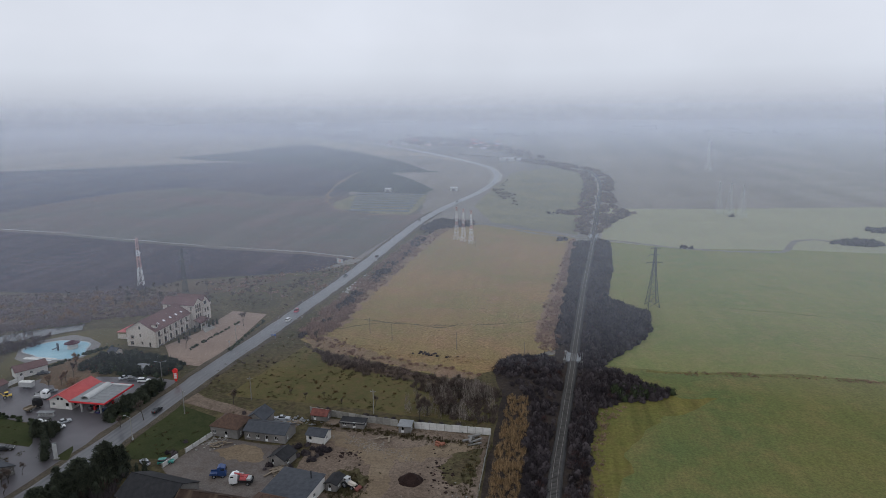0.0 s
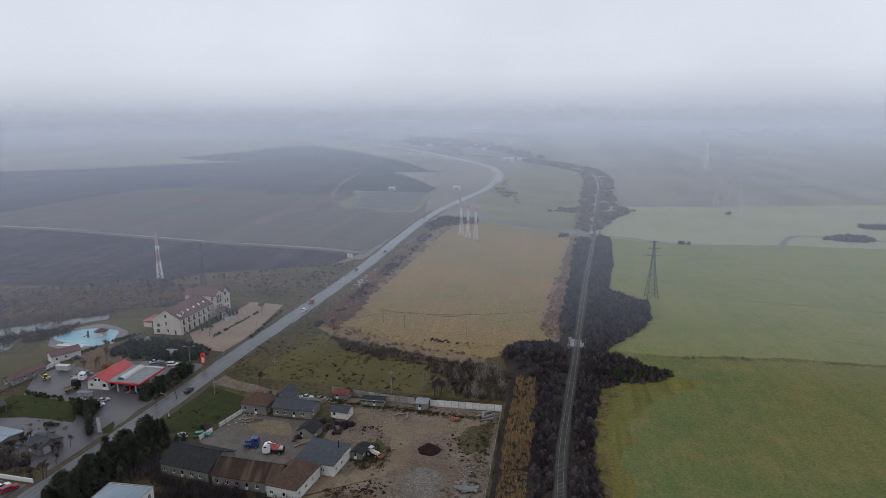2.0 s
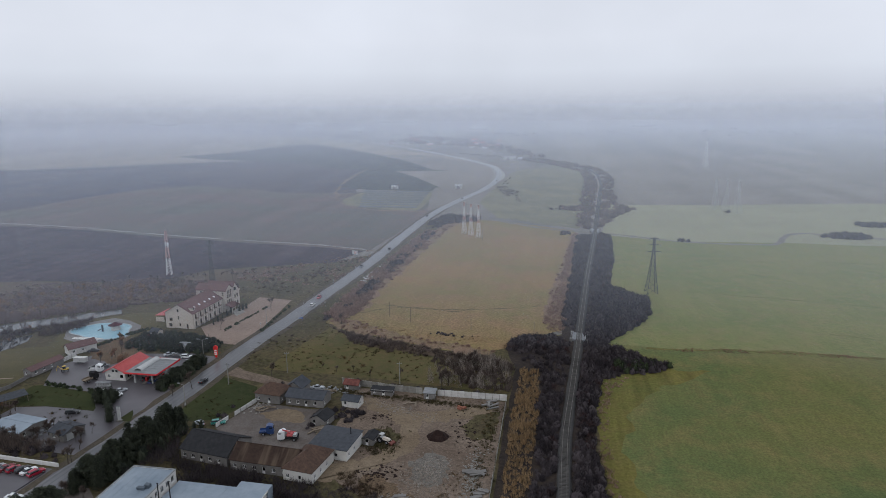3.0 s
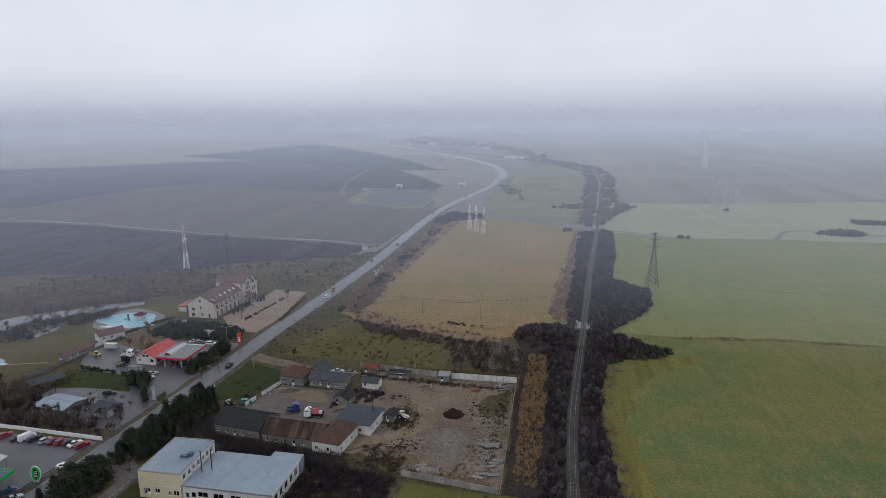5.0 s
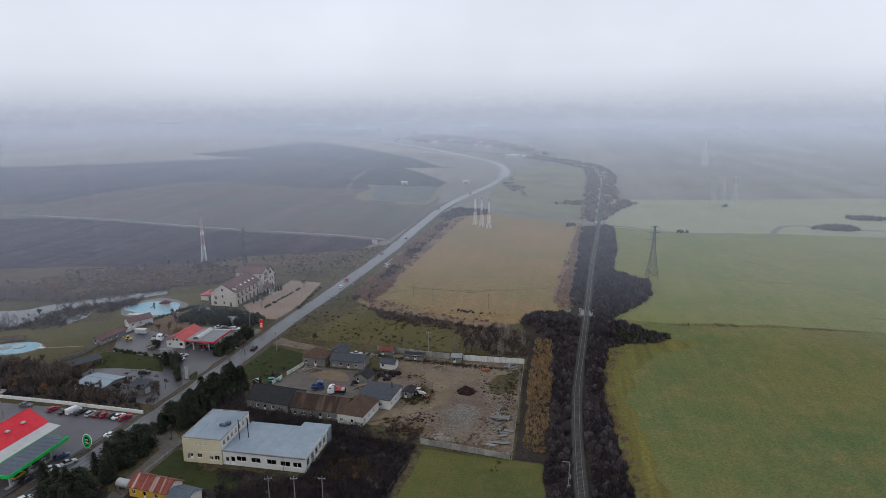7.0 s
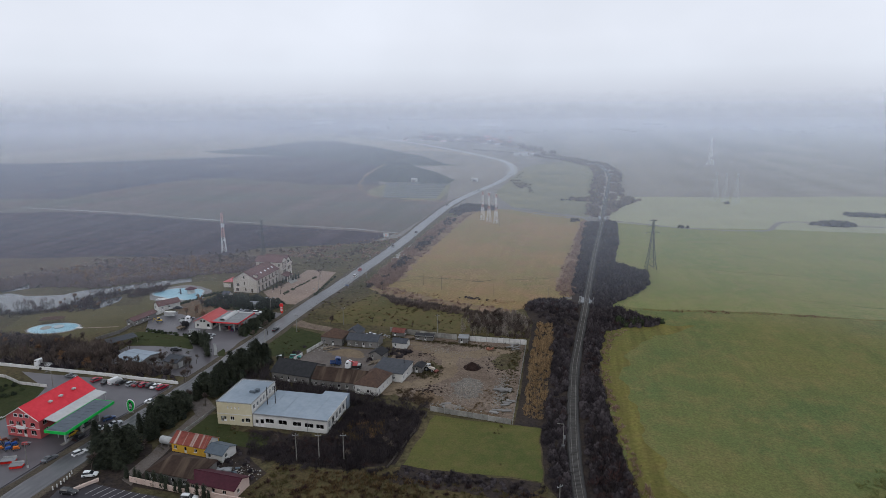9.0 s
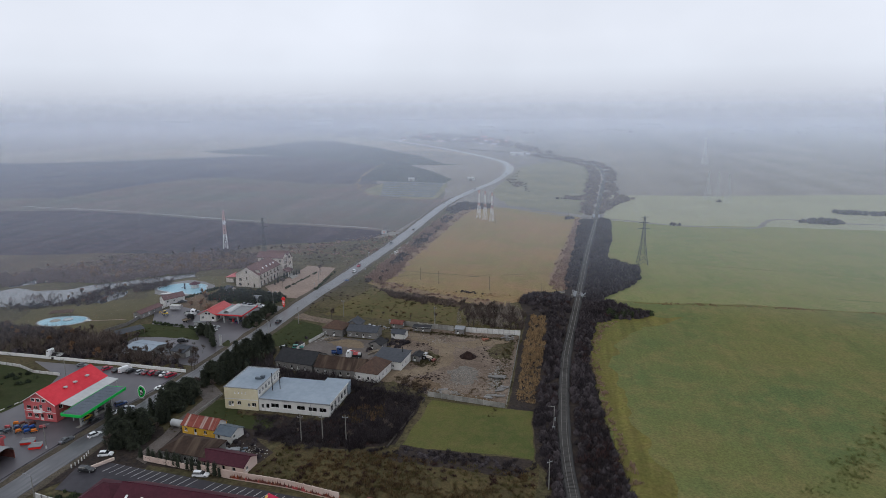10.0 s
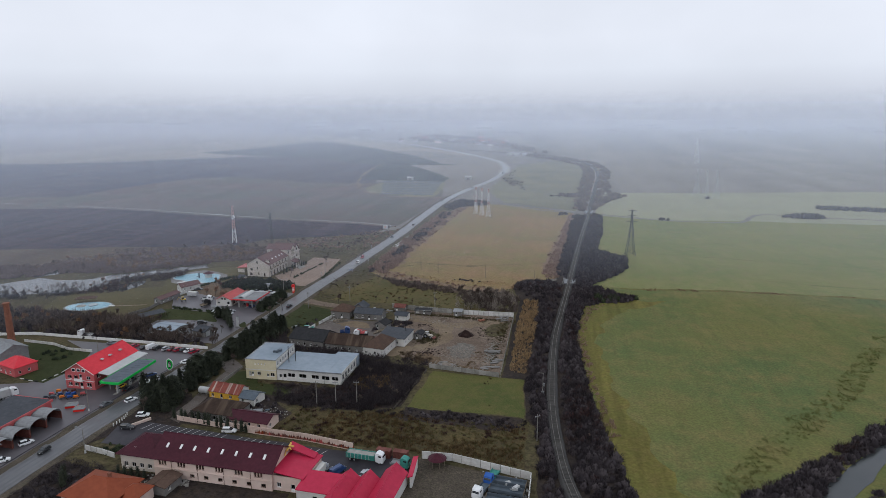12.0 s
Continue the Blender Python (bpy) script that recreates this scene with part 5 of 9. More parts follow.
def canopy(name, x0, y0, x1, y1, z, fascia, top, label, pillars, rim=0.9):
    m, w, d = at_middle(x0, y0, x1, y1)
    ob = thing(name, m, label, "canopy")
    part("roof", boxes((-w / 2 + 0.15, -d / 2 + 0.15, z - 0.3, w / 2 - 0.15, d / 2 - 0.15, z - 0.08)), top, ob, "grey canopy roof sheet")
    for r in ((-w / 2, -d / 2, w / 2, -d / 2 + 0.148), (-w / 2, d / 2 - 0.148, w / 2, d / 2), (-w / 2, -d / 2 + 0.152, -w / 2 + 0.148, d / 2 - 0.152), (w / 2 - 0.148, -d / 2 + 0.152, w / 2, d / 2 - 0.152)):
        part("fascia", boxes((r[0], r[1], z - rim, r[2], r[3], z)), fascia, ob)
    for px, py in pillars:
        part("pillar", boxes((px - 0.25 - m.translation.x, py - 0.25 - m.translation.y, 0, px + 0.25 - m.translation.x, py + 0.25 - m.translation.y, z - 0.302)), WHITESHEET, ob)
    for k in range(int(d / 2)):
        part("roof_seam", boxes((-w / 2 + 0.2, -d / 2 + 1 + k * 2, z - 0.078, w / 2 - 0.2, -d / 2 + 1.08 + k * 2, z - 0.03)), top, ob)
    return ob


def pump(x, y, body=None):
    ob = thing("fuel_pump", pose(x, y, 0), "white fuel pump on a kerbed island", "fuel pump", "fuel pumps")
    part("island", boxes((-0.6, -2.2, 0, 0.6, 2.2, 0.16)), CONCRETE, ob)
    part("body", boxes((-0.3, -0.55, 0.162, 0.3, 0.55, 1.7)), body or WHITESHEET, ob)
    part("display", boxes((0.302, -0.35, 1.1, 0.33, 0.35, 1.5)), BLACK, ob)
    part("hose", tube((0.36, 0.45, 0.5), (0.36, 0.45, 1.4), 0.03, 5), BLACK, ob)


def green_station():
    m, w, d = at_middle(-168.2, 62.6, -156.2, 85.2, -1.5)
    ob = thing("station_shop", m, "coral-red gabled station shop with a bright red roof", "building")
    s = [(1.0, 1.0, 1.6, 1.3), (3.6, 1.0, 1.6, 1.3), (5.9, 0.1, 1.2, 2.3, "d"), (8.6, 1.0, 2.0, 1.5), (1.0, 3.7, 1.6, 1.3), (3.6, 3.7, 1.6, 1.3), (5.8, 3.4, 1.2, 2.2, "d"), (8.8, 3.7, 1.6, 1.3)]
    ev = row_of(6, 1.2, 3.5, 1.0, 1.8, 1.6) + row_of(6, 1.2, 3.5, 3.9, 1.5, 1.3)
    four_walls(ob, w, d, 6.3, 0.35, REDWALL, {"s": s, "e": ev, "w": ev}, 3.6, "sn")
    gable_roof(ob, w, d, 6.3, 3.6, REDROOF, "y", 0.6)
    for k in range(3):
        part("gable_window", boxes((-2.9 + k * 2.0, -d / 2 - 0.06, 6.5, -1.4 + k * 2.0, -d / 2 - 0.003, 7.7)), FRAMEWHITE, ob)
        part("gable_pane", boxes((-2.72 + k * 2.0, -d / 2 - 0.09, 6.66, -1.58 + k * 2.0, -d / 2 - 0.062, 7.54)), CARGLASS, ob)
    for s_ in (-1, 1):
        part("bargeboard", prism(bmesh.new(), [(0, -d / 2 - 0.72, 10.1), (s_ * 6.6, -d / 2 - 0.72, 6.14), (s_ * 6.6, -d / 2 - 0.62, 6.14), (0, -d / 2 - 0.62, 10.1)][::s_], 0.22), FRAMEWHITE, ob)
    part("balcony", boxes((-1.4, -d / 2 - 1.2, 3.3, 1.8, -d / 2 - 0.004, 3.45), (-1.4, -d / 2 - 1.2, 3.45, 1.8, -d / 2 - 1.12, 4.3)), FRAMEWHITE, ob)
    part("cornice", boxes((-w / 2, -d / 2 - 0.07, 3.08, w / 2, -d / 2 - 0.003, 3.26)), FRAMEWHITE, ob)
    for y in (-3.6, 0.6, 6.0):
        part("skylight", boxes((2.9, y - 0.5, 8.36, 3.9, y + 0.5, 8.75)), WHITESHEET, ob)
    lean = thing("lean_to_roof", pose(-153.6, 74.4, 0, 0, 0, -1.5), "white lean-to roof between shop and canopy", "roof")
    part("roof", prism(bmesh.new(), [(-2.6, -10.6, 6.1), (2.4, -10.6, 5.55), (2.4, 10.8, 5.55), (-2.6, 10.8, 6.1)], 0.2), WHITESHEET, lean)
    for y in (-10.2, -3.5, 3.5, 10.2):
        part("post", tube((2.0, y, 0), (2.0, y, 5.36), 0.12, 6), WHITESHEET, lean)
    canopy("green_canopy", -151.0, 58.4, -143.6, 79.4, 5.6, GREENFASCIA, DARKSHEET, "filling station canopy with bright green fascia and grey roof", [(-147.3, 62), (-147.3, 69), (-147.3, 76)])
    for y in (63.5, 70.5, 75):
        pump(-147.3, y - 1.0 if y < 70 else y - 1.6)
    sg = thing("price_sign", pose(-140.5, 82.7, 0, 0, 0, 25), "tall curved green and white price sign", "sign")
    part("foot", boxes((-0.8, -0.3, 0, 0.7, 0.3, 0.35)), CONCRETE, sg)
    for name, rx, rz, dy, mat in (("border", 1.25, 2.3, 0.14, FRAMEWHITE), ("panel", 1.05, 2.08, 0.18, GREENFASCIA), ("display", 0.55, 1.5, 0.21, BLACK)):
        bm = bmesh.new()
        ring = [(rx * math.cos(a) + 0.12 * math.cos(2 * a), 2.62 + rz * math.sin(a)) for a in (k * math.tau / 28 for k in range(28))]
        v = [[bm.verts.new((x, y, z)) for x, z in ring] for y in (-dy, dy)]
        bm.faces.new(v[0][::-1])
        bm.faces.new(v[1])
        for k in range(28):
            bm.faces.new((v[0][k], v[0][(k + 1) % 28], v[1][(k + 1) % 28], v[1][k]))
        bmesh.ops.recalc_face_normals(bm, faces=bm.faces)
        part(name, bm, mat, sg)
    for k in range(4):
        part("price_bar", boxes((-0.38, -0.235, 1.7 + k * 0.48, 0.42, -0.212, 1.9 + k * 0.48)), FRAMEWHITE, sg)


def red_station():
    m, w, d = at_middle(-166.6, 162.4, -158.2, 177.2, 0)
    ob = thing("station_shop", m, "small white station shop with a faded red roof", "building")
    four_walls(ob, w, d, 3.3, 0.3, WHITE, {"s": [(1.0, 1.0, 1.1, 1.2), (6.0, 0.1, 1.4, 2.3, "d")], "e": row_of(4, 1.0, 3.6, 0.6, 2.6, 2.2)}, 2.0, "sn")
    gable_roof(ob, w, d, 3.3, 2.0, CORALROOF, "y", 0.6)
    for k in range(2):
        part("gable_window", boxes((-1.2 + k * 1.5, -d / 2 - 0.07, 3.3, -0.3 + k * 1.5, -d / 2 - 0.003, 4.1)), CARGLASS, ob)
    ca = canopy("red_canopy", -156.6, 159.6, -143.2, 175.0, 4.8, REDFASCIA, GREYSHEET, "filling station canopy with red fascia and grey sheet roof", [(-153.6, 161.6), (-146.6, 161.8), (-144.4, 166.6), (-146.6, 173), (-153.6, 173)], 0.6)
    bm = vault(bmesh.new(), -6.0, 5.8, -1.5, 1.5, 0, 1.0)
    part("rooflight", bm, WHITESHEET, ca, "pale barrel rooflight", at=pose(-2.4, 0.6, 4.72, 0, 0, 90))
    part("roof_edge", boxes((-1.2, 6.2, 4.73, 6.4, 7.3, 4.95)), WHITESHEET, ca)
    for x, y in ((-150, 163.5), (-150, 170.5), (-146, 167.5)):
        pump(x, y, REDFASCIA)
    sg = thing("price_sign", pose(-136.6, 189.6, 0, 0, 0, 15), "red pillar sign with white panels", "sign")
    part("post", boxes((-0.4, -0.2, 0, 0.4, 0.2, 1.0)), SIGNRED, sg)
    part("panel", boxes((-0.7, -0.25, 1.002, 0.7, 0.25, 3.6)), SIGNRED, sg)
    part("head", tube((0, -0.3, 4.1), (0, 0.3, 4.1), 0.95, 14), SIGNRED, sg)
    for k in range(3):
        part("price_bar", boxes((-0.5, -0.3, 1.2 + k * 0.8, 0.5, -0.252, 1.7 + k * 0.8)), FRAMEWHITE, sg)


def long_shop():
    m = pose(-84.2, 22.6, 0, 0, 0, -2.5)
    w, d = 35.0, 12.6
    ob = thing("long_building", m, "long white building under a dark maroon tiled roof with skylights", "building")
    up = []
    for k in range(6):
        up += row_of(3, 1.6 + k * 5.7, 0.85, 3.6, 0.62, 1.25)
    lo = [(2.5 + k * 4.2, 0.9, 1.3, 0.9) for k in range(8)]
    four_walls(ob, w, d, 5.7, 0.35, PINKWALL, {"s": up + lo, "n": row_of(9, 1.5, 3.6, 1.0, 1.4, 1.4)}, 3.8, "ew", FRAMEBROWN)
    gable_roof(ob, w, d, 5.7, 3.8, MAROON, "x", 0.7)
    part("ledge", boxes((-w / 2, -d / 2 - 0.25, 2.7, w / 2, -d / 2 - 0.003, 2.9)), PINKWALL, ob)
    for k in range(8):
        x = -w / 2 + 2.4 + k * 4.15
        part("skylight", prism(bmesh.new(), [(x, -3.9, 7.55), (x + 0.6, -3.9, 7.55), (x + 0.6, -2.8, 8.22), (x, -2.8, 8.22)], 0.18), FRAMEWHITE, ob)
    for x in (-12, -4.2, 3.6, 11.5):
        part("drainpipe", tube((x, -d / 2 - 0.1, 0), (x, -d / 2 - 0.1, 5.4), 0.06, 6), FRAMEBROWN, ob)
    # lower hipped end by the road
    m = pose(-107.6, 24.0, 0, 0, 0, -2.5)
    ob = thing("long_building_annex", m, "lower maroon-roofed annex with a pale green wall", "building")
    four_walls(ob, 11.0, 11.0, 4.6, 0.3, CREAM, {"s": row_of(4, 0.9, 2.5, 1.0, 1.3, 1.3), "w": row_of(3, 1.2, 3.2, 1.0, 1.4, 1.4)})
    hip_roof(ob, 11.6, 11.0, 4.6, 3.6, MAROON, 0.8, cut=0.46)
    for x, y in ((-2.0, -3.6), (2.6, -3.4)):
        part("skylight", boxes((x, y - 0.4, 5.5, x + 0.6, y + 0.4, 6.1)), FRAMEWHITE, ob)
    # crimson hall with an emblem
    m = pose(-62.4, 21.8, 0, 0, 0, -4)
    ob = thing("restaurant_hall", m, "hall with a crimson sheet roof and a gilded emblem", "building")
    four_walls(ob, 8.4, 11.4, 4.2, 0.3, PINKWALL, {"s": [(1.0, 1.0, 1.2, 1.3), (5.0, 0.1, 1.2, 2.2, "d")], "e": row_of(3, 1.0, 3.2, 0.8, 2.2, 1.8)})
    a, b = 4.6, 6.1
    part("roof", prism(bmesh.new(), [(-a, -b, 5.6), (a, -b, 4.5), (a, b, 4.5), (-a, b, 5.6)], 0.2), PINKROOF, ob, "crimson roof sheet")
    part("gable_sheet", prism(bmesh.new(), [(-a + 0.02, b - 3.0, 7.4), (a - 1.4, b - 2.6, 4.9), (a - 1.4, b, 5.0), (-a + 0.02, b, 7.6)], 0.18), PINKROOF, ob)
    for x, y, z, w3, d3, t in ((-3.9, 2.9, 7.55, 0.5, 3.2, 8), (-3.5, 3.4, 7.5, 1.5, 0.45, 30), (-3.4, 2.6, 7.3, 1.3, 0.4, -35), (-4.0, 1.0, 6.7, 0.35, 1.8, 20)):
        part("emblem", boxes((-w3 / 2, -d3 / 2, 0, w3 / 2, d3 / 2, 0.25)), GOLD, ob, "gilded emblem of plain bars", at=pose(x, y, z, 12, 14, t))
    part("porch", boxes((a - 0.1, -5.5, 0, a + 1.4, 4.5, 3.3)), WHITE, ob, "glazed white porch")
    # crimson saw of four roofs
    for k, (x, w2, y0, y1, ri) in enumerate(((-53.6, 10.4, 12.0, 19.6, 1.6), (-47.8, 5.6, 3.0, 20.6, 2.1), (-42.6, 5.2, 2.0, 21.0, 2.2), (-36.8, 6.2, 1.0, 25.0, 2.4))):
        ob = thing("market_hall", pose(x, (y0 + y1) / 2, 0, 0, 0, -4), "market hall bay under a bright crimson sheet roof", "building", "market hall bays")
        four_walls(ob, w2 - 0.3, y1 - y0, 3.4, 0.25, WHITE, {"s": [(w2 / 2 - 0.8, 0.1, 1.4, 2.2, "d")], "e": row_of(5, 1.0, 3.2, 1.0, 1.2, 1.2) if k == 3 else ()}, ri, "sn" if k else "")
        if k:
            gable_roof(ob, w2 - 0.5, y1 - y0, 3.4, ri, PINKROOF, "y", 0.25)
        else:
            part("roof", prism(bmesh.new(), [(-w2 / 2, -(y1 - y0) / 2 - 0.3, 3.7), (w2 / 2, -(y1 - y0) / 2 - 0.3, 3.7), (w2 / 2, (y1 - y0) / 2, 4.7), (-w2 / 2, (y1 - y0) / 2, 4.7)], 0.18), PINKROOF, ob)
    g = thing("gate_wall", pose(-32.2, 29.8, 0, 0, 0, 4), "white gate wall capped in crimson", "wall")
    part("wall", boxes((-0.3, -6.5, 0, 0.3, 3.5, 3.0)), WHITE, g)
    part("coping", prism(bmesh.new(), [(-0.9, -6.6, 3.2), (0.5, -6.6, 3.5), (0.5, 3.6, 3.5), (-0.9, 3.6, 3.2)], 0.18), PINKROOF, g)


def roadside_house():
    m = pose(-108.2, 4.6, 0, 0, 0, -6)
    ob = thing("orange_house", m, "single-storey pink house with a hipped orange-brown roof", "house")
    four_walls(ob, 14.5, 11.0, 3.6, 0.3, PINKWALL, {"s": row_of(4, 1.2, 3.3, 1.0, 1.4, 1.3), "e": row_of(2, 1.5, 4, 1.0, 1.4, 1.3)})
    hip_roof(ob, 14.5, 11.0, 3.6, 3.0, ORANGEROOF, 0.7, cut=0.48)
    chimney(ob, 2.0, 1.0, 5.6, 7.4)
    hut("orange_house_wing", -102.6, 2.4, -96.4, 8.4, 3.0, 1.8, PINKWALL, ORANGEROOF, "low wing of the pink house with an orange-brown roof", turn=-6, kind="hip")
    m = pose(-97.6, -4.6, 0, 0, 0, -6)
    ob = thing("crimson_shed", m, "low shed with a crimson sheet roof beside the house", "shed")
    four_walls(ob, 10.0, 8.0, 2.6, 0.25, PINKWALL, {"s": [(2, 0.1, 1.0, 2.0, "d"), (5, 0.9, 1.2, 1.0)]})
    gable_roof(ob, 10.0, 8.0, 2.6, 1.4, PINKROOF, "x", 0.4)
    hut("garden_shed", -99.0, 9.0, -93.0, 15.5, 2.3, 0.7, GREYWALL, OLDTILE, "small grey shed with a mossy brown roof", "y", -6)


def farm():
    hut("farm_house", -101.6, 153.6, -92.0, 161.6, 3.2, 2.8, GREYWALL, OLDTILE, "old farmhouse with a brown-red tiled roof", turn=-6, kind="hip")
    hut("farm_house", -90.2, 153.2, -76.6, 160.4, 3.0, 1.6, GREYWALL, SLATE, "low grey farm outbuilding with a slate-blue felt roof", turn=-3)
    hut("farm_house", -93.4, 160.8, -87.0, 167.2, 3.0, 2.0, GREYWALL, SLATE, "grey-roofed rear wing of the farmhouse", "y", -4)
    hut("garden_shed", -74.6, 168.6, -69.2, 172.2, 2.0, 1.1, GREYWALL, RUST, "small grey hut with a faded red roof", turn=-4)
    hut("garden_shed", -70.6, 154.8, -64.6, 159.4, 2.5, 1.1, WHITE, SLATE, "white shed with a grey felt roof", turn=-6)
    hut("garden_shed", -63.6, 165.4, -55.8, 168.6, 1.7, 0.4, GREYWALL, TARROOF, "low dark ruined lean-to against the concrete fence", kind="lean")
    hut("garden_shed", -44.4, 165.2, -40.6, 168.4, 2.3, 0.4, GREYWALL, GREYSHEET, "grey concrete shed against the fence", kind="lean")
    hut("barn", -105.6, 114.8, -89.6, 126.6, 3.2, 3.0, GREYWALL, TARROOF, "long barn under a black tar-felt roof", turn=-9)
    hut("barn", -88.8, 112.2, -69.4, 121.2, 3.2, 2.8, GREYWALL, OLDSTRIP, "long barn with a mossy brown tiled roof", turn=-4)
    ob = hut("farm_house", -71.4, 109.8, -62.6, 122.4, 3.4, 3.4, WHITE, OLDTILE, "small white house with a brown tiled hipped roof", "y", -8, kind="hip")
    ob = hut("workshop_house", -69.2, 122.8, -57.2, 133.6, 3.3, 0.7, WHITE, SLATE, "white workshop with a flat dark grey-blue felt roof", "x", -8, kind="lean")
    part("stove_pipe", tube((3.4, 3.0, 3.9), (3.4, 3.0, 6.2), 0.15), BLACK, ob)
    hut("garden_shed", -55.8, 131.6, -52.6, 136.4, 2.2, 0.6, GREYWALL, TARROOF, "grey annex with a black roof", "y", -8)
    hut("garden_shed", -76.0, 140.6, -70.6, 146.2, 2.4, 1.4, GREYWALL, TARROOF, "small grey hen house with a black roof", "y", -12)


def mid_things():
    ob = hut("yellow_shed", -112.4, 62.8, -100.6, 69.0, 2.9, 1.9, OCHRE, RUSTSTRIP, "ochre-yellow shed under a rusted red sheet roof", turn=-7, ends={"e": WHITE})
    hut("garden_shed", -99.8, 60.6, -94.0, 66.6, 2.4, 1.2, WHITE, DARKSHEET, "white shed with a dark blue-grey roof", "x", -10)
    tank = thing("tank", pose(-116.4, 66.6, 0, 0, 0, -8), "white cylindrical tank lying on two cradles", "tank")
    bm = bmesh.new()
    for a, b, r, r2 in ((-1.9, 1.9, 1.15, 1.15), (1.9, 2.2, 1.15, 0.7), (-2.2, -1.9, 0.7, 1.15)):
        bar(bm, (a, 0, 1.4), (b, 0, 1.4), r, 16, r2)
    part("shell", bm, WHITESHEET, tank)
    for x in (-1.3, 1.3):
        part("cradle", boxes((x - 0.2, -0.9, 0, x + 0.2, 0.9, 0.5)), CONCRETE, tank)
    hut("brown_house", -109.6, 47.8, -94.6, 57.4, 2.9, 2.6, GREYWALL, OLDSTRIP, "low house with a mossy brown hipped roof", turn=-6, kind="hip")
    hut("garden_shed", -96.2, 45.6, -82.0, 52.2, 2.6, 1.4, PINKWALL, MAROON, "low shed with a dark maroon roof", turn=-6)
    hut("workshop_hall", -173.0, 117.6, -160.6, 127.2, 2.6, 0.8, GREYWALL, FLATROOF, "grey workshop hall with a pale blue sheet roof", turn=-8)
    ob = hut("workshop", -152.6, 118.8, -146.0, 126.0, 2.5, 1.3, GREYWALL, SLATE, "grey gabled workshop with a dark roof", turn=-14, holes={"s": [(1.6, 0.9, 1.1, 1.0)], "e": [(5.4, 1.0, 1.0, 1.0)]})
    part("sliding_door", boxes((3.33, -2.6, 0.1, 3.4, -0.4, 2.3)), WHITESHEET, ob, "white sliding door")
    part("door_rail", boxes((3.33, -3.0, 2.32, 3.42, 0.6, 2.42)), GALV, ob)
    pl = thing("pillar_sign", pose(-139.6, 133.8, -0.05, 0, 0, 20), "tall white pillar sign on a kerbed island", "sign")
    part("pillar", boxes((-0.5, -0.22, 0.3, 0.5, 0.22, 5.0)), WHITESHEET, pl)
    part("base", boxes((-0.8, -0.45, 0, 0.8, 0.45, 0.298)), CONCRETE, pl)
    part("cap", boxes((-0.58, -0.28, 5.002, 0.58, 0.28, 5.15)), GREYSHEET, pl)
    ob = thing("open_shelter", pose(-186.2, 138.2, 0, 0, 0, 58), "open lean-to shelter with a slate-grey sheet roof", "shelter")
    part("roof", prism(bmesh.new(), [(-6, -2.6, 2.5), (6, -2.6, 2.5), (6, 2.6, 3.1), (-6, 2.6, 3.1)], 0.12), SLATE, ob)
    for x in (-5.6, 0, 5.6):
        for y in (-2.3, 2.3):
            part("post", tube((x, y, 0), (x, y, 2.42 if y < 0 else 2.94), 0.09, 6), WOOD, ob)
    hut("pool_house", -200.0, 181.8, -194.6, 192.6, 2.8, 1.6, WHITE, BROWNTILE, "long white pool house with a brown roof", "y", -32)
    hut("pool_shed", -199.4, 160.0, -195.0, 174.0, 2.4, 1.0, GREYWALL, BROWNTILE, "long brown-roofed shed along the park fence", "y", -8)
    hut("garden_shed", -178.4, 207.0, -174.4, 210.6, 2.4, 1.2, CREAM, SLATE, "small cream garden hut among shrubs", turn=-10)
    hut("kiosk", -156.6, 193.6, -152.4, 196.6, 2.4, 0.4, WHITE, GREYSHEET, "small white kiosk with a flat roof", kind="lean")
    hut("red_house", -203.4, 68.6, -192.6, 77.0, 3.4, 2.6, REDWALL, REDROOF, "small red house with a bright red hipped roof", turn=-18, kind="hip")
    hut("white_hall", -220.0, 78.0, -206.0, 88.0, 5.0, 2.2, GREYSHEET, GREYSHEET, "pale sheet-metal hall beyond a grass plot", turn=-22)
    ob = thing("brick_chimney", pose(-227.0, 99.6, 0), "tall tapering old brick chimney", "chimney")
    part("shaft", tube((0, 0, 0), (0, 0, 17), 1.5, 12, 1.1), BRICK, ob)
    part("crown", tube((0, 0, 17), (0, 0, 17.6), 1.3, 12, 1.35), BRICK, ob)
    # garage with vaulted bays
    ob = thing("garage_hall", pose(-166.0, 31.5, 0, 0, 0, -3), "red garage hall with a dark flat roof", "building")
    w, d = 15.0, 26.0
    four_walls(ob, w, d, 4.6, 0.3, REDWALL, {"e": row_of(4, 2.0, 6.0, 0.1, 3.0, 3.0, "d"), "n": row_of(3, 1.5, 4.4, 1.0, 2.0, 1.4)})
    part("roof", boxes((-w / 2 - 0.2, -d / 2 - 0.2, 4.602, w / 2 + 0.2, d / 2 + 0.2, 4.85)), SLATE, ob)
    part("fascia", boxes((w / 2 + 0.202, -d / 2 - 0.2, 4.2, w / 2 + 0.4, d / 2 + 0.2, 4.95)), REDWALL, ob)
    part("fascia", boxes((-w / 2 - 0.2, d / 2 + 0.202, 4.2, w / 2 + 0.4, d / 2 + 0.4, 4.95)), REDWALL, ob)
    for k in range(4):
        v = thing("vaulted_bay", pose(-155.2, 19.6 + k * 6.4, 0, 0, 0, -3), "vaulted grey car-wash bay on posts", "shelter", "vaulted bays")
        part("vault", vault(bmesh.new(), -3.0, 3.0, -3.0, 3.0, 2.7, 1.7), GREYSHEET, v)
        for x in (-2.8, 2.8):
            for y in (-2.9, 2.9):
                part("post", boxes((x - 0.12, y - 0.12, 0, x + 0.12, y + 0.12, 2.68)), RUST, v)
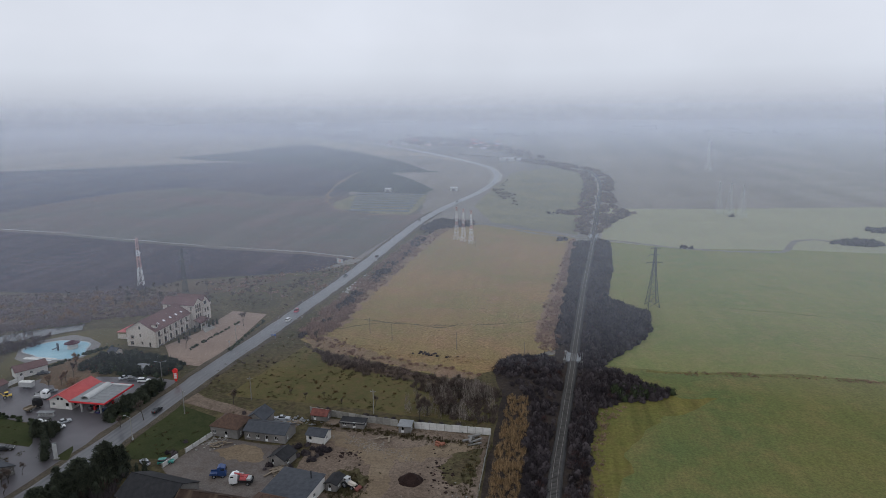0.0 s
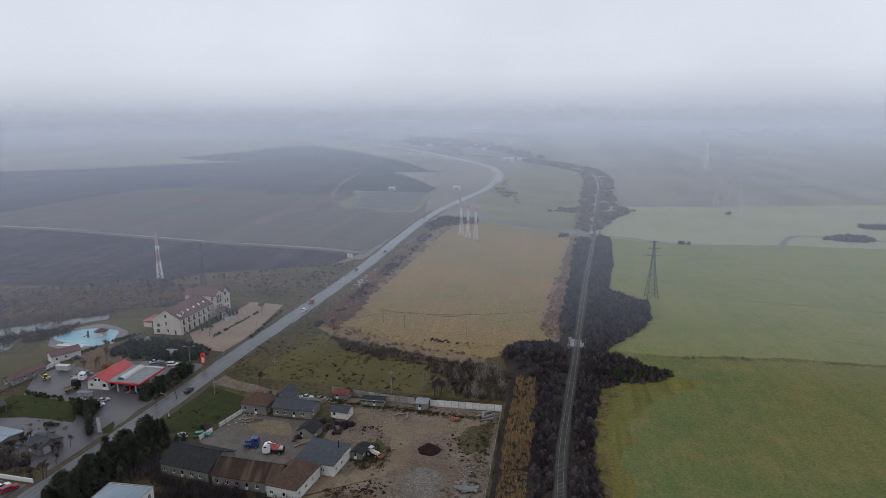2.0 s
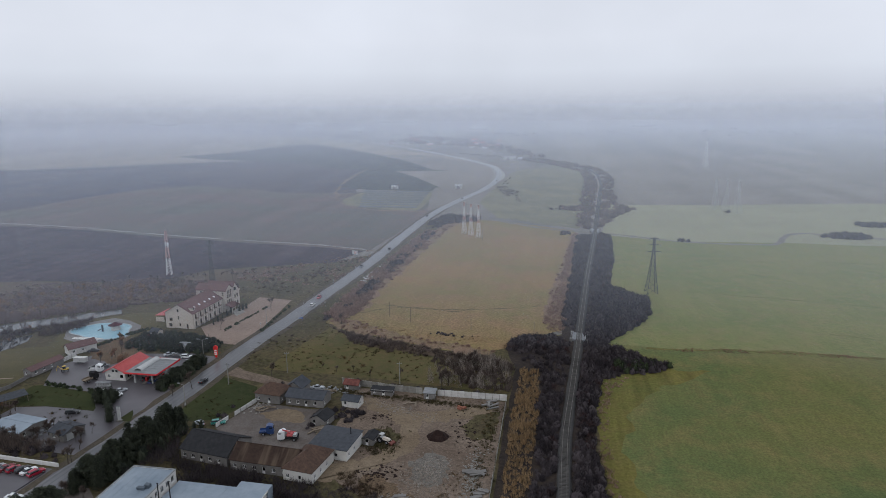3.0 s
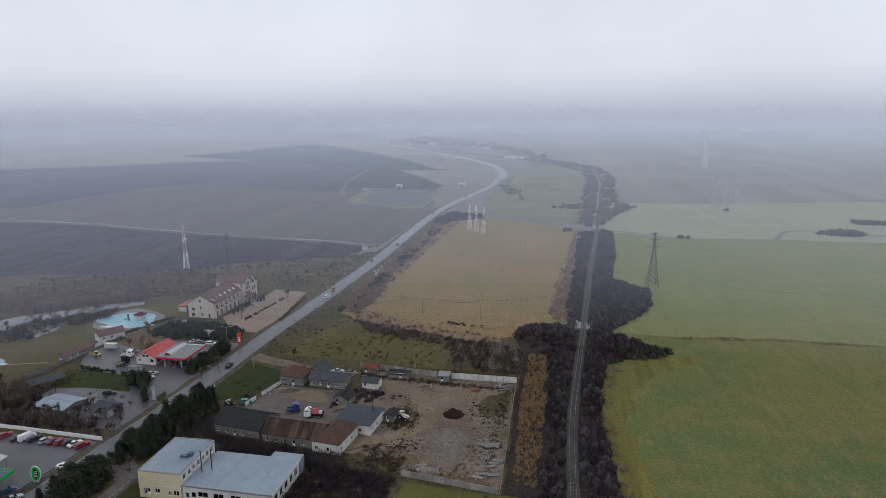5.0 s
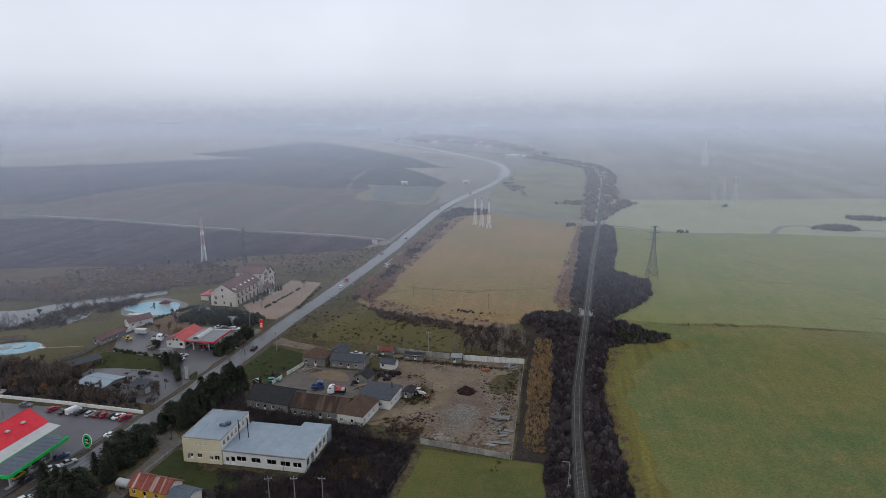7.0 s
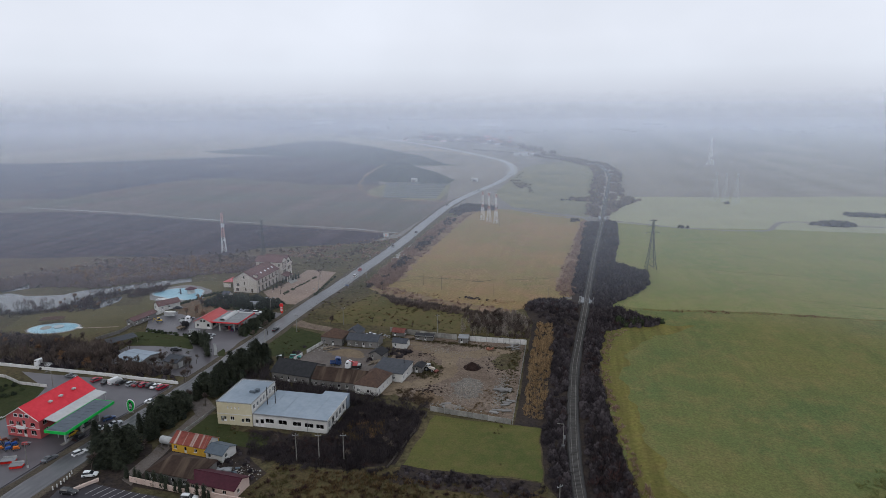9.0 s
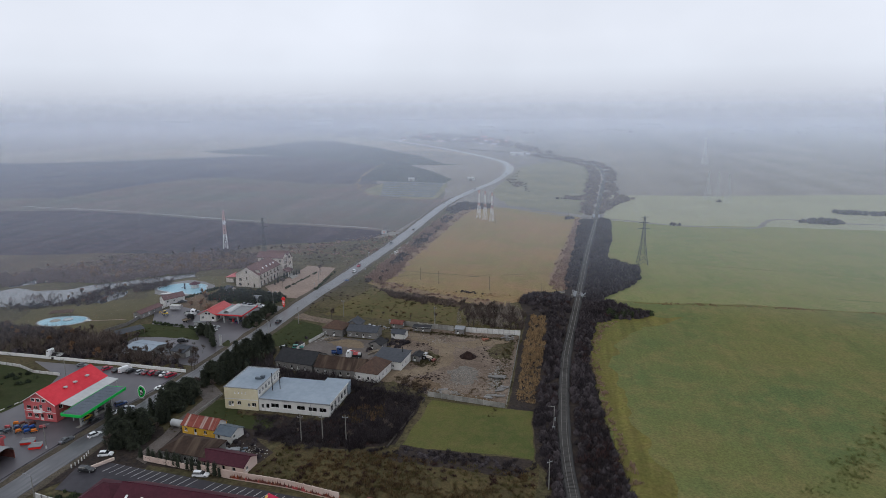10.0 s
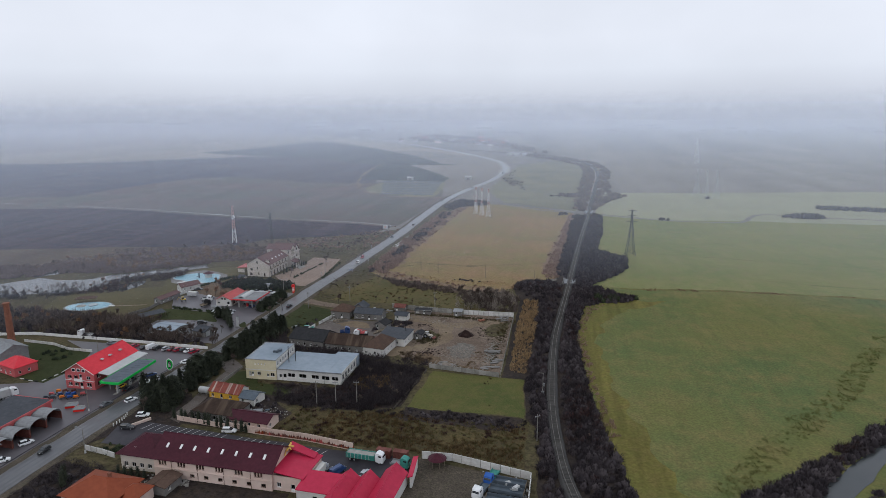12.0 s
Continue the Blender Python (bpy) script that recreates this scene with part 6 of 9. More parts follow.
        part("side_wall", boxes((-2.6, 2.96, 0, 2.6, 3.1, 2.6)), RUST, v)


office()
hotel()
green_station()
red_station()
long_shop()
roadside_house()
farm()
mid_things()

# ---- trees and undergrowth ----
def limb_set(bm, twigs, p, way, length, radius, depth, r, droop=0.0):
    q = p + way * length
    bar(bm, p, q, radius, 4 if depth < 2 else 5, radius * 0.6)
    if depth == 0:
        twigs.append((q, way))
        return
    for k in range(r.choice((2, 3)) if depth > 1 else 3):
        turn = Euler((r.uniform(-0.75, 0.75), r.uniform(-0.75, 0.75), r.uniform(-3, 3)))
        w = (turn.to_matrix() @ way + Vector((0, 0, 0.25 - droop))).normalized()
        limb_set(bm, twigs, p.lerp(q, r.uniform(0.65, 1.0)), w, length * r.uniform(0.6, 0.82), radius * 0.58, depth - 1, r, droop)


def bare_tree_model(name, seed, height, label, material, group, spread=1.0, dense=42):
    """A leafless tree: tapered trunk and limbs, and a crown of fine twigs."""
    r = random.Random(seed)
    bm, ends = bmesh.new(), []
    for k in range(1 if seed % 3 else 2):
        limb_set(bm, ends, Vector((k * 0.3, 0, -0.1)), Vector((r.uniform(-0.1, 0.1), r.uniform(-0.1, 0.1), 1)).normalized(), height * 0.32, height * 0.022, 3, r)
    ob = thing(name, pose(0, 0, -200), label, "tree", group)
    part("trunk", bm, BARK, ob)
    V, F = [], []
    for q, way in ends:
        for _ in range(dense):
            d = (way + spread * Vector((r.uniform(-1, 1), r.uniform(-1, 1), r.uniform(-0.5, 1)))).normalized() * height * r.uniform(0.06, 0.16)
            b = q - way * r.uniform(0, height * 0.12)
            s = Vector((r.uniform(-1, 1), r.uniform(-1, 1), r.uniform(-1, 1))).normalized() * r.uniform(0.035, 0.085)
            i = len(V)
            V += [tuple(b - s), tuple(b + s), tuple(b + d)]
            F.append((i, i + 1, i + 2))
    me = bpy.data.meshes.new("crown")
    me.from_pydata(V, [], F)
    part("crown", me, material, ob)
    return ob


def conifer_model(name, seed, height, radius, label, group, material=None, top=0.0, n=900):
    """An evergreen: a trunk and a ragged crown of many small sprays."""
    r = random.Random(seed)
    ob = thing(name, pose(0, 0, -200), label, "tree", group)
    part("trunk", tube((0, 0, -0.1), (0, 0, height * 0.8), height * 0.018 + 0.06, 6, 0.03), BARK, ob)
    V, F = [], []
    for _ in range(n):
        t = r.random() ** 1.15
        z = height * (0.06 + 0.94 * t)
        shell = radius * (max(0.12, math.sin(math.pi * min(1.0, 0.2 + 0.8 * t)) ** 0.6) if not top else (1 - t) ** (0.4 if top == 1.0 else 0.75) + 0.1) * (0.82 + 0.3 * noise.noise((t * 6, seed, 0)))
        a = r.uniform(0, math.tau)
        rad = shell * r.uniform(0.45, 1.08) * (1 + 0.22 * math.sin(a * 3 + seed + t * 9))
        c = Vector((math.cos(a) * rad, math.sin(a) * rad, z))
        out = Vector((math.cos(a), math.sin(a), r.uniform(-0.5, 0.7))).normalized() * r.uniform(0.3, 0.75) * (0.35 + radius * 0.18)
        s = Vector((-math.sin(a), math.cos(a), r.uniform(-0.6, 0.6))).normalized() * r.uniform(0.12, 0.3) * (0.35 + radius * 0.18)
        i = len(V)
        V += [tuple(c - s), tuple(c + s), tuple(c + out)]
        F.append((i, i + 1, i + 2))
    rows, around = 7, 8
    first = len(V)
    for j in range(rows):
        t = j / rows
        for k in range(around):
            a = math.tau * k / around
            s = radius * 0.72 * (max(0.12, math.sin(math.pi * min(1.0, 0.2 + 0.8 * t)) ** 0.6) if not top else (1 - t) ** (0.4 if top == 1.0 else 0.75)) * r.uniform(0.7, 1.1)
            V.append((math.cos(a) * s, math.sin(a) * s, height * (0.08 + 0.86 * t)))
    V.append((0, 0, height * 0.93))
    for j in range(rows):
        for k in range(around):
            a, b = first + j * around + k, first + j * around + (k + 1) % around
            F += [(a, b, b + around), (a, b + around, a + around)] if j < rows - 1 else [(a, b, len(V) - 1)]
    me = bpy.data.meshes.new("crown")
    me.from_pydata(V, [], F)
    part("crown", me, material or NEEDLE, ob)
    return ob


def plant(models, spots, seed, low=0.75, high=1.25):
    r = random.Random(seed)
    for x, y in spots:
        k = r.uniform(low, high)
        ob = copy_thing(r.choice(models), pose(x, y, -0.1, 0, 0, r.uniform(0, 360)))
        ob.scale = (k, k, k * r.uniform(0.9, 1.12))


def discard(models):
    for ob in models:
        for o in (*ob.children_recursive, ob):
            bpy.data.objects.remove(o)


bare = [bare_tree_model("bare_tree", s, 9.0, "leafless grey-brown winter tree", TWIG_GREY, "bare trees") for s in (1, 2, 3, 4, 5)]
willow = [bare_tree_model("bare_tree", s, 8.0, "leafless tree with rusty brown twigs", TWIG_BROWN, "bare trees", 1.2, 42) for s in (11, 12, 13)]
fir = [conifer_model("conifer", s, 7.6, 4.0, "dark green conifer in a dense roadside row", "conifers", n=2400) for s in (21, 22, 23, 24)]
spruce = [conifer_model("conifer", s, 10.5, 2.9, "tall dark spruce in a roadside row", "conifers", top=0.5, n=2200) for s in (51, 52, 53)]
thuja = [conifer_model("thuja", s, 5.0, 1.25, "narrow dark evergreen thuja", "thujas", top=1.0, n=420) for s in (31, 32, 33)]
rt = random.Random(77)
# evergreens along the road
plant(fir, [(-129.5, 55), (-126.5, 57.5), (-123.5, 54.5), (-122.4, 58.2), (-127.4, 52.8), (-124.6, 60.4)], 5, 0.5, 1.15)
plant(fir, [(-124.6 + rt.uniform(-2.2, 2.2), 69 + k * 2.6) for k in range(8)], 4, 0.45, 1.15)
plant(fir, [(-122.6 + k * 0.42 + rt.uniform(-2.6, 2.6), 101 + k * 2.6 + rt.uniform(-1, 1)) for k in range(12)], 6, 0.5, 1.2)
plant(spruce, [(-125.8 + rt.uniform(-4, 4), 56 + rt.uniform(-4, 4)) for _ in range(9)], 33, 0.55, 0.95)
plant(spruce, [(-124.4 + rt.uniform(-2.6, 2.6), 68 + k * 1.7) for k in range(13)], 34, 0.5, 0.95)
plant(spruce, [(-122.6 + k * 0.26 + rt.uniform(-3.4, 3.0), 99 + k * 1.75) for k in range(20)], 35, 0.55, 1.0)
plant(fir, [(-139.5 + rt.uniform(-1.4, 1.4), 158 + k * 2.0) for k in range(13)], 7, 0.42, 0.68)
plant(bare, [(-126.5, 94), (-121.5, 63), (-128.5, 50), (-119, 92), (-127, 108), (-123.5, 134)], 27, 0.5, 0.75)
plant(thuja, [(-149 + rt.uniform(-1.2, 1.2), 141.5), (-147.5, 139.5), (-143.2, 134.0), (-142.2, 132.4), (-152.2, 143.8), (-150.6, 144.8), (-146, 137)], 8, 1.0, 1.5)
plant(fir, [(-153.6, 146), (-155.4, 144.6), (-152.2, 148)], 9, 0.5, 0.75)
plant(fir, [(rt.uniform(-180, -143), 196 + rt.uniform(-4.5, 8.5)) for _ in range(40)], 10, 0.3, 0.58)
plant(thuja, [(-116 + k * 2.3 + rt.uniform(-0.5, 0.5), 48.4 - k * 0.42) for k in range(13)], 11, 0.6, 0.95)
plant(thuja, [(-112 + k * 2.0, 15.6 - k * 0.05) for k in range(5)], 12, 0.5, 0.8)
plant(thuja, [(-159 - k * 0.2, 227 + k * 4.6) for k in range(5)] + [(-156.4, 247.5), (-156.0, 250.5), (-155.5, 253)], 13, 0.4, 0.7)
plant(thuja, [(-110.2, 129.6), (-108.8, 131.2), (-124, 10), (-123, 8)], 14, 0.8, 1.1)
plant(thuja, [(-139.5 + 0.4 * k, -6 - 2.2 * k) for k in range(6)], 15, 0.7, 1.0)
# bare woods by the lakes, behind the white wall and along the brook
plant(bare + willow[:1], scatter([(-300, 112), (-245, 112), (-200, 110.5), (-165, 110), (-150, 111), (-160, 116), (-178, 114), (-180, 133), (-192, 137), (-212, 136), (-250, 137), (-310, 140)], 7.0, rt), 16, 0.5, 0.95)
plant(bare, scatter([(-150, 108), (-136, 107), (-138, 116), (-150, 113)], 4.5, rt), 26, 0.5, 0.8)
plant(willow + bare, scatter([(-330, 215), (-262, 213), (-222, 246), (-196, 262), (-190, 290), (-240, 296), (-300, 262)], 13, rt), 17, 0.4, 0.8)
plant(bare + willow, scatter([(-256, 168), (-232, 176), (-226, 196), (-236, 206), (-252, 204)], 5.5, rt), 18, 0.4, 0.75)
plant(bare, scatter([(-290, 145), (-255, 160), (-258, 170), (-300, 163)], 6.5, rt), 19, 0.4, 0.75)
plant(bare, scatter([(-44, 176), (-17, 174), (-17, 198), (-30, 204), (-46, 196)], 6.0, rt), 20, 0.6, 1.0)
plant(bare, scatter([(-112, 184), (-50, 178), (-50, 190), (-104, 200)], 16, rt), 21, 0.3, 0.55)
plant(bare, [(-141.5, 252), (-152, 221), (-129.5, 160), (-133.5, 154), (-99.5, 238), (-106, 176), (-206, 300), (-176, 283), (-168, 290), (-150, 300), (-218, 298), (-190, 304), (-178, 187)], 22, 0.6, 0.9)
plant(willow, [(-181, 178), (-178, 183), (-184, 196), (-188, 200), (-176.5, 179)], 23, 0.5, 0.8)
plant(bare, scatter([(-180, 135), (-160, 133), (-142, 126), (-140, 113), (-150, 112), (-162, 130), (-178, 128)], 6.5, rt), 24, 0.4, 0.7)
plant(bare, scatter([(-98, 70), (-60, 66), (-48, 72), (-50, 96), (-66, 100), (-70, 82)], 9.5, rt), 25, 0.35, 0.6)
plant(bare, scatter([(-178, 110.5), (-150, 110), (-146, 115), (-153, 118), (-159, 121), (-161, 117), (-178, 117)], 3.6, rt), 28, 0.5, 0.85)
plant(bare, [(-155.5, 122), (-157.5, 119.5), (-156.5, 125), (-143.6, 119), (-177.5, 121), (-178.5, 126)], 29, 0.5, 0.75)
plant(spruce, [(-128.5, 71), (-126, 74), (-125.5, 97.5), (-124.5, 95), (-137, 62.5), (-135, 64.5)], 36, 0.5, 0.8)
discard(bare + willow + fir + spruce + thuja)

thicket("poplar_stems", [(-46, 176), (-17, 174), (-17, 198), (-30, 202), (-48, 194)], 3.6, 1.7, 6.0, TWIG_PALE, "pale bare poplar saplings behind the yard", CROWNS, 120, "saplings", gap=0.1)
# scrub along the line
RIGHT = [(22, -20), (38, -60), (60, -100), (72, -100), (46, -40), (26, 29), (20.5, 57), (16, 97), (13, 140), (14.3, 170), (17.6, 191), (26, 197.5), (36, 200), (45, 208), (37, 214), (21, 229), (26, 238), (38, 256),
         (46, 275), (47.5, 299), (38.5, 311), (29, 325), (36, 384), (41, 470), (33, 476), (22, 354), (15, 259), (12.4, 221), (9.4, 178), (6.8, 140), (6.6, 85), (9.4, 48), (13.4, 26)]
LEFT = [(14, 0), (26, -45), (20, -60), (6, -20), (3, 25), (-0.6, 61), (-5.6, 94), (-4.2, 141), (-4.5, 196), (-20, 214), (-20.5, 221), (-14, 232), (2.5, 236), (4, 265), (8, 329), (15, 467), (27, 474), (16.2, 354), (9.2, 259), (6.6, 221), (3.4, 178), (0.8, 140), (0.6, 85), (3.4, 48), (7.4, 26)]
FAR_L = [(27, 498), (43, 720), (52, 862), (46, 1010), (6, 1126), (-70, 1240), (-80, 1232), (-6, 1105), (32, 1000), (36, 862), (27, 720), (22, 625), (2, 614), (2, 600), (20, 596), (16, 510)]
FAR_R = [(34, 500), (50, 556), (74, 612), (62, 640), (62, 723), (74, 870), (72, 960), (62, 1060), (20, 1150), (-50, 1270), (-58, 1262), (55, 1030), (60, 862), (51, 721), (36, 520)]
thicket("railway_scrub", RIGHT, 1.8, 1.85, 2.7, TWIG, "dense leafless scrub along the railway", seed=1, gap=0.001)
thicket("railway_scrub", LEFT, 1.75, 1.8, 2.5, TWIG, "dense leafless scrub along the railway", seed=2, gap=0.06)
thicket("railway_scrub", [(28, 240), (38, 256), (45, 275), (46.5, 298), (38, 309), (28, 320), (20, 300), (16, 250)], 1.6, 2.0, 3.6, TWIG, "tall rounded dark thicket beside the railway", seed=30)
for k, poly in enumerate((RIGHT, LEFT)):
    thicket("railway_scrub", poly, 5.2, 2.0, 2.9, TWIG_RED, "red-brown bushes among the railway scrub", CROWNS, 122 + k, gap=0.3)
thicket("garden_hedge", [(-128, 25.5), (-116, 24), (-114, 29.5), (-126, 30)], 1.6, 1.0, 1.2, TWIG_GREEN, "dark garden hedge beside the annex", seed=124, category="hedge")
thicket("garden_shrubs", [(-216, 84), (-192, 80), (-186, 92), (-212, 98)], 4.5, 1.4, 1.5, TWIG_GREEN, "dark shrubs on the kerbed lawn", seed=125, gap=0.2)
thicket("railway_scrub", FAR_L, 3.8, 3.2, 3.0, TWIG_GREY, "hazy scrub along the railway's bend", seed=3, gap=0.3)
thicket("railway_scrub", FAR_R, 3.8, 3.2, 3.2, TWIG_GREY, "hazy scrub along the railway's bend", seed=4, gap=0.3)
thicket("evergreen_scrub", [(25, 199), (36, 201), (45, 208), (37, 213), (24, 208)], 1.7, 2.0, 3.4, TWIG_GREEN, "dark green bushes at the meadow's edge", seed=5)
thicket("railway_scrub", [(-21, 216), (-12, 214), (-2, 226), (0, 235), (-14, 232)], 1.8, 2.0, 2.4, TWIG, "dark scrub beside the railway culvert", seed=6)
thicket("dry_grass_verge", [(13, 60), (22, 58), (16.8, 97), (13.8, 140), (15.3, 170), (19, 192), (28, 196), (20, 180), (17, 150), (19, 100), (24, 60)], 1.4, 1.0, 0.8, BRUSH, "pinkish dry grass at the scrub's edge", TUFTS, 7)
thicket("reed_bed", [(-12.5, 104), (-6.2, 102), (-4.8, 150), (-5.4, 196), (-12.6, 199), (-13.4, 150)], 1.0, 0.8, 1.6, REED, "strip of dry straw-coloured reed", TUFTS, 8, "reeds")
thicket("reed_bed", [(-112, 250), (-99, 238), (-97, 262), (-101, 330), (-99, 420), (-100, 480), (-108, 480), (-112, 340)], 2.0, 1.9, 1.7, BRUSH, "pinkish brown reed and scrub along the road", BROOMS, 9, "reeds")
thicket("road_scrub", [(-115, 258), (-108, 240), (-106, 330), (-106, 420), (-104, 520), (-92, 540), (-80, 540), (-84, 520), (-98, 505), (-100, 330), (-104, 262)], 2.6, 1.9, 2.2, TWIG, "dark leafless shrubs along the road bank", seed=10, gap=0.35)
thicket("road_scrub", [(-112, 500), (-88, 512), (-72, 525), (-70, 540), (-92, 552), (-106, 545)], 2.4, 2.6, 3.4, TWIG, "dark clump of shrubs below the road", seed=11)
thicket("scrub", [(-106, 236), (-95, 228), (-76, 221), (-52, 213), (-30, 206), (-15, 200), (-16, 176), (-30, 176), (-40, 194), (-55, 203), (-82, 211)], 1.8, 1.5, 2.0, TWIG_GREY, "bare grey-brown scrub behind the farm yard", BROOMS, 12, gap=0.1)
thicket("scrub", [(-106, 237), (-95, 229), (-76, 222), (-52, 214), (-30, 207), (-20, 204), (-50, 207), (-78, 214), (-96, 221)], 2.4, 1.5, 1.4, TWIG_MAUVE, "low brown scrub along the field's edge", CROWNS, 13, gap=0.2)
thicket("bramble_thicket", [(-95, 78), (-71, 79), (-69, 104), (-45, 101), (-47, 70), (-58, 65), (-90, 66)], 1.25, 1.5, 1.8, TWIG, "dark bramble thicket behind the office", CROWNS, 14, gap=0.12)
thicket("bramble_thicket", [(-105, 104), (-70, 101), (-70, 107), (-88, 110.5), (-104, 113)], 1.6, 1.6, 3.0, TWIG, "dark brambles behind the barns", CROWNS, 15)
thicket("bramble_thicket", [(-97, 99.8), (-70, 99.5), (-58, 103), (-60, 109), (-72, 110.6), (-97, 110)], 1.7, 1.7, 2.8, TWIG, "dark brambles between office and barns", CROWNS, 116)
thicket("bramble_thicket", [(-45, 62), (-4, 60), (-4, 66), (-44, 67.5)], 1.5, 0.9, 0.7, TWIG, "dark dead weeds below the lawn", seed=16, gap=0.2)
thicket("weeds", [(-80, 45), (-55, 42), (-4, 39), (-4, 61), (-45, 63), (-60, 62), (-78, 63)], 1.2, 1.1, 0.7, WEED, "ochre dead weeds on an overgrown plot", TUFTS, 17, gap=0.3)
thicket("weeds", [(-80, 45), (-55, 42), (-4, 39), (-4, 61), (-45, 63), (-60, 62), (-78, 63)], 1.7, 1.0, 0.6, LAWN, "olive grass among the dead weeds", TUFTS, 117, gap=0.3)
thicket("bramble_thicket", [(-113, 79), (-97, 71), (-70, 66), (-60, 64), (-48, 68), (-46, 74), (-70, 80), (-97, 79)], 1.6, 1.3, 1.3, TWIG_RED, "red-brown bramble stems before the office", CROWNS, 118, gap=0.15)
CLEARING = [(-68.5, 83), (-65.5, 90.5), (-55.5, 90), (-54.5, 82.5), (-62.5, 78.5)]
thicket("weeds", CLEARING, 1.1, 1.3, 1.9, WEED, "tawny dead grass in a bramble clearing", TUFTS, 18)
thicket("weeds", CLEARING, 1.8, 1.2, 1.8, TWIG_BROWN, "rusty stems in a bramble clearing", TUFTS, 142, gap=0.2)
thicket("weeds", [(-68, 170), (-17, 166), (-17, 150), (-22, 140), (-20, 110), (-16, 100), (-42, 104), (-30, 108), (-26, 130), (-34, 160)], 2.0, 0.8, 0.45, WEED, "scattered weeds round the dirt yard", TUFTS, 19, gap=0.25)
thicket("brook_scrub", [(53, 33), (61, 39), (77, 54), (94, 71), (110, 87), (124, 96), (112, 80), (92, 61), (76, 44), (66, 30), (56, 10), (44, 16)], 1.6, 2.0, 2.6, TWIG, "dark leafless scrub along the brook", seed=20)
thicket("brook_scrub", [(56, 35), (77, 53), (94, 70), (110, 86), (104, 76), (86, 58), (68, 40)], 4.2, 2.2, 3.0, TWIG_RED, "red-brown leafless bushes along the brook", CROWNS, 121)
thicket("brook_scrub", [(68, 14), (79, 33), (90, 47), (101, 59), (118, 77), (150, 96), (150, 60), (120, 30), (90, 0)], 2.0, 2.0, 2.6, TWIG, "dark leafless scrub on the brook's far bank", seed=21, gap=0.1)
thicket("lake_scrub", [(-350, 185), (-316, 192), (-296, 208), (-272, 212), (-262, 211), (-240, 229), (-219, 245), (-214, 252), (-240, 246), (-262, 228), (-300, 232), (-350, 220)], 2.0, 1.7, 1.9, TWIG_MAUVE, "mauve-brown reed and scrub on the far lake shore", BROOMS, 130, gap=0.1)
thicket("lake_scrub", [(-262, 172), (-250, 176), (-249, 200), (-234, 216), (-222, 226), (-216, 212), (-226, 200), (-230, 182), (-240, 176), (-256, 166)], 1.9, 1.8, 2.8, TWIG_RED, "red-brown willow scrub between the ponds", CROWNS, 131, gap=0.15)
thicket("lake_scrub", [(-345, 140), (-262, 158), (-254, 168), (-262, 170), (-300, 156), (-345, 152)], 2.2, 1.8, 2.8, TWIG, "dark scrub on the near lake shore", CROWNS, 132, gap=0.1)
thicket("lake_scrub", [(-330, 215), (-262, 213), (-222, 247), (-190, 262), (-186, 300), (-240, 300), (-310, 275)], 3.0, 2.0, 1.5, TWIG_MAUVE, "brown undergrowth beyond the lakes", BROOMS, 22, gap=0.1)
thicket("lake_scrub", [(-260, 168), (-233, 174), (-226, 192), (-235, 207), (-255, 208), (-246, 195), (-252, 182)], 4.6, 1.5, 1.3, TWIG_GREY, "rusty willow scrub between the ponds", BROOMS, 23)
thicket("lake_scrub", [(-300, 110), (-200, 109.5), (-140, 108), (-150, 116), (-180, 116), (-182, 133), (-215, 138), (-300, 142)], 2.6, 1.9, 2.2, TWIG, "dark undergrowth behind the white wall", seed=24, gap=0.1)
thicket("hedge", [(-146.8, 256), (-145.4, 258), (-149.2, 219), (-150.6, 218)], 0.9, 0.8, 0.9, TWIG_GREEN, "clipped low hedge on the hotel forecourt", seed=25, category="hedge")
thicket("hedge", [(-136.2, 262), (-134.8, 262), (-131.6, 222), (-133.4, 221)], 1.0, 1.0, 1.0, TWIG_GREEN, "dark roadside hedge by the forecourt", seed=26, category="hedge")
thicket("hedge", [(-178, 190), (-145, 191), (-140, 204), (-152, 209), (-166, 214), (-180, 212)], 2.0, 1.3, 1.5, TWIG_GREEN, "dark evergreen shrubbery between hotel and station", seed=27, category="hedge", gap=0.4)
thicket("wood", [(-182, 111), (-150, 110), (-147, 115), (-158, 116.4), (-182, 117)], 2.6, 2.2, 4.6, TWIG_GREY, "grey bare trees before the workshop hall", CROWNS, 143, "woods", gap=0.1)
thicket("wood", [(-118, 100), (-108, 101), (-106, 113), (-112, 127), (-119, 128), (-120, 112)], 2.2, 1.9, 3.4, TWIG, "dark leafless growth behind the conifers", CROWNS, 144, "woods", gap=0.08)
thicket("wood", [(-120, 102), (-112, 101), (-112, 126), (-118, 130)], 4.6, 1.8, 3.6, TWIG_RED, "red-brown bushes behind the conifers", CROWNS, 145, "woods", gap=0.2)
thicket("bramble_thicket", [(-63, 101), (-60, 108.6), (-50, 108.4), (-44.6, 106.6), (-44.4, 100)], 1.5, 1.5, 2.0, TWIG, "dark brambles at the dirt yard's corner", CROWNS, 146, gap=0.1)
thicket("garden_scrub", [(-134.2, -40), (-132.4, 18.6), (-126, 20), (-117.6, 18.6), (-117.4, 11.6), (-119.5, -10), (-119.5, -40)], 1.7, 1.5, 1.5, TWIG, "dark bare garden shrubs beside the house", CROWNS, 147, gap=0.12)
for k, poly in enumerate(BRUSH_EDGES):
    thicket("dead_brush", poly, 2.6, 1.3, 0.9, BRUSH, "pinkish dead brush along the meadow's edge", BROOMS, 150 + k, gap=0.25)
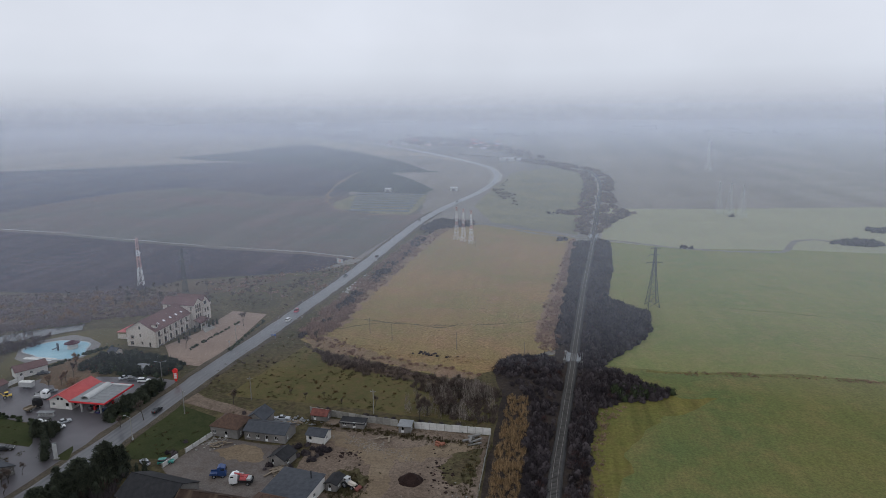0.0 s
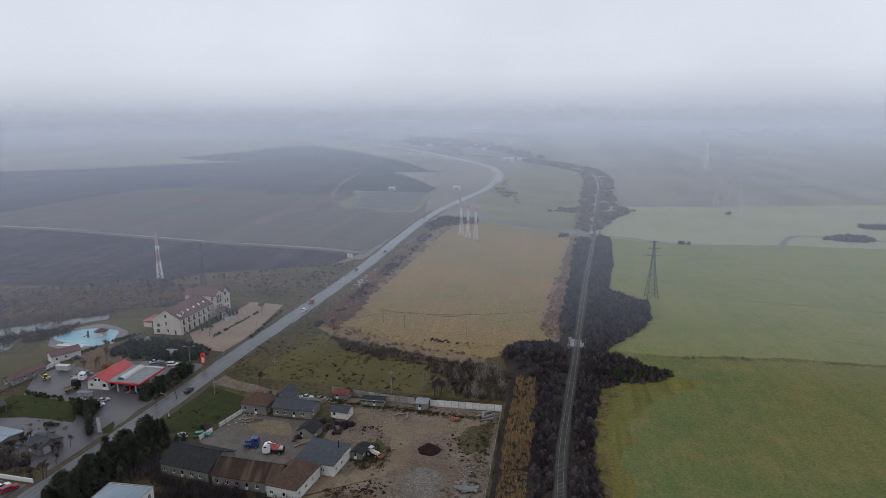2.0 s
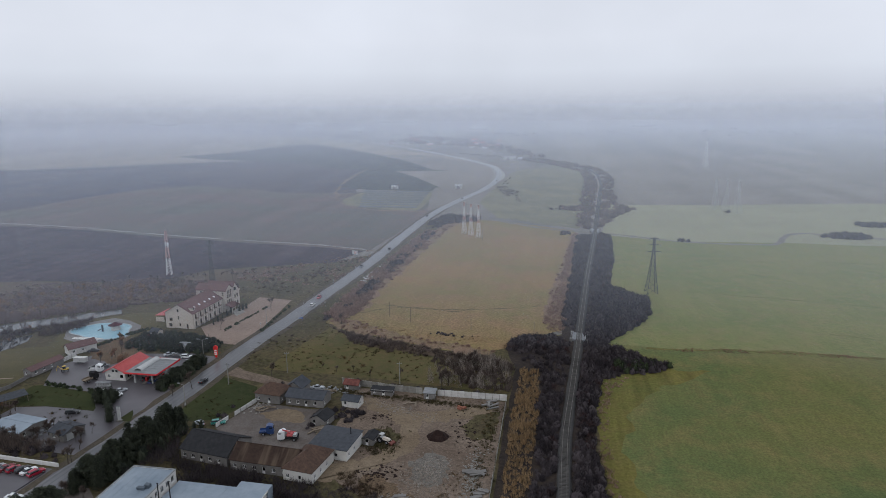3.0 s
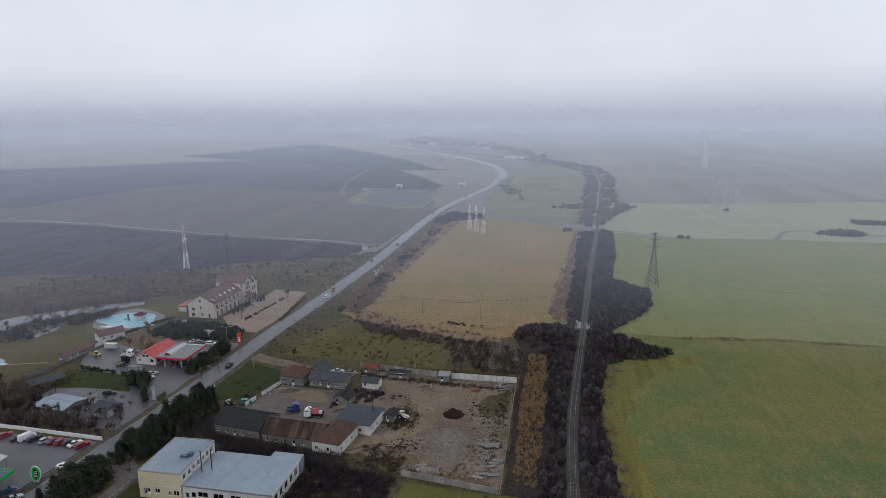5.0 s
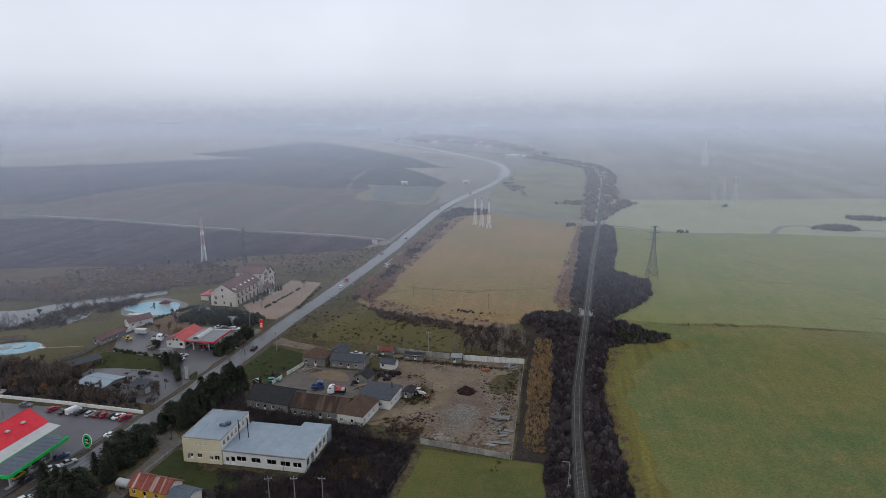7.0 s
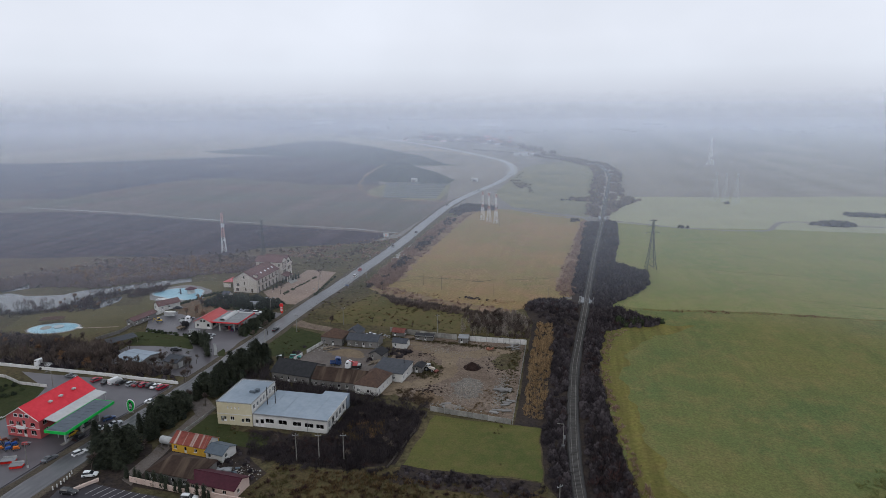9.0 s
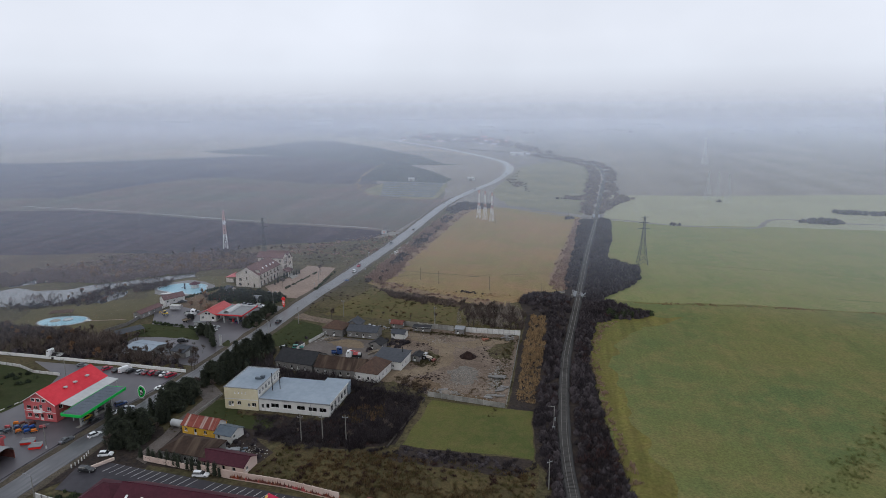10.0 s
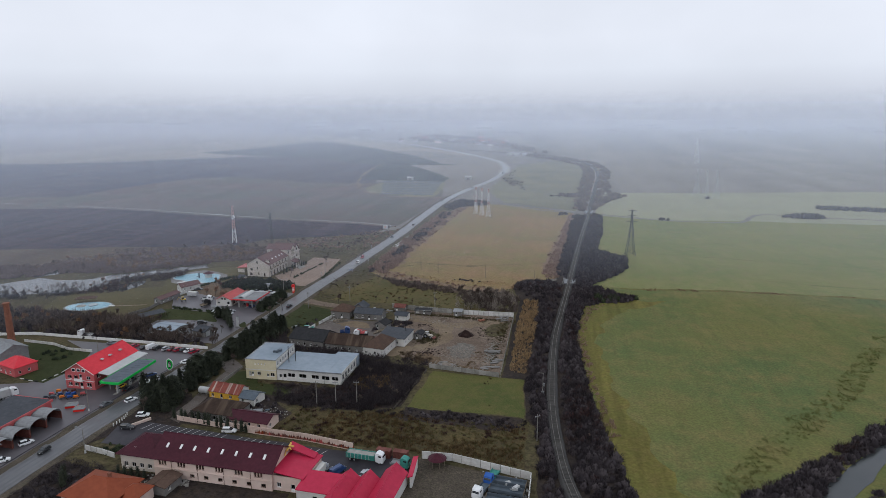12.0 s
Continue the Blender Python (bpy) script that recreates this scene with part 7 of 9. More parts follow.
thicket("bramble_thicket", [(-106, 110.6), (-90, 108.2), (-71, 107.4), (-62.6, 107.6), (-62.8, 109), (-71.4, 109.4), (-88, 111.2), (-105, 113.8)], 1.2, 1.7, 3.6, TWIG, "tall dark brambles against the barn walls", CROWNS, 160, gap=0.05)
thicket("bramble_thicket", [(-82, 60), (-84, 66), (-78, 72), (-62, 73), (-48, 69), (-48, 65), (-60, 62.5), (-72, 60)], 1.5, 1.4, 1.6, TWIG, "dark brambles above the overgrown plot", CROWNS, 161, gap=0.12)
thicket("weeds", [(-80, 45), (-55, 42), (-4, 39), (-4, 61), (-45, 63), (-60, 62), (-78, 63)], 3.4, 1.1, 0.8, TWIG_RED, "dark dead stems among the weeds", BROOMS, 162, gap=0.3)
thicket("hedge", [(-206, 191.5), (-196.6, 193.6), (-193.6, 201), (-189, 213), (-184, 221), (-182.6, 219.6), (-187, 211), (-191.6, 200), (-195, 191.6), (-205.6, 189.6)], 1.1, 0.9, 1.2, TWIG_GREEN, "dark hedge between the pool and the yard", seed=140, category="hedge")
thicket("willow_bush", [(-175, 179), (-171.6, 179), (-171.6, 183), (-175, 183)], 1.2, 1.5, 3.0, TWIG_BROWN, "rusty orange bare willow bush", CROWNS, 141)
thicket("hedge", [(-165, 151.6), (-154, 144), (-152.6, 145.6), (-164, 153.8), (-187, 156.4), (-187, 154.8)], 1.0, 0.8, 0.9, TWIG_GREEN, "dark hedge behind the filling station", seed=28, category="hedge")
thicket("hedge", [(-142, 155), (-136.4, 158), (-136.8, 186), (-140.4, 186)], 1.2, 1.1, 1.5, TWIG_GREEN, "dark hedge between filling station and road", seed=29, category="hedge")
thicket("meadow_bushes", [(200, 488), (216, 508), (232, 500), (236, 484), (222, 480)], 3.0, 3.2, 3.0, TWIG, "dark bush clumps along the far canal", seed=31, gap=0.35)
thicket("meadow_bushes", [(246, 540), (300, 532), (320, 545), (250, 556)], 3.0, 3.2, 3.0, TWIG, "dark bush clump in the far pasture", seed=32)
thicket("meadow_bushes", [(86, 455), (98, 455), (98, 462), (86, 462)], 2.6, 2.6, 2.8, TWIG, "single dark bush on the canal bank", seed=33)
thicket("meadow_bushes", [(2, 472), (10, 472), (10, 482), (2, 482)], 2.6, 2.2, 2.6, TWIG, "dark bush beside the canal", seed=34)
thicket("meadow_bushes", [(156, 600), (162, 600), (162, 606), (156, 606)], 2.6, 2.8, 3.4, TWIG, "dark bush under the far pylons", seed=35)
thicket("meadow_bushes", [(-55, 230.5), (-20, 226), (-20, 229), (-55, 233.5)], 2.3, 0.8, 0.7, TWIG, "row of low dark bushes on the meadow", seed=36, gap=0.35)
thicket("meadow_bushes", [(-8, 600), (20, 604), (20, 614), (-8, 610)], 3.4, 2.6, 2.4, TWIG, "dark clump on the far meadow", seed=37)
thicket("roadside_scrub", [(-135, 300), (-128, 290), (-127, 380), (-133, 392), (-160, 352), (-200, 320), (-180, 300)], 4.0, 1.2, 1.1, BRUSH, "low pinkish brown scrub between hotel and fields", BROOMS, 38, gap=0.2)
thicket("roadside_scrub", [(-78, 770), (-60, 700), (-40, 650), (-46, 720), (-60, 800), (-70, 900)], 6.0, 2.4, 2.0, TWIG_GREY, "low hazy scrub beside the road's bend", BROOMS, 39, gap=0.2)
thicket("orchard", [(-236, 292), (-228, 312), (-150, 352), (-130, 380), (-128, 340), (-150, 300), (-188, 276)], 4.0, 1.1, 1.2, TWIG_GREY, "scattered grey shrubs on the weedy slope", BROOMS, 40, gap=0.35)
thicket("village_trees", [(-500, 1950), (-500, 2260), (-360, 2140), (-270, 1980), (-120, 1620), (-30, 1300), (-60, 1290), (-190, 1610), (-360, 1760), (-420, 1780)], 15, 8, 7, TWIG_GREY, "hazy trees round a far village", seed=41, gap=0.2)
thicket("far_trees", [(-1500, 2600), (-400, 2300), (900, 2300), (1800, 2900), (1500, 3300), (-200, 2800), (-1600, 3300)], 95, 12, 8, TWIG_GREY, "scattered far woods lost in mist", seed=42, gap=0.3)
thicket("wood", [(-320, 112), (-245, 112), (-200, 111), (-165, 110.5), (-166, 113), (-180, 115), (-182, 133), (-192, 136), (-212, 135), (-250, 136), (-320, 140)], 2.6, 2.5, 5.2, TWIG_GREY, "grey-brown bare wood behind the white wall", CROWNS, 43, "woods", gap=0.05)
thicket("wood", [(-330, 216), (-262, 214), (-222, 247), (-196, 262), (-190, 288), (-240, 294), (-300, 262)], 4.2, 2.4, 2.4, TWIG_MAUVE, "mauve-brown bare wood beyond the lakes", CROWNS, 44, "woods", gap=0.2)
thicket("wood", [(-184, 110.5), (-149, 109), (-147, 114.6), (-162, 115), (-181, 115)], 2.3, 2.1, 4.4, TWIG_GREY, "grey bare trees before the workshops", CROWNS, 126, "woods", gap=0.1)
thicket("lake_scrub", [(-330, 216), (-262, 214), (-222, 247), (-196, 262), (-190, 288), (-240, 294), (-300, 262)], 8.0, 2.6, 3.6, TWIG_BROWN, "rusty willow bushes beyond the lakes", CROWNS, 128)
thicket("lake_trees", [(-345, 148), (-300, 155), (-262, 171), (-250, 191), (-236, 205), (-226, 221), (-231, 225), (-246, 208), (-258, 197), (-268, 181), (-300, 167), (-345, 160)], 4.6, 1.7, 4.2, TWIG_GREY, "bare grey trees along the lake shore", CROWNS, 127, "trees", gap=0.1)
thicket("evergreen_trees", [(-127, 97), (-121, 96), (-117, 108), (-113.5, 130), (-119, 133), (-123, 120), (-126, 108)], 2.6, 3.0, 4.6, NEEDLE, "dense dark evergreen trees beside the road", seed=45, category="trees")
thicket("evergreen_trees", [(-131, 54), (-126, 51), (-121, 52.5), (-120.5, 59), (-125, 63), (-129, 60)], 2.5, 3.0, 4.6, NEEDLE, "dense dark evergreen clump between road and lane", seed=46, category="trees")
thicket("evergreen_trees", [(-127, 69), (-123, 68), (-121, 76), (-120.5, 86), (-124, 88), (-126.5, 80)], 2.5, 2.9, 4.4, NEEDLE, "dense dark evergreen row between road and lane", seed=54, category="trees")
thicket("evergreen_trees", [(-142, 156), (-137, 158), (-137, 182), (-140.4, 186), (-142.4, 176)], 1.8, 1.6, 3.2, NEEDLE, "dark evergreen trees between filling station and road", seed=47, category="trees")
thicket("evergreen_trees", [(-182, 194), (-160, 193), (-143, 196), (-142, 203), (-152, 208), (-166, 212), (-182, 210)], 2.2, 1.9, 2.9, NEEDLE, "dark evergreen trees below the hotel", seed=48, category="trees", gap=0.1)
for k, (poly, gap) in enumerate((([(-112, 182), (-103, 231), (-82, 216), (-40, 200), (-17, 196), (-17, 176), (-78, 181)], 0.25), ([(-128, 190), (-113, 182), (-104, 232), (-116, 262), (-124, 250)], 0.2), ([(-124, 138), (-124, 172), (-108, 165), (-104, 157), (-109, 140)], 0.3),
                                 ([(-122, 84), (-110, 84), (-109, 100), (-92, 104), (-104, 113), (-118, 126), (-121, 106)], 0.2), ([(-113, 71), (-97, 70), (-97, 80), (-112, 80)], 0.3), ([(-136, 270), (-158, 275), (-182, 262), (-190, 284), (-150, 300), (-128, 330), (-127, 285)], 0.15),
                                 ([(-190, 110), (-165, 112), (-150, 132), (-165, 150), (-190, 150), (-198, 140)], 0.25), ([(-128, 45), (-116, 60), (-113, 71), (-117, 74), (-122, 60)], 0.2))):
    thicket("weeds", poly, 2.8, 0.9, 0.4, (ROUGH, LAWN, ROUGH)[k % 3], "tussocky winter grass and weeds", TUFTS, 60 + k, gap=gap)
    thicket("weeds", poly, 8.0, 0.8, 0.7, (WEED, TWIG_GREY)[k % 2], "dead brown weed stalks in the grass", BROOMS, 80 + k, gap=gap)
thicket("garden_scrub", [(-132, -40), (-131, 14), (-118, 13), (-116, -10), (-96, -12), (-62, 8), (-62, -40)], 2.2, 1.3, 1.5, TWIG, "dark leafless garden shrubs", seed=49, gap=0.25)
thicket("garden_scrub", [(-115, 58), (-112, 58), (-94, 58), (-82, 54), (-84, 62), (-94, 68), (-98, 60)], 2.2, 1.1, 1.2, TWIG, "dark weeds behind the sheds", seed=50, gap=0.3)
thicket("garden_scrub", [(-105, 150), (-101, 162), (-96, 172), (-104, 168), (-110, 140), (-107, 136)], 2.0, 1.2, 1.6, TWIG, "dark shrubs round the farmhouse", seed=51, gap=0.2)
thicket("garden_scrub", [(-78, 138), (-66, 142), (-60, 152), (-72, 154), (-78, 150)], 2.1, 1.2, 1.3, TWIG, "dark shrubs inside the farm yard", seed=52, gap=0.35)
thicket("garden_scrub", [(-78, 174), (-45, 170), (-16, 169), (-16, 172), (-48, 174), (-78, 178)], 1.9, 1.1, 1.2, TWIG, "dark shrubs behind the concrete fence", seed=53, gap=0.2)
thicket("rough_grass_strip", [(146, 168), (139, 168), (102, 110), (74, 78), (46, 36), (52, 33), (80, 70), (108, 104)], 1.5, 1.2, 0.5, GRASS2, "tousled pale grass strip near the brook", TUFTS, 90, gap=0.15)
thicket("ditch_weeds", [(44, 224.5), (70, 227), (100, 229), (164, 226), (164, 229.5), (100, 232.5), (70, 231.5), (44, 229)], 1.5, 0.8, 0.45, TWIG_BROWN, "pale dead grass along a shallow ditch", TUFTS, 91, gap=0.3)
thicket("meadow_edge", [(-104, 240), (-98, 236), (-60, 223), (-24, 225), (-24, 230), (-60, 232), (-94, 246)], 2.0, 0.8, 0.4, REED, "pale dead grass along the meadow's edge", TUFTS, 92, gap=0.2)
thicket("meadow_edge", [(-3, 245), (4, 240), (8, 330), (15, 440), (17, 480), (12, 476), (6, 380), (0, 310), (-5, 262)], 1.3, 1.1, 0.9, BRUSH, "pinkish dead brush between meadow and railway", TUFTS, 93, gap=0.15)
for k, (poly, gap) in enumerate((([(-95, 78), (-71, 79), (-69, 104), (-45, 101), (-47, 70), (-58, 65), (-90, 66)], 0.1), ([(-80, 62), (-45, 62), (-4, 60), (-4, 66), (-46, 68), (-58, 66), (-80, 66)], 0.1), ([(22, -20), (44, -40), (26, 29), (20.5, 57), (16, 97), (13, 140), (14, 190), (10, 190), (7.5, 140), (7.5, 85), (10, 48)], 0.15), ([(2, 30), (-4.5, 94), (-3.5, 141), (-4, 190), (2, 190), (0, 140), (0, 90), (3, 45)], 0.15))):
    thicket("tall_stems", poly, 2.0, 1.3, 1.1 if k == 1 else 1.9, TWIG, "tall bare stems rising from dark scrub", BROOMS, 100 + k, gap=gap)

# ---- towers, poles, fences ----
def lattice(ob, height, base, top, panels, mats, leg=0.09, brace=0.05):
    """A square lattice tower: in each section four legs and their crossed braces."""
    for k in range(panels):
        z0, z1 = height * k / panels, height * (k + 1) / panels
        w0, w1 = (base + (top - base) * (1 - (1 - z / height) ** 1.6) for z in (z0, z1))
        c0 = [(-w0, -w0, z0), (w0, -w0, z0), (w0, w0, z0), (-w0, w0, z0)]
        c1 = [(-w1, -w1, z1), (w1, -w1, z1), (w1, w1, z1), (-w1, w1, z1)]
        bm = bmesh.new()
        for i in range(4):
            j = (i + 1) % 4
            part("leg", tube(c0[i], c1[i], leg, 4), mats[k % len(mats)], ob)
            bar(bm, c0[i], c1[j], brace)
            bar(bm, c0[j], c1[i], brace)
            bar(bm, c1[i], c1[j], brace)
        part("bracing", bm, mats[k % len(mats)], ob, kind="stuff")


def pylon(x, y, height, turn, label, material, base=2.6, arms=((0.72, 4.0), (0.84, 3.4), (0.95, 2.6)), mats=None, thick=1.0, group="pylons"):
    ob = thing("pylon", pose(x, y, -0.15, 0, 0, turn), label, "pylon", group)
    lattice(ob, height * 0.97, base, 0.35, 9, mats or [material], 0.10 * thick, 0.055 * thick)
    for f, a in arms:
        z = height * f
        for s in (-1, 1):
            part("crossarm", tube((0, 0, z + 0.5), (s * a, 0, z + 0.2), 0.26 * thick, 4, 0.07 * thick), material, ob)
        for s in (-1, 1):
            part("insulator", tube((s * a, 0, z + 0.15), (s * a, 0, z - 0.9), 0.08 * thick, 5), GREYSHEET, ob)
    part("peak", tube((0, 0, height * 0.97), (0, 0, height), 0.1 * thick, 4, 0.05), material, ob)
    return ob


pylon(51.2, 313.5, 31.5, 10, "dark steel lattice pylon standing in green meadow", DARKSTEEL, 2.9, thick=1.5)
pylon(-200.5, 299, 26, 60, "dark slim lattice pylon at the ploughed field's edge", DARKSTEEL, 1.3, thick=1.3)
for x, y in ((-74.5, 468), (-68, 460.5), (-61, 453)):
    pylon(x, y, 26, -20, "red and white banded lattice pylon in the yellowed meadow", HAZEDRED, 1.7, ((0.62, 3.4), (0.95, 2.2)), [MASTWHITE, MASTWHITE, MASTWHITE, MASTWHITE, HAZEDRED, MASTWHITE, MASTWHITE, MASTWHITE, HAZEDRED], 1.05, "banded pylons")
for x, y in ((151.4, 622), (158.8, 611), (167.2, 601.5)):
    pylon(x, y, 31, 25, "pale galvanised pylon of a far row in mist", WHITESHEET, 3.2, ((0.72, 4.5), (0.95, 3)), None, 1.0, "far pylons")
pylon(233, 1060, 46, 25, "pale pylon far out in the mist", MASTWHITE, 4.4, ((0.75, 6), (0.95, 4)), None, 2.0, "far pylons")
mast = thing("radio_mast", pose(-236, 310.6, -0.15, 0, 0, 20), "red and white banded lattice radio mast", "mast")
lattice(mast, 27.5, 1.5, 0.55, 8, [MASTWHITE, MASTWHITE, MASTWHITE, HAZEDRED, HAZEDRED, MASTWHITE, HAZEDRED, HAZEDRED], 0.13, 0.075)
part("antenna", tube((0, 0, 27.5), (0, 0, 29.4), 0.12, 5, 0.05), HAZEDRED, mast)
for z in (8.5, 19.5):
    part("dish", tube((0.9, -0.9, z), (1.4, -1.2, z), 0.5, 10, 0.7), MASTWHITE, mast)


def utility_pole(height=8.5, arm=True, material=None, label="grey concrete utility pole with a crossarm"):
    ob = thing("utility_pole", pose(0, 0, -200), label, "utility pole", "utility poles")
    part("pole", tube((0, 0, 0), (0, 0, height), 0.17, 7, 0.11), material or CONCRETE, ob)
    if arm:
        part("crossarm", boxes((-0.9, -0.06, height - 0.6, 0.9, 0.06, height - 0.46)), GALV, ob)
        for x in (-0.8, 0, 0.8):
            part("insulator", tube((x, 0, height - 0.458 if x else height), (x, 0, height - 0.2 if x else height + 0.25), 0.06, 6), WHITESHEET, ob)
    return ob


def street_lamp(ways=(1,), label="pale street lamp on a concrete post"):
    ob = thing("street_lamp", pose(0, 0, -200), label, "street lamp", "street lamps")
    part("pole", tube((0, 0, 0), (0, 0, 7.6), 0.16, 7, 0.09), CONCRETE, ob)
    for k in ways:
        part("arm", tube((0, 0, 7.5), (-1.5 * k, 0, 8.1), 0.05, 5), GALV, ob)
        xs = sorted((-2.3 * k, -1.4 * k))
        head = part("head", boxes((xs[0], -0.18, 8.0, xs[1], 0.18, 8.16)), GREYSHEET, ob)
        part("lens", boxes((xs[0] + 0.15, -0.13, 7.95, xs[1] - 0.15, 0.13, 7.998)), LAMPGLASS, head)
    part("base", tube((0, 0, 0), (0, 0, 0.9), 0.28, 8, 0.2), WHITESHEET, ob)
    return ob


pole, lamp = utility_pole(), street_lamp()
wood_pole = utility_pole(7.5, False, WOOD, "bare wooden pole in the meadow")
for x, y, t in ((-101.2, 179.6, 10), (-55.8, 176.4, 5), (-74.4, 65.5, 20), (-68, 66.6, 12), (-61, 67.8, 8), (-0.2, 53.8, 40), (-118.4, 166, 0), (-56.2, 440, 0)):
    copy_thing(pole, pose(x, y, -0.15, 0, 0, t))
for x, y in ((-67.5, 245), (-37.8, 238.7), (-79.5, 251.5), (-9, 232), (5.1, 476), (-150, 300), (-163, 310), (-140, 330)):
    copy_thing(wood_pole, pose(x, y, -0.15))
for x, y, t in ((-124.6, 147.6, 0), (-129.4, 24.2, 0), (-179.5, 93, 90), (-146.8, 12, 180), (-134.5, 232, 180), (-147.5, 48, 180)):
    copy_thing(lamp, pose(x, y, -0.1, 0, 0, t))
double_lamp = street_lamp((-1, 1), "concrete street lamp with two pale heads")
copy_thing(double_lamp, pose(-141.8, 188.8, -0.1, 0, 0, 15))
rl = thing("railway_signal", pose(0.4, 86.0, -0.1), "white railway lineside post with a cabinet", "signal")
part("post", tube((0, 0, 0), (0, 0, 8.0), 0.11, 6, 0.07), CONCRETE, rl)
part("arm", boxes((-1.9, -0.06, 7.9, 0.1, 0.06, 8.0)), CONCRETE, rl)
part("cabinet", boxes((-0.45, -0.5, 0, 0.45, -0.14, 1.4)), GREYSHEET, rl)
part("signal_box", boxes((0.14, -0.25, 3.2, 0.6, 0.25, 4.2)), GREYSHEET, rl)
discard([pole, lamp, wood_pole, double_lamp])


def panel_fence(name, pts, height, material, label, width=2.5, thick=0.12, posts=True, lean=0.0, seed=0, skip=0.0):
    """A fence of slabs between posts along a plan line; every slab and post is a part."""
    r = random.Random(seed)
    ob = thing(name, pose(pts[0][0], pts[0][1], 0), label, "fence" if "fence" in name else "wall")
    o = Vector((pts[0][0], pts[0][1], 0))
    slab = mesh_of(boxes((0.06, -thick / 2, -0.1, width - 0.06, thick / 2, height * 0.48), (0.06, -thick / 2, height * 0.5, width - 0.06, thick / 2, height)), "panel")
    stick = mesh_of(boxes((-0.07, -thick / 2 - 0.05, -0.2, 0.055, thick / 2 + 0.05, height + 0.12)), "post")
    for a, b in zip(pts, pts[1:]):
        a, b = Vector((*a, 0)), Vector((*b, 0))
        n = max(1, round((b - a).length / width))
        ang = math.degrees(math.atan2(b.y - a.y, b.x - a.x))
        for k in range(n):
            p = a.lerp(b, k / n) - o
            if r.random() >= skip:
                part("panel", slab, material, ob, at=pose(p.x, p.y, 0, r.uniform(-lean, lean), 0, ang))
            if posts:
                part("post", stick, CONCRETE if material is WALLWHITE else material, ob, at=pose(p.x, p.y, 0, 0, 0, ang))
    return ob


panel_fence("concrete_fence", [(-77, 173.6), (-58, 170.6), (-45.8, 169.4)], 2.2, CONCRETE, "weathered concrete slab fence behind the yard", lean=2, seed=1)
panel_fence("concrete_fence", [(-40.2, 168.9), (-15.8, 168.6)], 2.2, WALLWHITE, "pale concrete slab fence behind the yard", lean=2, seed=2)
panel_fence("concrete_fence", [(-43.2, 102.4), (-15.9, 98.0)], 1.7, CONCRETE, "low broken concrete fence below the dirt yard", lean=3, seed=3)
panel_fence("slab_fence", [(-15.6, 98.2), (-15.7, 134), (-15.9, 168.0)], 1.5, CONCRETE, "thin grey fence along the railway side", 2.5, 0.06, lean=3, seed=4, skip=0.45)
panel_fence("slab_fence", [(-47.8, 66), (-43.3, 101.6)], 0.8, BARK, "old dark fence along the lawn", 2.5, 0.05, lean=4, seed=5, skip=0.3)
panel_fence("farm_wall", [(-106.0, 134.8), (-101.4, 154.6)], 1.3, WALLWHITE, "low whitewashed wall of the farm yard", 2.8, 0.2, seed=6, skip=0.25)
# Brighter white than the other walls, standing in for its lit top.
panel_fence("white_wall", [(-260, 104.0), (-239, 106), (-225, 109.4), (-198, 108.6), (-170, 107.8), (-138.5, 106)], 1.1, FRAMEWHITE, "long low white wall behind the car park", 3.0, 0.25, seed=7)
panel_fence("white_wall", [(-222, 101), (-206, 99.5), (-196, 95.5), (-184, 95)], 1.0, WALLWHITE, "low pale wall round the grass plot", 3.0, 0.2, seed=8)
panel_fence("white_wall", [(-32.0, 38.2), (-23.3, 38.4), (-0.9, 32.6)], 2.2, WALLWHITE, "tall whitewashed yard wall", 2.8, 0.2, seed=9)
panel_fence("white_wall", [(-0.9, 32.4), (-1.1, 5)], 2.2, WALLWHITE, "whitewashed yard wall along the railway", 2.8, 0.2, seed=10)
panel_fence("white_wall", [(-130.6, 25.8), (-124.0, 24.6), (-119.3, 23.4)], 1.5, WALLWHITE, "white roadside wall", 2.6, 0.25, seed=11)
panel_fence("park_wall", [(-197.2, 160), (-196.4, 150), (-200.5, 140)], 1.4, GREYWALL, "grey park wall", 2.6, 0.15, seed=13)
panel_fence("park_wall", [(-196.2, 172), (-195.4, 182)], 1.6, WALLWHITE, "pale wall beside the station yard", 2.6, 0.15, seed=14)
panel_fence("garden_wall", [(-114.5, 47.2), (-105, 46.0), (-96, 44.7)], 1.5, PINKWALL, "low pinkish garden wall behind thujas", 2.6, 0.2, seed=22)
gw = panel_fence("painted_wall", [(-95.5, 44.6), (-85.7, 43.2), (-68.6, 41.9), (-52.6, 38.9)], 2.3, PINKWALL, "pink and orange wall painted with plain shapes", 2.6, 0.2, seed=12)


panel_fence("low_fence", [(-115.9, 73.6), (-115.2, 82), (-114.5, 90.4)], 0.7, CONCRETE, "low pale fence beside the office lawn", 2.4, 0.1, seed=31)


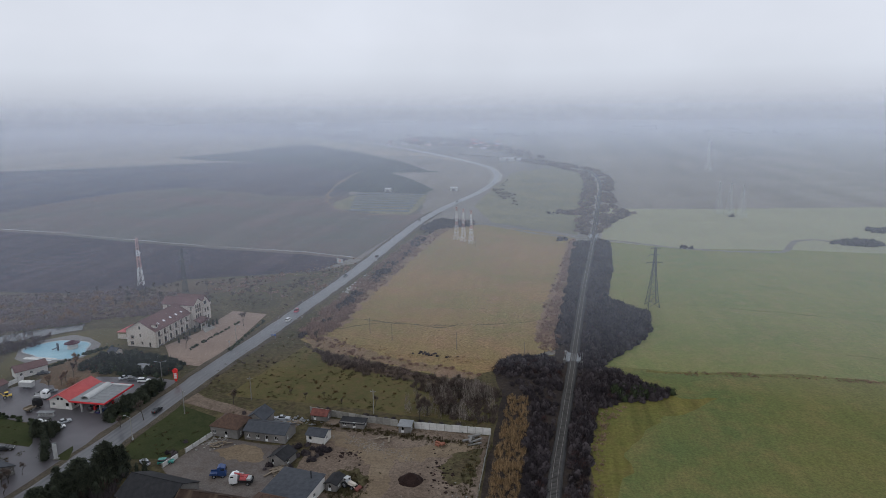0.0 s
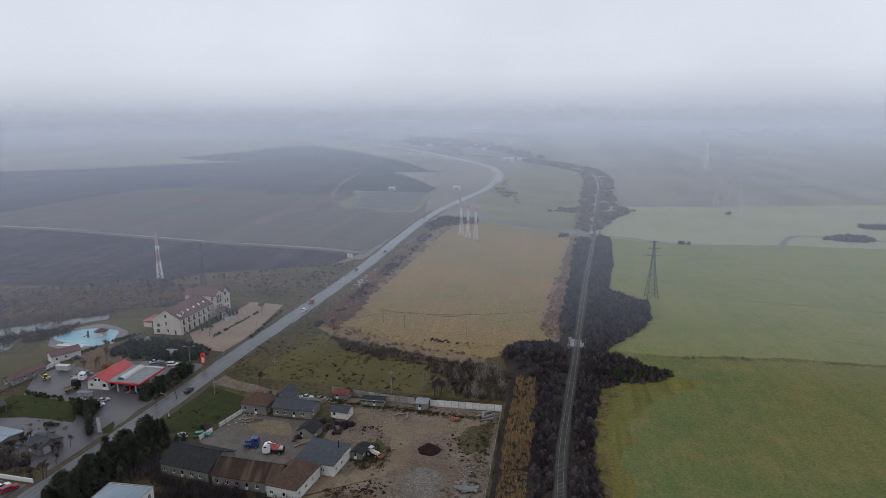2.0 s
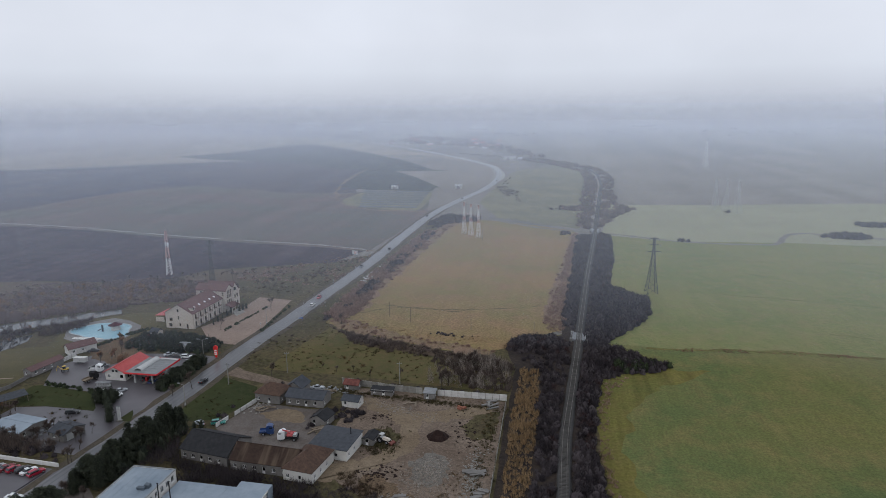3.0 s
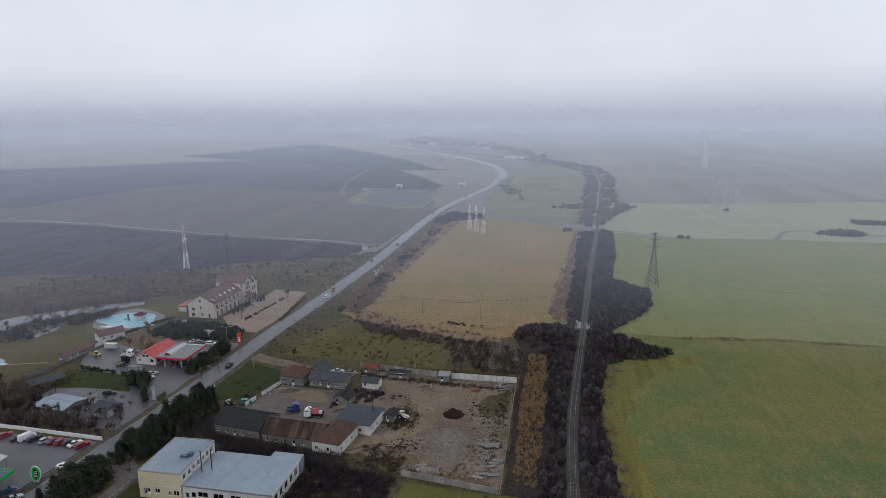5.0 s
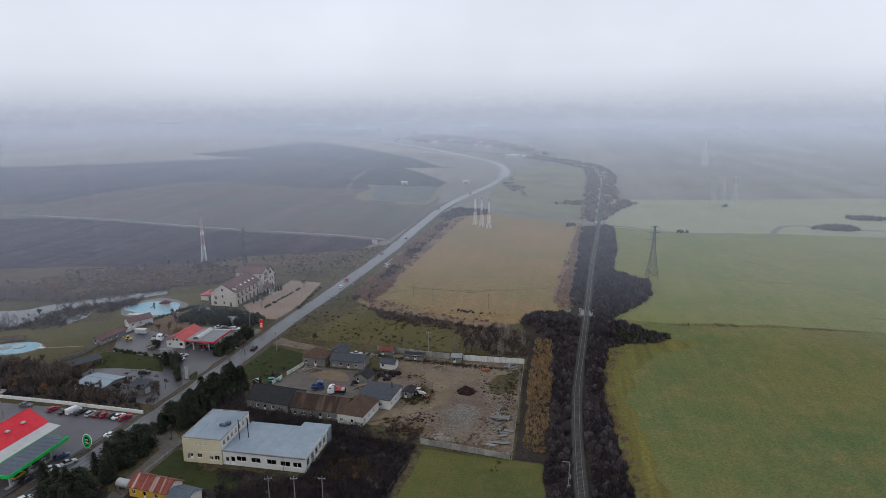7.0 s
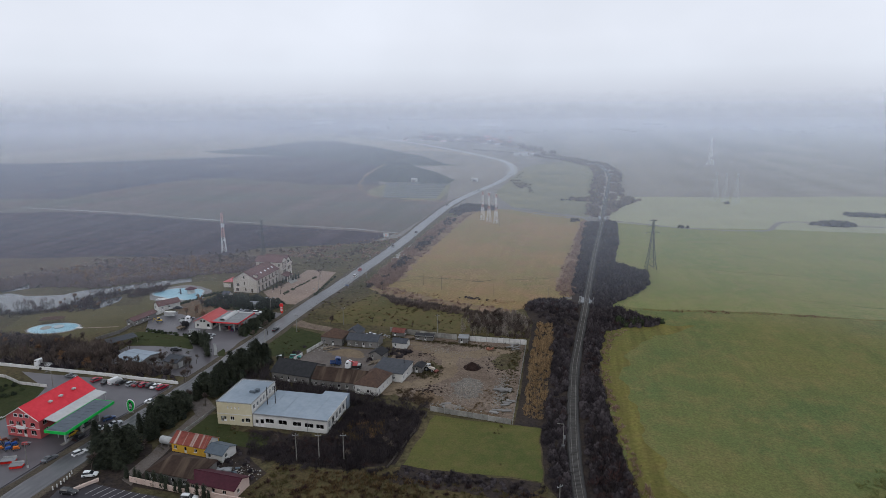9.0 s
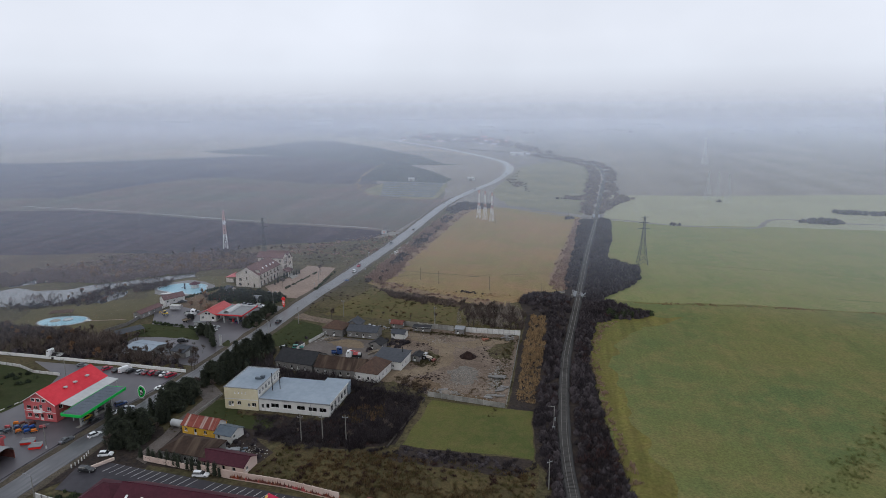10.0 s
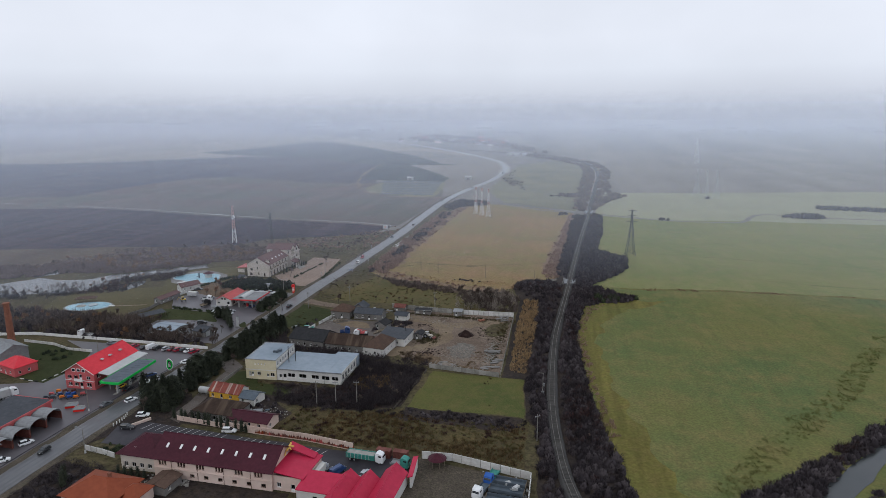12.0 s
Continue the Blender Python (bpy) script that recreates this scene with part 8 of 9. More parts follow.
def wall_shapes():
    """Painted flames along the yard wall: pointed tongues of uneven height."""
    r = random.Random(9)
    o = Vector((-95.5, 44.6, 0))
    line = [Vector((-85.7, 43.2, 0)), Vector((-68.6, 41.9, 0)), Vector((-52.6, 38.9, 0))]
    for a, b in zip(line, line[1:]):
        ang = math.degrees(math.atan2(b.y - a.y, b.x - a.x))
        n = int((b - a).length / 0.42)
        for k in range(n):
            p = a.lerp(b, (k + 0.2) / n) - o
            w, h, lean = r.uniform(0.5, 1.0), r.uniform(0.5, 1.7), r.uniform(-0.3, 0.3)
            y = -0.162 - 0.003 * (k % 3)
            bm = bmesh.new()
            bm.faces.new([bm.verts.new((x, y, 0.25 + z)) for x, z in ((0, 0), (w, 0), (w * 0.85, h * 0.4), (w * 0.6, h * 0.62), (w * 0.5 + lean, h), (w * 0.3, h * 0.55), (w * 0.08, h * 0.45))])
            part("painted_flame", bm, r.choice((RUST, RUST, BRICK, ORANGEROOF, CORALROOF)), gw, at=pose(p.x, p.y, 0, 0, 0, ang))


wall_shapes()
for k in range(7):
    b = thing("bollard", pose(-132.2 + 0.25 * k - 0.06 * k * k, 40.0 + 1.25 * k, -0.05), "white painted bollard at the shop entrance", "bollard", "entrance bollards")
    part("post", tube((0, 0, 0), (0, 0, 0.9), 0.16, 8), WALLWHITE, b)
    part("cap", tube((0, 0, 0.9), (0, 0, 1.05), 0.2, 8, 0.08), WALLWHITE, b)
rw = panel_fence("road_barrier", [(-126.8, 40), (-123.2, 46)], 0.8, PINKWALL, "short pink block wall at the entrance", 2.4, 0.4, seed=15)


def markers():
    """Delineator posts along the road's west edge, and small signs."""
    s = sides_of(ROAD)
    mod = thing("marker_post", pose(0, 0, -200), "white roadside marker post", "marker post", "marker posts")
    part("post", boxes((-0.09, -0.09, 0, 0.09, 0.09, 1.0)), WHITESHEET, mod)
    part("reflector", boxes((-0.07, -0.11, 0.7, 0.07, -0.092, 0.88)), BLACK, mod)
    acc = 0
    for i in range(1, len(ROAD)):
        acc += (ROAD[i] - ROAD[i - 1]).length
        if 262 < ROAD[i].y < 560 and acc > 9:
            acc = 0
            for o in (-4.7, 4.8):
                q = ROAD[i] + s[i] * o
                copy_thing(mod, pose(q.x, q.y, -0.15))
    discard([mod])
    sg = thing("road_sign", pose(-120.4, 239, -0.15, 0, 0, 8), "blue and white chevron board on two posts", "sign")
    for x in (-0.8, 0.8):
        part("post", tube((x, 0, 0), (x, 0, 1.9), 0.05, 6), GALV, sg)
    part("board", boxes((-1.1, -0.06, 1.1, 1.1, -0.03, 1.8)), BLUEPAINT, sg)
    for k in range(4):
        part("chevron", prism(bmesh.new(), [(-0.95 + k * 0.5, -0.085, 1.75), (-0.7 + k * 0.5, -0.085, 1.75), (-0.7 + k * 0.5, -0.062, 1.75), (-0.95 + k * 0.5, -0.062, 1.75)], 0.6), WHITESHEET, sg)
    for x, y in ((-134.6, 226), (-116.5, 262), (-127.5, 305)):
        r = thing("traffic_sign", pose(x, y, -0.1), "small round traffic sign on a grey post", "sign", "traffic signs")
        part("post", tube((0, 0, 0), (0, 0, 2.6), 0.05, 6), GALV, r)
        part("disc", tube((0, -0.09, 2.4), (0, -0.05, 2.4), 0.4, 14), WHITESHEET, r)
    bb = thing("billboard", pose(-136.5, 374, -0.1, 0, 0, -10), "small white roadside billboard on posts", "billboard")
    part("board", boxes((-2.2, -0.1, 1.6, 2.2, 0.1, 4.4)), WHITESHEET, bb)
    part("picture", boxes((-0.8, -0.13, 2.2, 0.8, -0.102, 3.8)), HAZEDRED, bb)
    for x in (-1.5, 1.5):
        part("post", boxes((x - 0.1, -0.08, 0, x + 0.1, 0.08, 1.598)), GALV, bb)


markers()


# ---- cars and trucks ----
def wheel(parent, x, y, r=0.32, w=0.22):
    ob = part("wheel", tube((0, -w / 2, 0), (0, w / 2, 0), r, 12), TYRE, parent, at=pose(x, y, r))
    part("rim", tube((0, -w / 2 - 0.015, 0), (0, w / 2 + 0.015, 0), r * 0.58, 10), GALV, ob)


def loft(rows, cap=True):
    """A body from cross sections (x, half width low, half width high, z low, z high)."""
    bm = bmesh.new()
    prev = None
    for x, a, b, z0, z1 in rows:
        zm = z0 + (z1 - z0) * 0.55
        ring = [bm.verts.new(p) for p in ((x, -a, z0), (x, -a * 1.02, zm), (x, -b, z1), (x, b, z1), (x, a * 1.02, zm), (x, a, z0))]
        if prev:
            for k in range(6):
                bm.faces.new((prev[k], ring[k], ring[(k + 1) % 6], prev[(k + 1) % 6]))
        else:
            bm.faces.new(ring)
        prev = ring
    bm.faces.new(prev[::-1])
    bmesh.ops.recalc_face_normals(bm, faces=bm.faces)
    return bm


def car_model(colour, kind="hatch"):
    P = CARS[colour]
    L, H = {"hatch": (4.1, 1.48), "saloon": (4.5, 1.44), "estate": (4.6, 1.55), "van": (5.2, 2.1)}[kind]
    ob = thing("van" if kind == "van" else "car", pose(0, 0, -200), f"{colour} {'panel van' if kind == 'van' else kind if kind != 'hatch' else 'hatchback car'} parked on tarmac", "van" if kind == "van" else "car", "parked cars")
    h, b = L / 2, 0.62 * H
    part("body", loft([(-h, 0.68, 0.62, 0.34, b * 0.86), (-h + 0.15, 0.82, 0.74, 0.26, b * 0.98), (-h * 0.45, 0.86, 0.78, 0.24, b), (h * 0.3, 0.86, 0.78, 0.24, b), (h * 0.75, 0.84, 0.74, 0.25, b * 0.88), (h - 0.12, 0.78, 0.66, 0.3, b * 0.76), (h, 0.64, 0.56, 0.36, b * 0.66)]), P, ob)
    back, front = {"hatch": (-h + 0.12, h * 0.46), "saloon": (-h * 0.62, h * 0.4), "estate": (-h + 0.1, h * 0.42), "van": (-h + 0.06, h * 0.72)}[kind]
    top0, top1 = {"hatch": (-h + 0.6, h * 0.06), "saloon": (-h * 0.34, h * 0.02), "estate": (-h + 0.42, h * 0.04), "van": (-h + 0.12, h * 0.42)}[kind]
    glassmat = P if kind == "van" else CARGLASS
    part("cabin_glass" if kind != "van" else "cargo_body", loft([(back, 0.74, 0.73, b - 0.02, b + 0.02), (top0, 0.76, 0.60, b - 0.02, H - 0.05), (top1, 0.76, 0.60, b - 0.02, H - 0.05), (front, 0.74, 0.72, b - 0.02, b + 0.02)]), glassmat, ob)
    part("roof", boxes((top0 - 0.06, -0.6, H - 0.048, top1 + 0.08, 0.6, H)), P, ob)
    if kind == "van":
        part("windscreen", prism(bmesh.new(), [(top1 + 0.2, -0.58, H - 0.12), (front - 0.02, -0.66, b + 0.12), (front - 0.02, 0.66, b + 0.12), (top1 + 0.2, 0.58, H - 0.12)], 0.06), CARGLASS, ob)
    else:
        for s in (-1, 1):
            part("pillar", boxes((-0.12, s * 0.66 - 0.03, b, 0.02, s * 0.66 + 0.03, H - 0.05)), P, ob)
    for x in (-h * 0.62, h * 0.62):
        for y in (-0.76, 0.76):
            wheel(ob, x, y)
    for s in (-1, 1):
        part("headlight", boxes((h - 0.1, s * 0.5 - 0.16, b * 0.58, h + 0.005, s * 0.5 + 0.16, b * 0.72)), LAMPGLASS, ob)
        part("tail_light", boxes((-h - 0.01, s * 0.56 - 0.1, b * 0.6, -h + 0.12, s * 0.56 + 0.1, b * 0.84)), TAILRED, ob)
        part("mirror", boxes((front - 0.5, s * 0.93 - 0.07, b, front - 0.36, s * 0.93 + 0.07, b + 0.14)), P, ob)
    return ob


MODELS = {}


def park(x, y, turn, colour, kind="hatch", z=-0.06, label=""):
    """A parked car; turn: the way its nose points, in degrees from east."""
    if (colour, kind) not in MODELS:
        MODELS[(colour, kind)] = car_model(colour, kind)
    ob = copy_thing(MODELS[(colour, kind)], pose(x, y, z, 0, 0, turn))
    return tagged(ob, label) if label else ob


for x, y, a, c, k in ((-170.2, 103.2, 70, "red", "hatch"), (-165.0, 102.4, 72, "black", "saloon"), (-162.2, 103.0, 72, "white", "van"), (-159.4, 102.8, 75, "black", "estate"), (-155.2, 102.4, 75, "silver", "hatch"), (-152.4, 102.6, 72, "maroon", "saloon"),
                      (-149.8, 102.4, 74, "red", "hatch"), (-147.2, 102.6, 75, "black", "hatch"), (-144.8, 102.2, 72, "white", "saloon"), (-142.0, 101.8, 70, "red", "estate"), (-138.6, 90.6, 10, "white", "saloon"), (-182, 104.4, 5, "grey", "saloon")):
    park(x, y, a, c, k, -0.09)
for x, y, a, c, k in ((-144.8, 77.4, 60, "blue", "hatch"), (-140.2, 74.6, 62, "silver", "saloon"), (-142.6, 71.0, 58, "white", "saloon"), (-149.2, 66.4, 88, "yellow", "hatch"), (-145.4, 65.2, 88, "black", "saloon"), (-149.4, 72.4, 88, "grey", "hatch"),
                      (-138.4, 57.0, 66, "white", "hatch"), (-150.6, 25.6, 62, "white", "hatch"), (-149.4, 15.8, 40, "white", "hatch"), (-152.0, 14.4, 150, "black", "hatch"), (-170.4, 46.0, 30, "grey", "estate"), (-166.8, 47.6, 60, "black", "hatch"), (-144.6, 52.6, 75, "grey", "saloon")):
    park(x, y, a, c, k, -0.09)
for x, y, a, c, k in ((-127.2, 47.6, 20, "white", "hatch"), (-126.8, 39.4, 5, "black", "estate"), (-94.0, 42.8, 8, "white", "estate"), (-58.4, 27.4, 60, "silver", "van"), (-55.8, 26.6, 62, "black", "hatch"), (-53.2, 27.0, 62, "blue", "van"), (-45.4, 27.2, 70, "silver", "hatch")):
    park(x, y, a, c, k, -0.06)
for x, y, a, c, k in ((-157.2, 188.6, 40, "silver", "saloon"), (-148.4, 187.4, 15, "white", "estate"), (-154.0, 153.8, 55, "silver", "saloon"), (-152.8, 150.0, 60, "white", "hatch"), (-159.8, 150.8, 165, "white", "van"), (-153.2, 187.8, 10, "grey", "hatch"),
                      (-147.4, 163.0, 85, "blue", "hatch"), (-151.8, 165.0, 85, "grey", "saloon"), (-144.2, 182.6, 30, "grey", "hatch"), (-158.8, 136.0, 25, "black", "estate"), (-178.6, 171.6, 200, "black", "hatch"), (-176.0, 173.4, 30, "grey", "hatch"), (-191.6, 187.4, 30, "black", "saloon")):
    park(x, y, a, c, k, -0.06)
for x, y, a, c, k, lab in ((-123.6, 262.5, 92, "white", "estate", "white estate car on the country road"), (-125.2, 276.0, 272, "red", "hatch", "red hatchback on the country road"), (-119.0, 400, 90, "black", "hatch", "dark car on the country road"), (-123.4, 346, 270, "grey", "saloon", "grey saloon on the country road"),
                           (-121.0, 545, 268, "black", "hatch", "dark far car on the country road"), (-106.0, 668, 80, "black", "saloon", "dark far car on the country road"), (-84.6, 850, 90, "grey", "van", "grey far van on the country road"), (-141.8, 22.6, 268, "black", "hatch", "dark hatchback on the main road"), (-128.8, 166.4, 90, "black", "saloon", "dark saloon on the main road")):
    park(x, y, a, c, k, 0.04, lab)
park(-106.4, 137.2, 20, "teal", "estate", -0.05, "teal-green estate car beside the barn")
park(-112.2, 135.8, 150, "silver", "hatch", -0.05)
for x, y, a in ((-88.6, 166.6, 30), (-84.2, 167.8, 10), (-92.8, 169.6, 60)):
    park(x, y, a, "silver", "saloon", -0.1, "old pale wrecked saloon beside the farm")
discard(MODELS.values())


def truck(x, y, turn, cabmat, bedmat, length=8.6, label="", kind="tipper", z=-0.06, cab="front"):
    ob = thing("truck", pose(x, y, z, 0, 0, turn), label, "truck", "trucks")
    h = length / 2
    part("chassis", boxes((-h, -0.5, 0.6, h - 0.3, 0.5, 0.95)), BLACK, ob)
    part("cab", loft([(h - 2.3, 1.1, 1.0, 0.8, 3.0), (h - 1.6, 1.18, 1.05, 0.6, 3.35), (h - 0.3, 1.18, 1.02, 0.55, 2.9), (h, 1.1, 1.0, 0.6, 2.1)]), cabmat, ob)
    part("windscreen", prism(bmesh.new(), [(h - 0.3, -0.95, 2.86), (h + 0.02, -0.95, 2.1), (h + 0.02, 0.95, 2.1), (h - 0.3, 0.95, 2.86)], 0.08), CARGLASS, ob)
    for s in (-1, 1):
        part("side_window", boxes((h - 1.4, s * 1.13 - 0.03, 2.0, h - 0.5, s * 1.13 + 0.03, 2.7)), CARGLASS, ob)
        part("headlight", boxes((h - 0.04, s * 0.85 - 0.18, 0.8, h + 0.03, s * 0.85 + 0.18, 1.05)), LAMPGLASS, ob)
    x1 = h - 2.5
    if kind == "tipper":
        for s in (-1, 1):
            part("bed_side", boxes((-h, s * 1.2 - 0.06, 1.1, x1, s * 1.2 + 0.06, 2.5)), bedmat, ob)
            for k in range(int((x1 + h) / 1.1)):
                part("rib", boxes((-h + 0.3 + k * 1.1, s * 1.3 - 0.04, 1.1, -h + 0.42 + k * 1.1, s * 1.3 + 0.04, 2.5)), WHITESHEET, ob)
        part("bed_floor", boxes((-h, -1.14, 0.96, x1, 1.14, 1.1)), bedmat, ob)
        part("bed_end", boxes((-h - 0.06, -1.26, 0.97, -h - 0.002, 1.26, 2.5), (x1 + 0.002, -1.26, 0.97, x1 + 0.06, 1.26, 2.8)), bedmat, ob)
        part("load", boxes((-h + 0.02, -1.13, 1.102, x1 - 0.02, 1.13, 2.3)), CONCRETE, ob, "pale gravel load")
    elif kind == "box":
        part("box_body", boxes((-h, -1.24, 0.96, x1, 1.24, 3.5)), bedmat, ob)
        part("rear_door", boxes((-h - 0.05, -1.1, 1.1, -h - 0.002, 1.1, 3.3)), GREYSHEET, ob)
    else:
        part("bed_floor", boxes((-h, -1.1, 0.96, x1, 1.1, 1.15)), bedmat, ob)
        for s in (-1, 1):
            part("bed_side", boxes((-h, s * 1.1 - 0.04, 1.152, x1, s * 1.1 + 0.04, 1.6)), bedmat, ob)
    axles = (h - 1.1, -h + 1.1, -h + 2.4) if length > 7 else (h - 1.0, -h + 1.1)
    for ax in axles:
        for s in (-1, 1):
            wheel(ob, ax, s * 0.98, 0.5, 0.3)
    return ob


truck(-47.4, 34.2, -5, CARS["white"], TEAL, 11.0, "tipper truck with white cab and ribbed teal body")
truck(-37.0, 32.8, -8, TEAL, GREYSHEET, 5.4, "small teal flatbed truck by the yard wall", "flat")
truck(-13.0, 24.6, 250, CARS["white"], DARKSHEET, 8.0, "white-cabbed truck in the storage yard", "flat")
truck(-11.2, 30.6, 255, BLUEPAINT, TEAL, 7.0, "blue-cabbed truck in the storage yard", "flat")
truck(-183.0, 51.6, 62, CARS["white"], WHITESHEET, 7.4, "white box lorry in the car park", "box", -0.09)
truck(-200.0, 111.0, 175, CARS["white"], WHITESHEET, 7.0, "white flatbed truck behind the wall", "flat", -0.1)

truck(-175.4, 168.4, 15, CARS["white"], WHITESHEET, 5.2, "white pickup truck parked behind the station", "flat")
truck(-171.6, 160.6, 78, BLACK, WOOD, 5.6, "dark flatbed truck loaded beside the station", "flat")


def crane_truck():
    ob = truck(-79.8, 131.2, 188, CARS["white"], BLACK, 6.2, "red and white crane truck on the farm yard", "flat", -0.05)
    part("turret", loft([(-1.6, 0.9, 0.7, 1.2, 2.3), (0.2, 0.9, 0.7, 1.2, 2.3)]), REDWALL, ob)
    part("boom", tube((-1.2, 0.3, 2.2), (1.6, 0.5, 3.6), 0.22, 6, 0.16), REDWALL, ob)
    part("boom", tube((1.6, 0.5, 3.5), (-2.6, 0.6, 3.0), 0.16, 6, 0.1), REDWALL, ob)
    part("operator_cab", boxes((-0.4, -1.0, 1.3, 0.6, -0.2, 2.7)), WHITESHEET, ob)
    part("counterweight", boxes((-2.7, -0.9, 1.16, -1.7, 0.9, 2.0)), WHITESHEET, ob)


crane_truck()
truck(-87.8, 133.4, 20, CARS["blue"], CARS["blue"], 4.4, "small blue truck on the farm yard", "flat", -0.05)


def trailer(x, y, turn, label, length=8, material=None):
    ob = thing("trailer", pose(x, y, -0.05, 0, 0, turn), label, "trailer", "trailers")
    h = length / 2
    part("floor", boxes((-h, -1.2, 0.9, h, 1.2, 1.1)), material or DARKSHEET, ob)
    for s in (-1, 1):
        part("side", boxes((-h, s * 1.2 - 0.05, 1.102, h, s * 1.2 + 0.05, 1.9)), material or DARKSHEET, ob)
        for ax in (-h + 1, -h + 2.2, h - 1):
            wheel(ob, ax, s * 1.0, 0.45, 0.28)
    part("end", boxes((-h - 0.05, -1.25, 1.0, -h - 0.002, 1.25, 1.9), (h + 0.002, -1.25, 1.0, h + 0.05, 1.25, 1.9)), WOOD, ob)
    part("drawbar", boxes((h + 0.052, -0.1, 0.7, h + 1.4, 0.1, 0.85)), BLACK, ob)


trailer(-6.4, 28.6, -8, "dark open trailer in the storage yard", 9)
trailer(-6.8, 24.6, -8, "dark open trailer in the storage yard", 9)
trailer(-7.2, 20.4, -8, "dark open trailer in the storage yard", 9)
tr = thing("box_trailer", pose(-188, 175.6, -0.06, 0, 0, 5), "white box trailer in the station yard", "trailer")
part("body", boxes((-2.5, -1.0, 0.6, 2.5, 1.0, 2.4)), WHITESHEET, tr)
part("roof", boxes((-2.55, -1.05, 2.402, 2.55, 1.05, 2.5)), WHITE, tr)
for s in (-1, 1):
    wheel(tr, -0.6, s * 0.95, 0.34)
    wheel(tr, 0.4, s * 0.95, 0.34)
tb = thing("tank_container", pose(-163.4, 157.0, -0.06, 0, 0, 8), "row of white gas bottles in a low cage", "cage")
part("cage", boxes((-2.8, -0.9, 0, 2.8, 0.9, 0.15), (-2.8, -0.9, 1.5, 2.8, 0.9, 1.6)), GREYSHEET, tb)
for k in range(6):
    part("bottle", tube((-2.3 + k * 0.92, 0, 0.152), (-2.3 + k * 0.92, 0, 1.45), 0.38, 10, 0.3), WHITESHEET, tb)


def tractor():
    ob = thing("tractor", pose(-50.2, 134.6, -0.05, 0, 0, -20), "old white and yellow wheel loader on dirt", "tractor")
    part("bonnet", loft([(-0.2, 0.55, 0.5, 0.9, 1.7), (1.6, 0.5, 0.42, 0.9, 1.6), (2.0, 0.42, 0.36, 1.0, 1.45)]), CREAM, ob)
    part("cab", boxes((-1.5, -0.75, 1.0, -0.202, 0.75, 1.6), (-1.5, -0.75, 2.5, -0.202, 0.75, 2.65)), WHITESHEET, ob)
    for x, y in ((-1.45, -0.7), (-1.45, 0.7), (-0.28, -0.7), (-0.28, 0.7)):
        part("cab_post", boxes((x - 0.05, y - 0.05, 1.602, x + 0.05, y + 0.05, 2.498)), WHITESHEET, ob)
    part("bucket", prism(bmesh.new(), [(2.4, -1.1, 0.9), (3.3, -1.1, 0.5), (3.3, 1.1, 0.5), (2.4, 1.1, 0.9)], 0.45), RUST, ob)
    for s in (-1, 1):
        part("lift_arm", bar(bmesh.new(), (-0.4, s * 0.72, 1.5), (2.5, s * 0.72, 0.7), 0.09), CREAM, ob)
        wheel(ob, -1.0, s * 1.0, 0.9, 0.5)
        wheel(ob, 1.4, s * 0.9, 0.55, 0.32)
    part("axle", boxes((-1.2, -0.8, 0.6, 1.6, 0.8, 0.9)), BLACK, ob)


tractor()


def digger():
    ob = thing("digger", pose(-188.0, 167.0, -0.06, 0, 0, 40), "yellow backhoe digger in the station yard", "digger")
    part("body", boxes((-1.4, -0.7, 0.9, 1.6, 0.7, 1.5)), YELLOWPAINT, ob)
    part("cab", boxes((-0.9, -0.65, 1.502, 0.4, 0.65, 2.7)), CARGLASS, ob)
    part("roof", boxes((-1.0, -0.75, 2.702, 0.5, 0.75, 2.82)), YELLOWPAINT, ob)
    part("boom", bar(bar(bmesh.new(), (-1.4, 0, 1.4), (-2.8, 0, 3.2), 0.16), (-2.8, 0, 3.2), (-3.6, 0, 1.0), 0.12), YELLOWPAINT, ob)
    for s in (-1, 1):
        wheel(ob, -0.9, s * 0.9, 0.7, 0.4)
        wheel(ob, 1.2, s * 0.85, 0.5, 0.3)
    ob.scale = (0.8, 0.8, 0.8)


digger()


# ---- pools ----
def ring_points(cx, cy, rx, ry, turn, n=40, wob=()):
    out = []
    for k in range(n):
        a = math.tau * k / n
        s = 1 + sum(w * math.cos(f * a + p) for f, w, p in wob)
        x, y = rx * s * math.cos(a), ry * s * math.sin(a)
        c, d = math.cos(radians(turn)), math.sin(radians(turn))
        out.append((cx + x * c - y * d, cy + x * d + y * c))
    return out


def pool(cx, cy, rx, ry, turn, wob, label):
    ob = thing("swimming_pool", pose(cx, cy, 0), label, "swimming pool", "park pools")
    shape = [(x - cx, y - cy) for x, y in ring_points(cx, cy, rx, ry, turn, 44, wob)]
    for name, s0, s1, z0, z1, m in (("rim", 1.0, 0.95, 0.0, 0.12, POOLRIM), ("edge_paving", 1.07, 1.0, -0.06, -0.03, DECK)):
        bm = bmesh.new()
        vs = [[bm.verts.new((x * s, y * s, z)) for x, y in shape] for s, z in ((s0, -0.1), (s0, z1), (s1, z1), (s1, -0.1))]
        for a, b in zip(vs, vs[1:]):
            for k in range(len(shape)):
                j = (k + 1) % len(shape)
                bm.faces.new((a[k], a[j], b[j], b[k]))
        part(name, bm, m, ob)
    bm = bmesh.new()
    bm.faces.new([bm.verts.new((x * 0.96, y * 0.96, 0.04)) for x, y in shape])
    bmesh.ops.triangulate(bm, faces=bm.faces)
    part("basin", bm, POOL, ob, "pale blue painted basin")
    return ob


